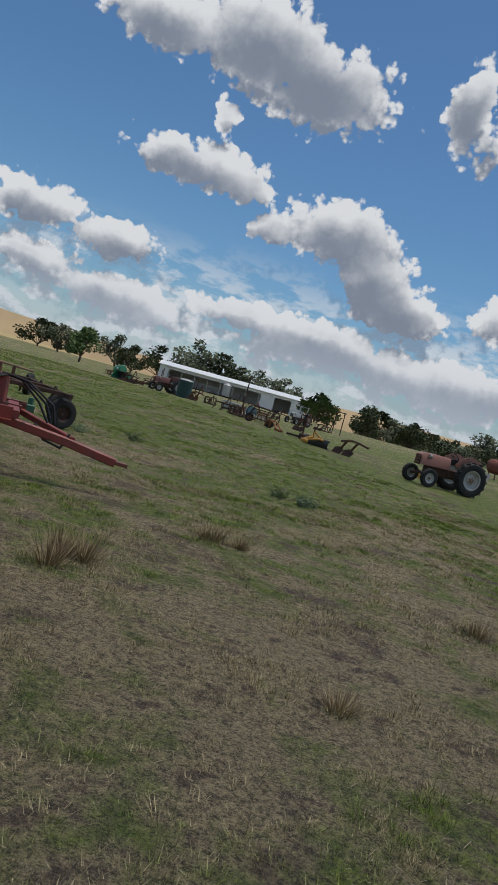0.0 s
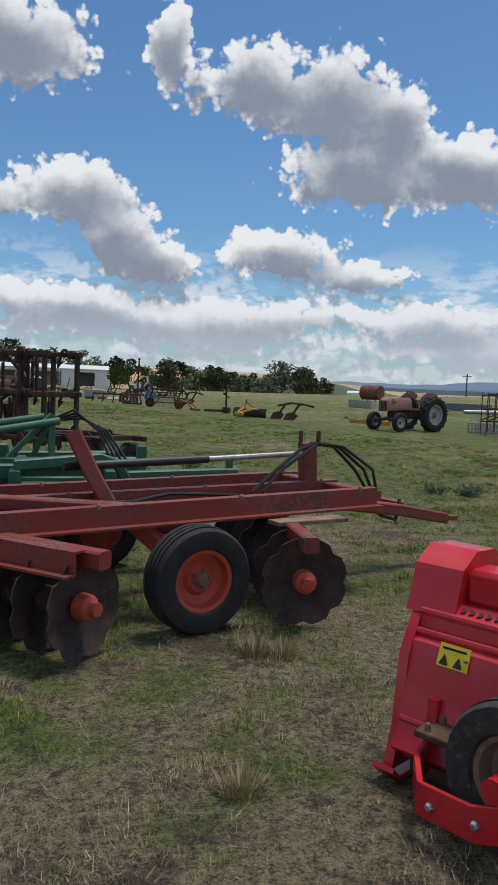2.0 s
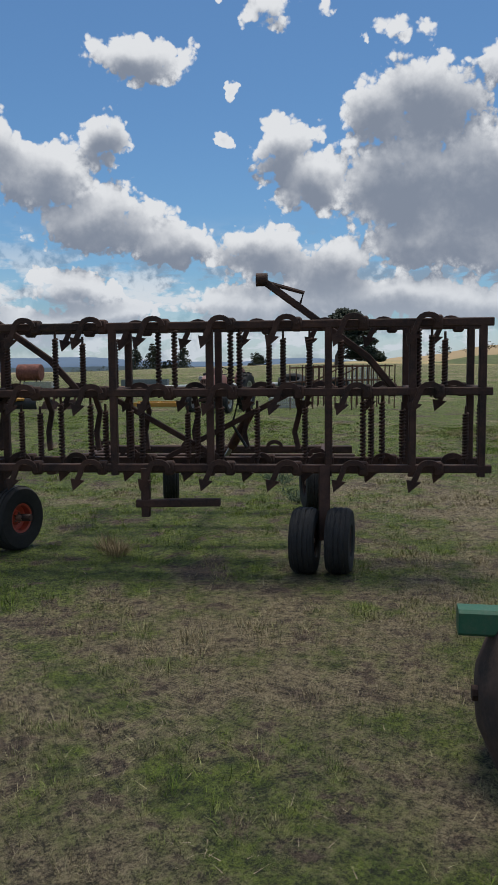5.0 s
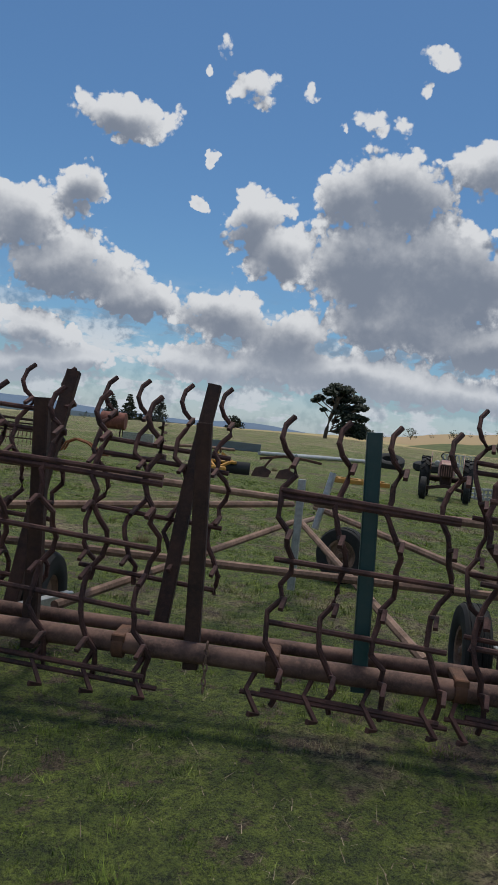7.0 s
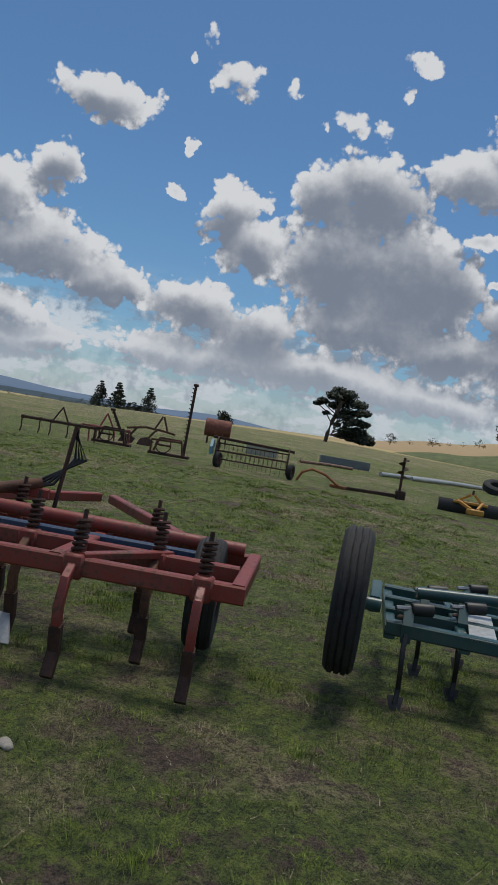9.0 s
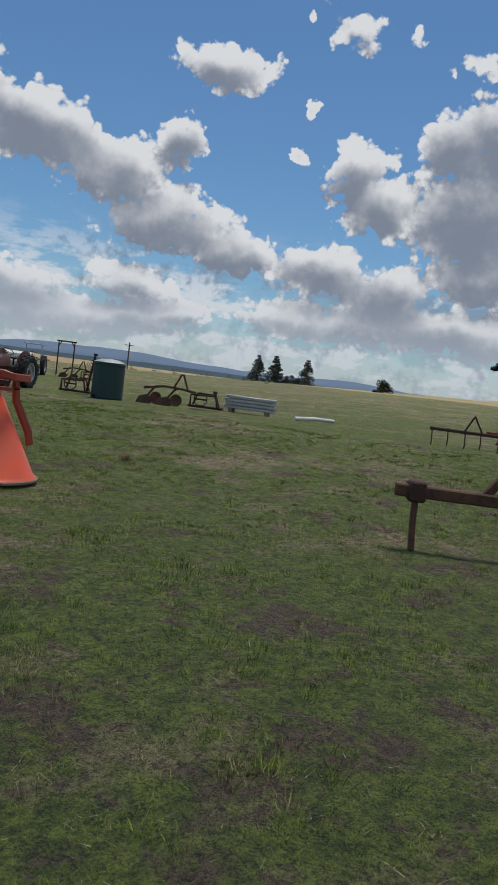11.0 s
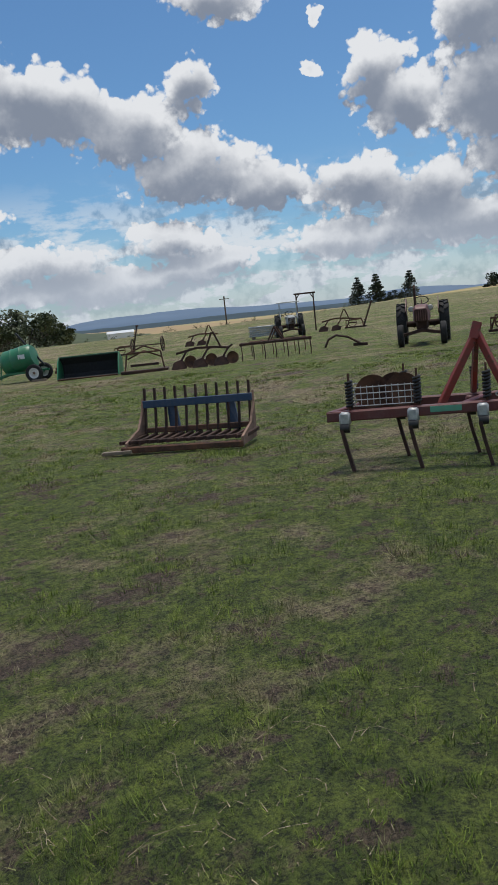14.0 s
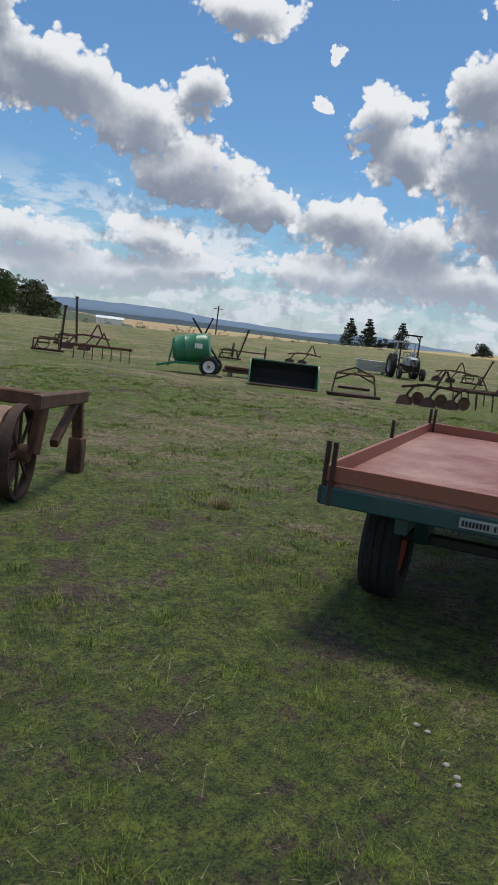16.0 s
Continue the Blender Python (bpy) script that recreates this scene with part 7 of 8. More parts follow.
def skid_frame(x, y, facing):
    t = thing("skid_frame", "rusted pyramid frame on a flat skid", "farm implement", x, y, facing)
    part("skid", one(bar, [(-0.5, 0, 0.03), (0.5, 0, 0.03)], 0.25, 0.06), RUST_DARK, t)
    for s in (-1, 1):
        part("post", one(bar, [(0.42 * s, 0, 0.05), (0.36 * s, 0.1, 0.42)], 0.03, 0.035, (0, 1, 0)), RUST, t)
        part("stay", one(bar, [(0.36 * s, 0.1, 0.42), (0.0, 0.2, 0.55)], 0.028, 0.03), RUST, t)
        part("stay", one(bar, [(0.36 * s, 0.1, 0.30), (0.0, 0.15, 0.45)], 0.028, 0.03), RUST, t)
    part("rail", one(bar, [(-0.36, 0.1, 0.42), (0.36, 0.1, 0.42)], 0.03, 0.035), RUST, t)
    part("rail", one(bar, [(-0.3, 0.05, 0.16), (0.3, 0.05, 0.16)], 0.04, 0.05), RUST_DARK, t)


skid_frame(-1.45, 33.0, 45)


def loader_bucket():
    t = thing("loader_bucket", "dark green loader bucket with a worn inside", "bucket", -1.95, 34.35, 46)
    w = 0.66
    prof = [(-0.22, 0.02), (0.25, 0.0), (0.34, 0.1), (0.3, 0.34), (0.12, 0.48), (0.09, 0.46), (0.26, 0.32), (0.3, 0.11), (0.24, 0.03), (-0.22, 0.035)]
    part("shell", one(rings, [[Vector((s * w, a, b)) for a, b in prof] for s in (-1, 1)]), DARKIN, t, "dark worn bucket shell")
    for s in (-1, 1):
        part("side_plate", one(plate, [(s * w, -0.24, 0.02), (s * w, 0.27, 0.0), (s * w, 0.35, 0.1), (s * w, 0.31, 0.35), (s * w, 0.1, 0.49), (s * w, -0.02, 0.40)], (0.025 * s, 0, 0)), CART_GREEN, t, "bright green side plate")
    part("top_edge", one(bar, [(-w, 0.1, 0.485), (w, 0.1, 0.485)], 0.06, 0.03), GREEN, t)
    part("lip", one(bar, [(-w, -0.24, 0.02), (w, -0.24, 0.02)], 0.07, 0.025), RUST, t)


loader_bucket()


def spray_cart():
    t = thing("spray_cart", "bright green tank cart with two folded boom poles", "cart", -2.4, 36.5, 50)
    part("barrel", one(lathe, [(0.02, -0.40), (0.24, -0.38), (0.29, -0.32), (0.30, -0.3), (0.295, -0.28), (0.295, -0.12), (0.305, -0.1), (0.295, -0.08), (0.295, 0.12), (0.305, 0.14), (0.295, 0.16), (0.295, 0.30), (0.24, 0.38), (0.02, 0.40)], Matrix.Translation((-0.05, 0, 0.52)) @ Matrix.Rotation(radians(-12), 4, "Y"), 30), CART_GREEN, t, "bright green ribbed barrel")
    part("barrel_label", one(box, (0.12, -0.296, 0.60), (0.16, 0.006, 0.10)), STICKER_W, t)
    wheel(t, (0.38, -0.30, 0.2), (0, -1, 0), 0.2, 0.1, WHITE, rim=0.6)
    wheel(t, (0.38, 0.34, 0.2), (0, 1, 0), 0.2, 0.1, WHITE, rim=0.6)
    part("axle", one(rod, [(0.38, -0.3, 0.2), (0.38, 0.34, 0.2)], 0.025), CART_GREEN, t)
    for y in (-0.25, 0.25):
        part("frame_rail", one(bar, [(-0.75, 0.0, 0.1), (-0.3, y, 0.22), (0.55, y, 0.24)], 0.04, 0.05), CART_GREEN, t)
    part("front_post", one(bar, [(-0.5, -0.15, 0.1), (-0.42, -0.15, 0.7)], 0.03, 0.03, (0, 1, 0)), CART_GREEN, t)
    part("boom_pole", one(bar, [(0.5, 0.1, 0.35), (-0.12, 0.15, 1.15)], 0.04, 0.04), BLACK, t)
    part("boom_pole", one(bar, [(0.2, 0.2, 0.35), (0.12, 0.2, 0.75), (0.3, 0.2, 1.2)], 0.04, 0.04), BLACK, t)
    part("chock", one(box, (0.5, -0.36, 0.03), (0.35, 0.08, 0.05)), WOOD, t)


spray_cart()
tine_bar(-3.2, 38.6, 40, 1.3, 0.3, 7, RUST, "rusted tine harrow with a small mast")
sickle_mower(-3.6, 40.2, 40, 0.05, 1.1, "rusted hay mower with an upright bar")
sickle_mower(10.3, 36.7, 58, 0.3, 0.85, "rusted mower with a leaning lever")
mouldboard_plough(10.0, 37.5, 60, 2, RUST, False, "rusted plough beside the grey tractor")
mouldboard_plough(7.5, 41.9, 50, 2, RUST, False, "low rusted plough on the far grass")
sickle_mower(4.4, 42.2, 45, 0.25, 1.0, "rusted mower with a leaning cutter bar far off")
mouldboard_plough(-1.5, 42.0, 40, 2, MAROON, False, "dark red plough on the far grass")
sickle_mower(-0.9, 43.5, 40, -0.1, 1.4, "rusted mower with a tall pole")


def wheel_axle(x, y, facing):
    t = thing("iron_wheel_axle", "pair of rusted spoked wheels on an axle", "wheels", x, y, facing)
    for s in (-1, 1):
        c = Vector((0.55 * s, 0, 0.27))
        w = part("wheel_rim", one(lathe, [(0.24, -0.02), (0.27, -0.02), (0.27, 0.02), (0.24, 0.02)], Matrix.Translation(c), 28, closed=True), RUST_DARK, t)
        for k in range(6):
            a = k * math.pi / 3
            part("spoke", one(rod, [c, c + Vector((0, 0.25 * math.cos(a), 0.25 * math.sin(a)))], 0.011, 5), RUST_DARK, w)
    part("axle", one(rod, [(-0.6, 0, 0.27), (0.6, 0, 0.27)], 0.02), RUST_DARK, t)


wheel_axle(5.75, 42.6, 50)


# ---------------------------------------------------------------- sheds, poles
def long_shed():
    x, y, v = 7.4, 93.0, -2.0
    t = thing("farm_shed", "long white steel farm shed with open dark bays", "shed", x, y, v, dz=0.15)
    L, D, h = 10.2, 5.0, 2.0
    half = L
    part("back_wall", one(box, (-L * 0.42, D, h / 2), (L * 1.95, 0.1, h)), SHEET, t)
    part("floor_slab", one(box, (-L * 0.42, D / 2, -0.05), (L * 1.95, D, 0.1)), DARKIN, t)
    x0, x1 = -14.2, 5.6
    for a in (x0, x1):
        part("end_wall", one(plate, [(a, 0, -0.3), (a, D, -0.3), (a, D, h), (a, D / 2, h + 0.45), (a, 0, h)], (0.1, 0, 0)), SHEET, t)
    part("roof", one(plate, [(x0 - 0.2, -0.35, h - 0.02), (x1 + 0.3, -0.35, h - 0.02), (x1 + 0.3, D / 2, h + 0.5), (x0 - 0.2, D / 2, h + 0.5)], (0, 0, 0.06)), SHEET, t, "pale corrugated steel roof")
    part("roof", one(plate, [(x0 - 0.2, D / 2, h + 0.5), (x1 + 0.3, D / 2, h + 0.5), (x1 + 0.3, D + 0.2, h - 0.02), (x0 - 0.2, D + 0.2, h - 0.02)], (0, 0, 0.06)), SHEET, t)
    part("fascia", one(box, ((x0 + x1) / 2, -0.02, h - 0.18), (x1 - x0, 0.1, 0.4)), SHEET, t)
    part("front_panel", one(box, (4.7, -0.02, h / 2 - 0.2), (1.9, 0.09, h + 0.1)), SHEET, t)
    part("front_panel", one(box, (0.55, -0.02, h / 2 - 0.2), (1.9, 0.09, h + 0.1)), SHEET, t)
    part("front_panel", one(box, (-13.6, -0.02, h / 2 - 0.2), (1.2, 0.09, h + 0.1)), SHEET, t)
    for k in range(8):
        xx = -12.9 + 1.75 * k
        part("bay_post", one(bar, [(xx, 0.0, -0.3), (xx, 0.0, h - 0.2)], 0.12, 0.12, (0, 1, 0)), PALE, t)
        part("bay_mesh", one(bar, [(xx, 0.03, 0.75), (xx + 1.7, 0.03, 0.75)], 0.05, 0.05), PALE, t)
    part("tank_silo", one(lathe, [(0.55, 0.0), (0.55, 1.4), (0.1, 1.7)], Matrix.Translation((-5.0, -0.9, 0.1)) @ Matrix.Rotation(-math.pi / 2, 4, "Y"), 20), PALE, t, "pale round tank")


long_shed()


def far_shed():
    t = thing("white_shed", "small white steel shed among the dry fields", "shed", 65.6, 131.4, 36, scale=0.55)
    part("wall", one(box, (0, 0, 1.0), (8, 5, 2.0)), SHEET, t)
    part("roof", one(plate, [(-4.2, -2.7, 2.0), (4.2, -2.7, 2.0), (4.2, 0, 2.7), (-4.2, 0, 2.7)], (0, 0, 0.08)), SHEET, t)
    part("roof", one(plate, [(-4.2, 0, 2.7), (4.2, 0, 2.7), (4.2, 2.7, 2.0), (-4.2, 2.7, 2.0)], (0, 0, 0.08)), SHEET, t)


far_shed()


def power_pole(x, y, h):
    t = thing("power_pole", "distant wooden power pole with a crossarm", "pole", x, y, 40, "power poles")
    part("pole", one(rod, [(0, 0, -0.5), (0, 0, h)], 0.13, 8), BARK, t)
    part("crossarm", one(bar, [(-0.9, 0, h - 0.5), (0.9, 0, h - 0.5)], 0.12, 0.12), BARK, t)


power_pole(87, 128, 5.2)


def gantry(x, y, w, h, label):
    t = thing("timber_gantry", label, "gantry", x, y, 44)
    for s in (-1, 1):
        part("post", one(bar, [(w * s, 0, -0.2), (w * s, 0, h)], 0.05, 0.05, (0, 1, 0)), RUST_DARK, t)
        part("knee", one(bar, [(w * s, 0, h - 0.2), (w * 0.6 * s, 0, h)], 0.035, 0.035), RUST_DARK, t)
    part("beam", one(bar, [(-w * 1.25, 0, h), (w * 1.25, 0, h)], 0.06, 0.06), RUST_DARK, t)


gantry(11.4, 39.9, 0.33, 1.45, "tall dark timber gantry frame in the field")


# ---------------------------------------------------------------- trees
def tree(kind, x, y, dz, h, seed, leaf, label, leaves=1900):
    rng = random.Random(seed)
    t = thing("tree", label, "tree", x, y, rng.uniform(0, 360), "trees round the field", dz=dz - 0.1)
    tb = bmesh.new()
    lean = rng.uniform(-0.05, 0.05) * h
    blobs = []
    if kind == "pine":
        top = Vector((0, 0, h * 0.97))
        rod(tb, [(0, 0, 0), (0, 0, h * 0.5), top], h * 0.018, 6)
        for k in range(12):
            f = 0.14 + 0.84 * k / 11
            r = h * (0.36 * (1 - f) + 0.05)
            for j in range(4):
                a = rng.uniform(0, 6.28)
                blobs.append((Vector((r * 0.6 * math.cos(a), r * 0.6 * math.sin(a), h * f)), r * 0.62, 0.45))
    else:
        spread = {"gum": 0.44, "oak": 0.70, "flat": 0.50, "bush": 0.7}[kind]
        base = {"gum": 0.20, "oak": 0.10, "flat": 0.16, "bush": 0.05}[kind]
        fork = Vector((lean, 0, h * base * 0.8))
        rod(tb, [(0, 0, -0.1), fork * 0.5, fork], h * 0.03, 8)
        for k in range(13 if kind != "flat" else 18):
            a = 6.28 * k / 9 + rng.uniform(-0.5, 0.5)
            r = h * spread * rng.uniform(0.25, 1.0)
            z = h * (base + (1 - base) * rng.uniform(0.12, 0.86) * (1.0 - 0.35 * (r / (h * spread)) ** 2))
            p = Vector((lean + r * math.cos(a), r * math.sin(a), z))
            mid = fork.lerp(p, 0.5) + Vector((0, 0, h * 0.03))
            bmesh_r = h * 0.010
            rod(tb, [fork, mid, p], bmesh_r, 5)
            blobs.append((p, h * rng.uniform(0.15, 0.27), 0.74))
        blobs.append((Vector((lean, 0, h * 0.86)), h * 0.16, 0.75))
    part("trunk", tb, BARK, t)
    verts, faces = [], []
    size = h * (0.024 if kind == "pine" else 0.036)
    for k in range(leaves):
        c, r, sq = blobs[rng.randrange(len(blobs))]
        d = Vector((rng.gauss(0, 1), rng.gauss(0, 1), rng.gauss(0, 1))).normalized() * r * rng.uniform(0.45, 1.08)
        d.z *= sq
        u = Vector((rng.gauss(0, 1), rng.gauss(0, 1), rng.gauss(0, 0.6))).normalized()
        w = u.orthogonal().normalized()
        s = size * rng.uniform(0.6, 1.5)
        p = c + d
        b = len(verts)
        verts += [p - u * s, p + w * s * 0.7, p + u * s, p - w * s * 0.7]
        faces.append((b, b + 1, b + 2, b + 3))
    me = bpy.data.meshes.new("crown")
    me.from_pydata(verts, [], faces)
    me.materials.append(leaf)
    crown = new("crown", me)
    crown.parent = t
    return t


GUM, OAK, PINE_L = "grey-green gum tree with an open crown", "rounded dark green farm tree", "dark conical pine tree"
for k, (kind, x, y, dz, h) in enumerate((
        ("gum", 33.1, 81.4, -0.4, 4.1), ("gum", 17.5, 75.3, -0.1, 3.4), ("oak", 20.8, 77.6, -0.1, 3.0), ("oak", 23.8, 79.0, -0.2, 2.7), ("oak", 26.9, 80.2, -0.2, 2.6),
        ("oak", 29.7, 81.5, -0.2, 2.6), ("oak", 30.0, 77.2, -0.2, 2.3), ("gum", 11.8, 71.1, 0.2, 3.2))):
    tree(kind, 3.4 + (x - 3.4) * 1.72, -9.3 + (y + 9.3) * 1.72, 0.0, h * 1.72 + 0.9, k, LEAF_GUM, GUM if kind == "gum" else OAK)
for k, (kind, x, y, h) in enumerate((("gum", -3.3, 102.5, 7.4), ("gum", 0.6, 102.7, 6.4), ("oak", 6.5, 104.6, 5.6), ("oak", 10.0, 101.5, 5.4), ("oak", 3.5, 108.7, 5.4), ("oak", -9.4, 115, 5.6), ("oak", -16.0, 112, 5.4))):
    tree(kind, x, y, 0.0, h, 20 + k, LEAF_GUM, "tall grey-green tree behind the shed", 1300)
for k, (x, y, h) in enumerate(((19.8, 79.2, 3.6), (13.4, 76.2, 3.4), (-10.8, 63.1, 3.6), (36.5, 82.0, 2.6), (39.5, 83.5, 2.3), (35.0, 79.0, 3.4))):
    if k not in (1, 2):
        x, y, h = 3.4 + (x - 3.4) * 1.72, -9.3 + (y + 9.3) * 1.72, h * 1.72 + 0.9
    tree("gum" if k % 2 == 0 else "oak", x, y, 0.0, h, 40 + k, LEAF_BRIGHT if k in (1, 2) else LEAF_GUM, "bright green young tree in the pasture" if k in (1, 2) else GUM)
for k, (x, y, h) in enumerate(((-9.1, 83.8, 3.6), (-26.6, 105.6, 4.4), (-22.0, 100.0, 4.2))):
    tree("oak", x, y, 0.0, h, 50 + k, LEAF_GUM, OAK)
tree("gum", 41.7, 157.0, 0.0, 7.0, 60, LEAF_GUM, GUM, 1400)
tree("oak", 30.5, 105.0, 0.0, 4.2, 61, LEAF_GUM, OAK)
for k, (x, y, dz, h) in enumerate(((105.6, 111.6, -0.7, 5.8), (107.8, 109.0, -1.0, 6.2), (111.5, 104.1, -1.1, 6.0))):
    tree("pine", x, y, dz, h, 70 + k, LEAF_PINE, PINE_L, 2600)
tree("oak", 110.0, 106.5, -1.1, 3.0, 75, LEAF_PINE, OAK)
tree("flat", 119.6, 91.8, -0.8, 3.6, 76, LEAF_PINE, "flat-topped dark pine on the skyline", 1400)


def spreading_pine(x, y, dz):
    """An old pine: a bare leaning trunk, heavy limbs, flat plates of needles and a low mass on one side."""
    rng = random.Random(77)
    t = thing("tree", "large dark spreading pine with a bare trunk on the skyline", "tree", x, y, 63, "trees round the field", dz=dz - 0.1)
    dome = ((0.85, 6.85, 1.15), (2.2, 6.5, 1.25), (0.1, 6.1, 1.05), (3.7, 5.4, 1.2), (1.7, 5.5, 1.4), (4.5, 4.4, 0.95), (-1.2, 5.2, 0.8), (-1.9, 4.85, 0.55), (0.5, 4.9, 0.9),
            (3.5, 4.2, 0.95), (2.1, 4.2, 1.0), (-0.5, 3.7, 0.5), (1.2, 3.5, 0.6), (2.6, 1.8, 1.15), (4.2, 1.8, 1.25), (5.4, 1.2, 1.0), (5.9, 0.7, 0.75), (3.4, 1.0, 1.1), (1.9, 1.1, 0.85), (4.6, 0.8, 1.0), (2.6, 2.7, 0.7), (3.6, 3.1, 0.95), (4.7, 2.9, 0.85), (2.3, 3.4, 0.8), (1.2, 2.4, 0.5))
    tb = bmesh.new()
    rod(tb, [(0, 0, -0.2), (0.15, 0, 1.2), (0.45, 0.1, 2.6), (0.9, 0, 3.9), (1.3, 0, 5.6)], 0.26, 8)
    verts, faces = [], []
    for bx, bz, br in dome:
        by = rng.uniform(-1.3, 1.3)
        root = Vector((0.1 + 0.2 * min(bz, 4.5), 0, min(max(0.9, bz - 1.6), 4.6)))
        tip = Vector((bx, by, bz))
        rod(tb, [root, root.lerp(tip, 0.55) + Vector((0, 0, -0.12)), tip], 0.075, 5)
        for k in range(int(430 * br)):
            d = Vector((rng.gauss(0, 1), rng.gauss(0, 1), rng.gauss(0, 1))).normalized() * br * rng.uniform(0.35, 1.05)
            d.z *= 0.55
            u = Vector((rng.gauss(0, 1), rng.gauss(0, 1), rng.gauss(0.2, 0.5))).normalized()
            w, c, q = u.orthogonal().normalized(), tip + d, rng.uniform(0.11, 0.25)
            b = len(verts)
            verts += [c - u * q, c + w * q * 0.7, c + u * q, c - w * q * 0.7]
            faces.append((b, b + 1, b + 2, b + 3))
    part("trunk", tb, BARK, t)
    me = bpy.data.meshes.new("crown")
    me.from_pydata(verts, [], faces)
    me.materials.append(LEAF_PINE)
    new("crown", me).parent = t


spreading_pine(87.4, 53.3, 0.2)


def on_rise(kind, bearing, lift, far, h, seed, leaf, label, leaves):
    x, y = -5 + far * math.sin(radians(bearing)), 8 + far * math.cos(radians(bearing))
    tree(kind, x, y, 1 + far * math.tan(radians(lift)) - height_at(x, y) - 0.15, h, seed, leaf, label, leaves)


for k, (bearing, lift, far, h) in enumerate(((76.6, 1.95, 222, 7.0), (78.3, 2.1, 224, 6.6), (79.9, 2.3, 224, 6.4), (81.4, 2.45, 226, 6.8), (68.4, 0.75, 220, 3.4), (71.4, 1.1, 222, 2.6), (74.6, 1.55, 222, 2.4), (77.4, 1.95, 215, 3.2), (79.2, 2.2, 216, 2.6), (83.0, 2.6, 224, 4.0))):
    on_rise("flat" if k < 4 else "oak", bearing, lift, far, h, 130 + k, LEAF_GUM, "tall gum with a flat open crown on the rise" if k < 4 else "small grey-green tree on the dry rise", 700 if k < 4 else 350)
for k in range(16):
    on_rise("bush", 66.5 + 1.05 * k + 0.4 * math.sin(k * 5.1), 0.62 + 0.118 * k, 221 + 4 * math.sin(k * 2.3), 1.0 + 0.45 * ((k * 5) % 4) / 3, 150 + k, LEAF_GUM, "low grey-green shrub on the dry rise", 150)
for k in range(26):
    a = radians(27 + 1.25 * k)
    d = 105 + 22 * math.sin(k * 2.7)
    tree("bush", -13 + d * math.sin(a), 24 + d * math.cos(a), -0.4, 0.9 + 0.5 * ((k * 7) % 5) / 4, 100 + k, LEAF_GUM, "low grey-green shrub by the field edge", 220)


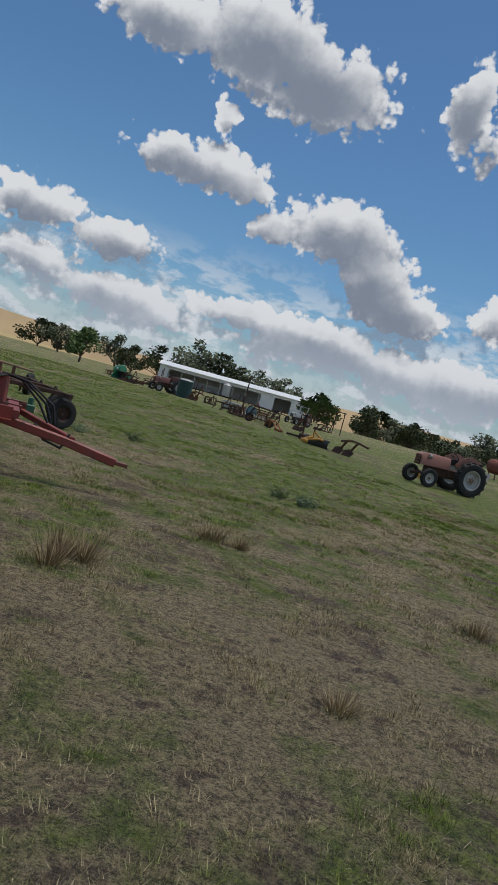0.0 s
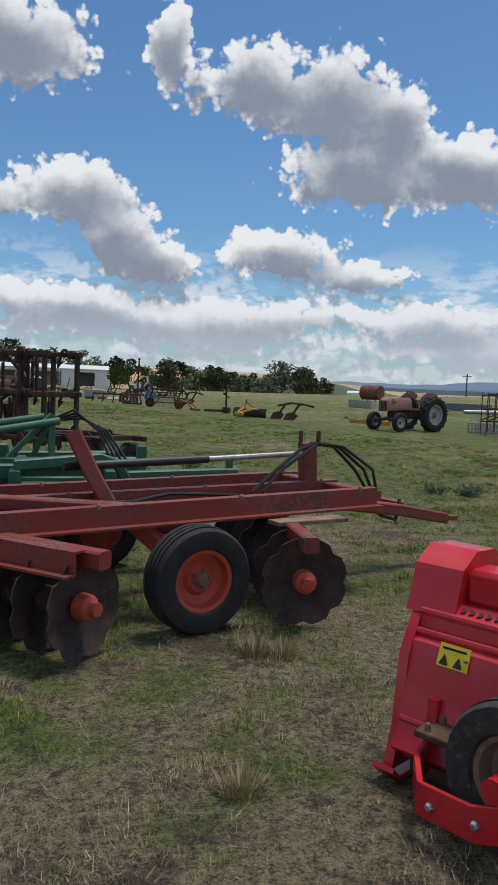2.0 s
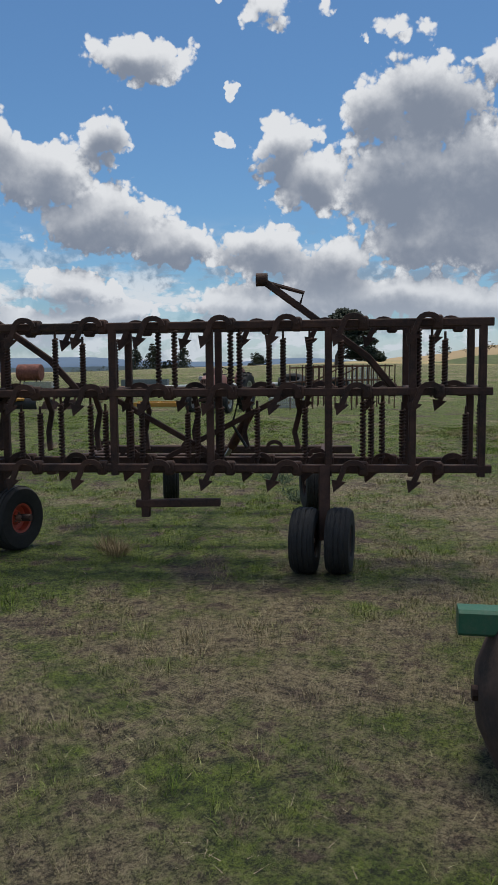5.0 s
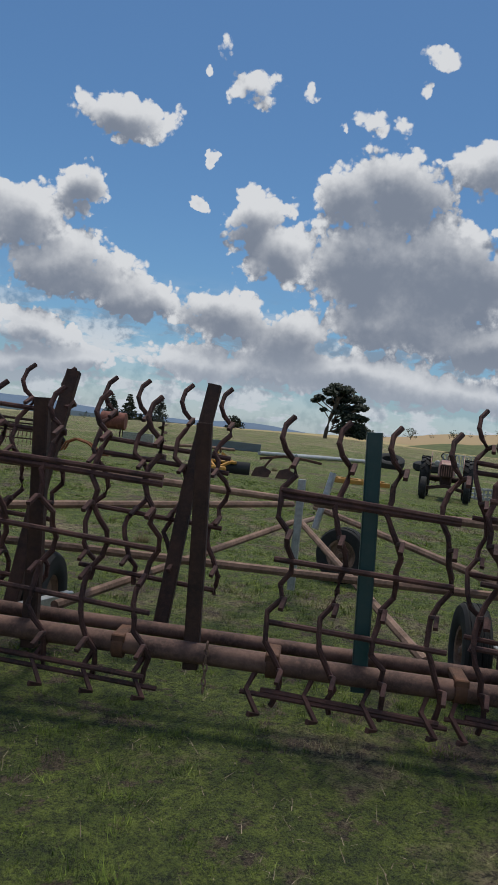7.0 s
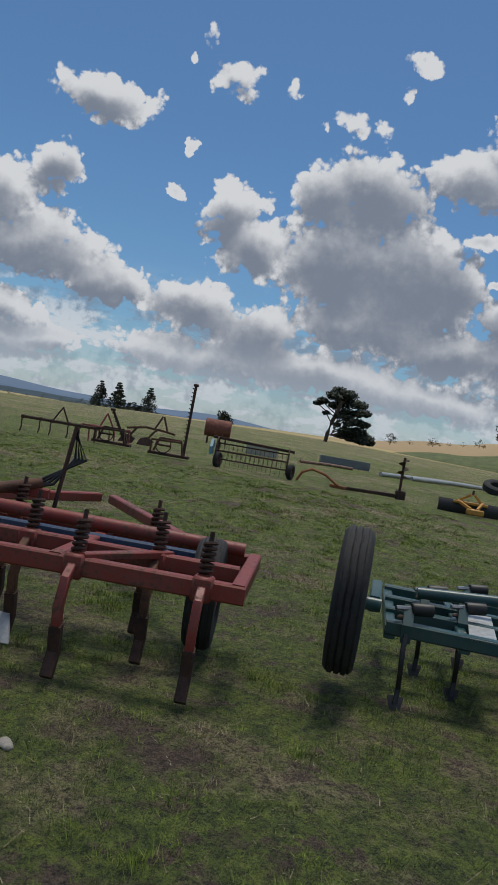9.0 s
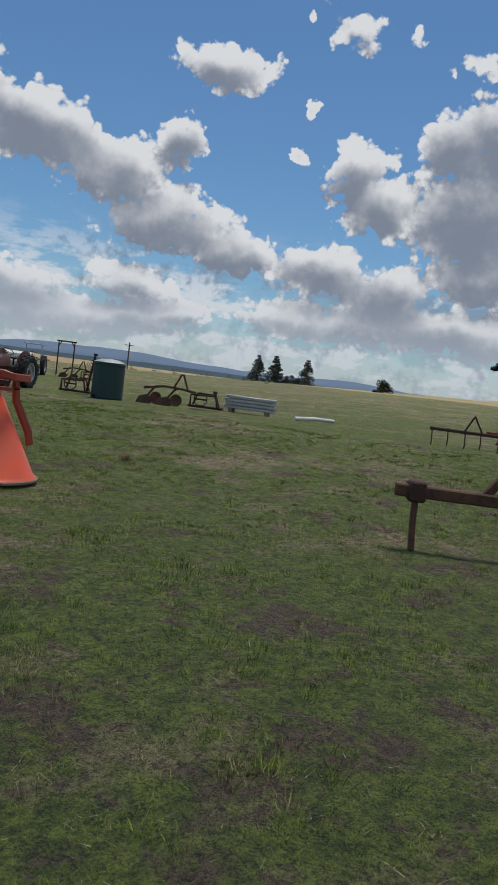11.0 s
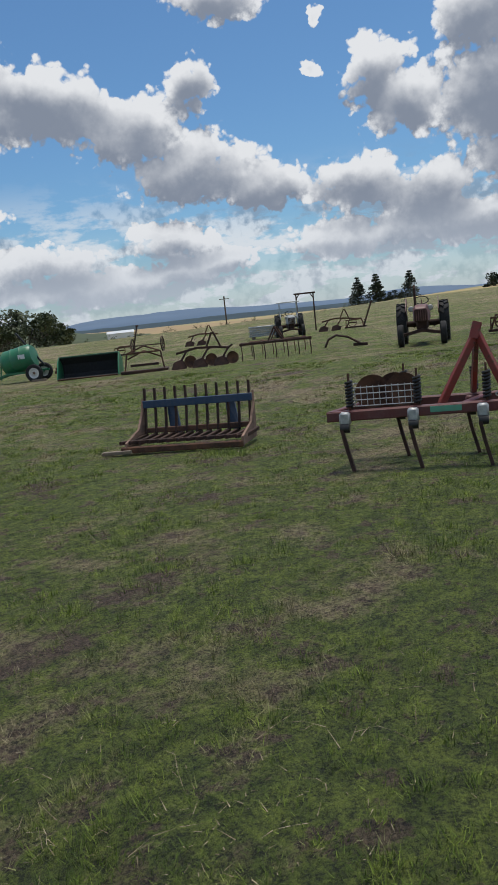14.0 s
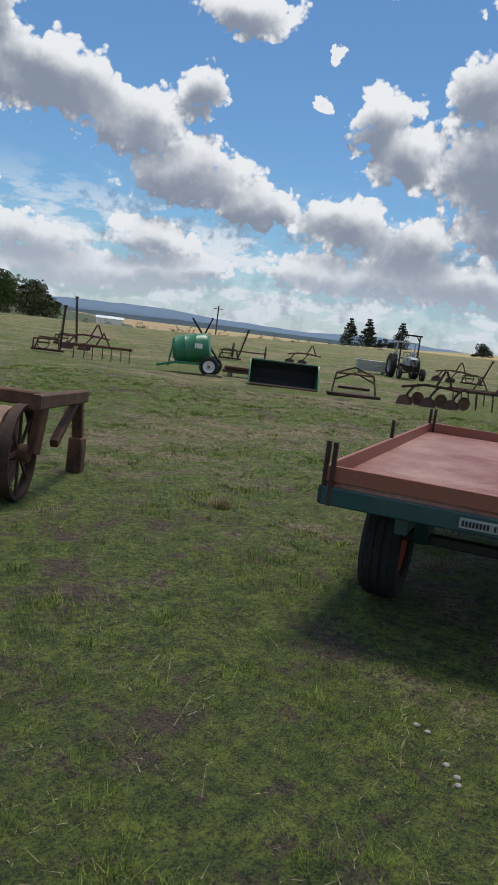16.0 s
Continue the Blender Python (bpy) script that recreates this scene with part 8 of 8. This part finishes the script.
# ---------------------------------------------------------------- grass and small things on the ground
def grass_blades():
    """Short grass in small tussocks beside the walk, thinning with distance, with dead stalks lying in it."""
    r = np.random.RandomState(5)
    way = np.array([(9.0, -11.2)] + [(x, y) for _, x, y, *_ in PATH] + [(-17.0, 31.0)])
    seg = np.linalg.norm(np.diff(way, axis=0), axis=1)
    run = np.concatenate([[0], np.cumsum(seg)])

    def spots(n, power, reach):
        s = r.uniform(0, run[-1], n)
        k = np.clip(np.searchsorted(run, s) - 1, 0, len(seg) - 1)
        d = np.diff(way, axis=0)[k] / seg[k][:, None]
        u = 0.8 + reach * r.uniform(0, 1, n) ** power
        p = way[k] + d * (s - run[k])[:, None] + np.stack([d[:, 1], -d[:, 0]], 1) * u[:, None]
        return p, u

    def heights(p):
        return np.array([height_at(x, y) + 0.016 * noise.noise(Vector((x * 1.3, y * 1.3, 0))) for x, y in p])

    p, u = spots(190000, 1.9, 12.0)
    c1 = np.array([noise.noise(Vector((x * 1.6, y * 1.6, 3.0))) for x, y in p])
    c2 = np.array([noise.noise(Vector((x * 8.5, y * 8.5, 7.0))) for x, y in p])
    keep = r.uniform(0, 1, len(p)) < np.clip(0.50 + 0.5 * c1 + 1.5 * c2, 0.04, 1.0)
    p, u, lush = p[keep], u[keep], (c1 + c2)[keep]
    each = 14
    z = heights(p).repeat(each)
    n = len(p) * each
    out = r.normal(0, 0.021, (n, 2))
    foot = np.concatenate([p.repeat(each, 0) + out, z[:, None] - 0.004], 1)
    h = np.clip(r.normal(0.0145, 0.006, n) * (1 + 1.4 * lush.repeat(each)), 0.004, 0.048)
    a = r.uniform(0, 2 * np.pi, n)
    w = (0.0006 + 0.0006 * r.uniform(0, 1, n)) * (1 + u.repeat(each) / 3.5)
    drift = np.concatenate([out * 0.45, np.zeros((n, 1))], 1) + np.stack([np.cos(a + 1.6), np.sin(a + 1.6), np.zeros(n)], 1) * (h * r.uniform(0.1, 0.9, n))[:, None]
    # dead stalks
    q, v = spots(150000, 1.7, 11.0)
    m = len(q)
    dead = np.array([noise.noise(Vector((x * 1.1, y * 1.1, 21.0))) for x, y in q])
    keep = r.uniform(0, 1, m) < np.clip(0.42 + 1.1 * dead, 0.05, 1.0)
    q, v = q[keep], v[keep]
    m = len(q)
    b = r.uniform(0, 2 * np.pi, m)
    length = np.clip(r.normal(0.024, 0.014, m), 0.008, 0.08)
    h2 = length * r.uniform(0.05, 0.55, m)
    foot2 = np.concatenate([q, heights(q)[:, None] + 0.004], 1)
    drift2 = np.stack([np.cos(b + 1.6), np.sin(b + 1.6), np.zeros(m)], 1) * length[:, None]
    # a few long bleached stems, bent over
    g, gv = spots(2600, 1.5, 9.0)
    ga = r.uniform(0, 2 * np.pi, len(g))
    bits = [(foot2, drift2, h2, b, v)]
    at3 = np.concatenate([g, heights(g)[:, None] + 0.006], 1)
    reach3 = r.uniform(0.025, 0.065, len(g))
    rise3 = reach3 * r.uniform(0.0, 0.6, len(g))
    for k in range(3):
        d3 = np.stack([np.cos(ga + 1.6), np.sin(ga + 1.6), np.zeros(len(g))], 1) * reach3[:, None]
        bits.append((at3, d3, rise3, ga, gv))
        at3 = at3 + d3 * 0.94 + np.stack([0 * rise3, 0 * rise3, rise3], 1) * 0.94
        ga, rise3 = ga + r.normal(0, 0.45, len(g)), rise3 * 0.4 - 0.25 * rise3 * k
    foot2, drift2, h2, b, v = (np.concatenate(c) for c in zip(*bits))
    m = len(v)
    foot, drift, h, a = np.concatenate([foot, foot2]), np.concatenate([drift, drift2]), np.concatenate([h, h2]), np.concatenate([a, b])
    w = np.concatenate([w, (0.0006 + 0.0005 * r.uniform(0, 1, m)) * (1 + v / 4.5)])
    total = n + m
    side = np.stack([np.cos(a), np.sin(a), np.zeros(total)], 1) * w[:, None]
    up = np.zeros((total, 3))
    up[:, 2] = h
    co = np.stack([foot - side, foot + side, foot + up + drift], 1).reshape(-1, 3)
    me = bpy.data.meshes.new("grass")
    me.vertices.add(3 * total)
    me.vertices.foreach_set("co", co.ravel())
    me.loops.add(3 * total)
    me.loops.foreach_set("vertex_index", np.arange(3 * total))
    me.polygons.add(total)
    me.polygons.foreach_set("loop_start", np.arange(0, 3 * total, 3))
    me.polygons.foreach_set("loop_total", np.full(total, 3))
    me.materials.append(BLADE)
    me.materials.append(STALK)
    me.polygons.foreach_set("material_index", np.concatenate([np.zeros(n, dtype=np.int32), np.ones(m, dtype=np.int32)]))
    me.update(calc_edges=True)
    return tagged(new("grass", me), "short grazed green grass with dead straw stalks", "grass", kind="stuff")


grass_blades()


def tuft(x, y, h, n, mat, label, seed, category="grass tuft", wide=0.09):
    """A dry tussock of fine stalks, or a branching weed with small leaves."""
    rng = random.Random(seed)
    verts, faces = [], []

    def blade(p, q, s):
        b = len(verts)
        verts.extend((p - s, p + s, p.lerp(q, 0.55) + s * 0.8, q, p.lerp(q, 0.55) - s * 0.8))
        faces.append((b, b + 1, b + 2, b + 3, b + 4))
    dry = mat is TUFT
    for k in range(n * 2 if dry else n // 3):
        a, d = rng.uniform(0, 6.28), rng.uniform(0, 1) ** 0.7 * wide * 0.8
        p = Vector((d * math.cos(a), d * math.sin(a), -0.01))
        tip = p + Vector((math.cos(a), math.sin(a), 0)) * h * rng.uniform(0.05, 0.75) + Vector((0, 0, h * rng.uniform(0.35, 1.0)))
        s = Vector((-math.sin(a), math.cos(a), 0)) * (0.0016 if dry else 0.0022)
        blade(p, tip, s)
        if not dry:
            for j in range(11):
                c = p.lerp(tip, rng.uniform(0.15, 1.0))
                way = Vector((rng.gauss(0, 1), rng.gauss(0, 1), rng.gauss(0.5, 0.6))).normalized()
                blade(c, c + way * rng.uniform(0.014, 0.032), way.orthogonal().normalized() * 0.0035)
    me = bpy.data.meshes.new("grass_tuft" if dry else "weed")
    me.from_pydata(verts, [], faces)
    me.materials.append(mat)
    ob = new("grass_tuft" if dry else "weed", me)
    ob.matrix_basis = pose(x, y, height_at(x, y) + 0.005, 0, 0, rng.uniform(0, 360))
    return tagged(ob, label, category, "tufts" if dry else "weeds")


tuft(4.55, -6.00, 0.20, 110, TUFT, "dry straw-coloured grass tuft", 0)
tuft(5.27, -4.53, 0.12, 110, TUFT, "dry straw-coloured grass tuft", 1)
tuft(4.67, -5.98, 0.20, 110, TUFT, "dry straw-coloured grass tuft", 2)
tuft(5.53, -4.54, 0.12, 110, TUFT, "dry straw-coloured grass tuft", 3)
tuft(4.55, -6.24, 0.20, 110, TUFT, "dry straw-coloured grass tuft", 4)
tuft(5.34, -4.53, 0.14, 110, TUFT, "dry straw-coloured grass tuft", 5)
tuft(7.08, -5.34, 0.14, 110, TUFT, "dry straw-coloured grass tuft", 6)
tuft(5.96, -7.18, 0.10, 110, TUFT, "dry straw-coloured grass tuft", 7)
tuft(4.54, -7.81, 0.16, 130, WEED, "grey-green branching weed in the pasture", 8, "weed", 0.12)
tuft(5.96, -1.07, 0.13, 130, WEED, "grey-green branching weed in the pasture", 9, "weed", 0.12)
tuft(3.19, 0.59, 0.14, 130, WEED, "grey-green branching weed in the pasture", 10, "weed", 0.12)
tuft(6.28, -1.25, 0.14, 130, WEED, "grey-green branching weed in the pasture", 11, "weed", 0.12)
tuft(3.84, 1.28, 0.16, 130, WEED, "grey-green branching weed in the pasture", 12, "weed", 0.12)
tuft(2.70, -5.32, 0.10, 110, TUFT, "dry straw-coloured grass tuft", 13)
tuft(2.80, -5.36, 0.09, 110, TUFT, "dry straw-coloured grass tuft", 14)
tuft(6.26, -1.26, 0.12, 130, WEED, "grey-green branching weed in the pasture", 15, "weed", 0.12)
tuft(1.60, -4.75, 0.10, 130, WEED, "grey-green branching weed in the pasture", 16, "weed", 0.12)
tuft(1.91, -4.88, 0.12, 130, WEED, "grey-green branching weed in the pasture", 17, "weed", 0.12)
tuft(2.34, -3.52, 0.10, 130, WEED, "grey-green branching weed in the pasture", 18, "weed", 0.12)
tuft(-0.61, -0.80, 0.10, 110, TUFT, "dry straw-coloured grass tuft", 19)
tuft(1.18, 0.58, 0.10, 110, TUFT, "dry straw-coloured grass tuft", 20)
tuft(1.12, 0.43, 0.10, 110, TUFT, "dry straw-coloured grass tuft", 21)
tuft(2.21, 3.31, 0.10, 110, TUFT, "dry straw-coloured grass tuft", 22)
tuft(1.20, 2.68, 0.09, 110, TUFT, "dry straw-coloured grass tuft", 23)
tuft(-3.24, 4.41, 0.055, 130, WEED, "grey-green branching weed in the pasture", 24, "weed", 0.12)
tuft(-2.91, 3.95, 0.055, 130, WEED, "grey-green branching weed in the pasture", 25, "weed", 0.12)
tuft(1.05, 6.61, 0.08, 110, TUFT, "dry straw-coloured grass tuft", 26)
tuft(-9.65, 24.95, 0.055, 110, TUFT, "dry straw-coloured grass tuft", 27)
tuft(-10.48, 21.82, 0.045, 110, TUFT, "dry straw-coloured grass tuft", 28)
tuft(-9.57, 25.00, 0.065, 110, TUFT, "dry straw-coloured grass tuft", 29)
tuft(-10.86, 25.01, 0.050, 110, TUFT, "dry straw-coloured grass tuft", 30)
tuft(-10.92, 25.08, 0.055, 110, TUFT, "dry straw-coloured grass tuft", 31)
tuft(-11.16, 25.25, 0.040, 110, TUFT, "dry straw-coloured grass tuft", 32)
tuft(10.33, 11.28, 0.10, 110, TUFT, "dry straw-coloured grass tuft", 33)
tuft(-2.89, 18.20, 0.10, 110, TUFT, "dry straw-coloured grass tuft", 34)
tuft(-7.81, 20.46, 0.08, 110, TUFT, "dry straw-coloured grass tuft", 35)
tuft(-10.23, 27.64, 0.09, 110, TUFT, "dry straw-coloured grass tuft", 36)
tuft(3.93, -7.76, 0.07, 110, TUFT, "dry straw-coloured grass tuft", 37)
tuft(2.36, -6.33, 0.07, 110, TUFT, "dry straw-coloured grass tuft", 38)


def stone(x, y, r, seed):
    rng = random.Random(seed)
    bm = bmesh.new()
    bmesh.ops.create_icosphere(bm, subdivisions=2, radius=r)
    for v in bm.verts:
        v.co *= 1 + 0.9 * noise.noise(v.co * 30 + Vector((seed, 0, 0)))
        v.co.z *= 0.55
    ob = link("stone", bm, STONE, smooth=60)
    ob.matrix_basis = pose(x, y, height_at(x, y) + r * 0.3, 0, 0, rng.uniform(0, 360))
    return tagged(ob, "small pale stone lying in the grass", "stone", "pale stones")


stone(-0.93, -0.88, 0.030, 0)
stone(-1.05, 0.98, 0.035, 1)
stone(-11.74, 24.14, 0.017, 2)
stone(-11.80, 24.15, 0.012, 3)
stone(-11.64, 24.06, 0.011, 4)
stone(-11.59, 25.39, 0.010, 5)
stone(-11.74, 25.21, 0.010, 6)
stone(-11.64, 24.84, 0.011, 7)
stone(-4.58, 8.51, 0.028, 8)
stone(-10.69, 22.12, 0.02, 9)
stone(-11.01, 23.14, 0.018, 10)
stone(-11.58, 25.43, 0.011, 11)
stone(-11.71, 25.26, 0.010, 12)
stone(-11.77, 25.19, 0.010, 13)
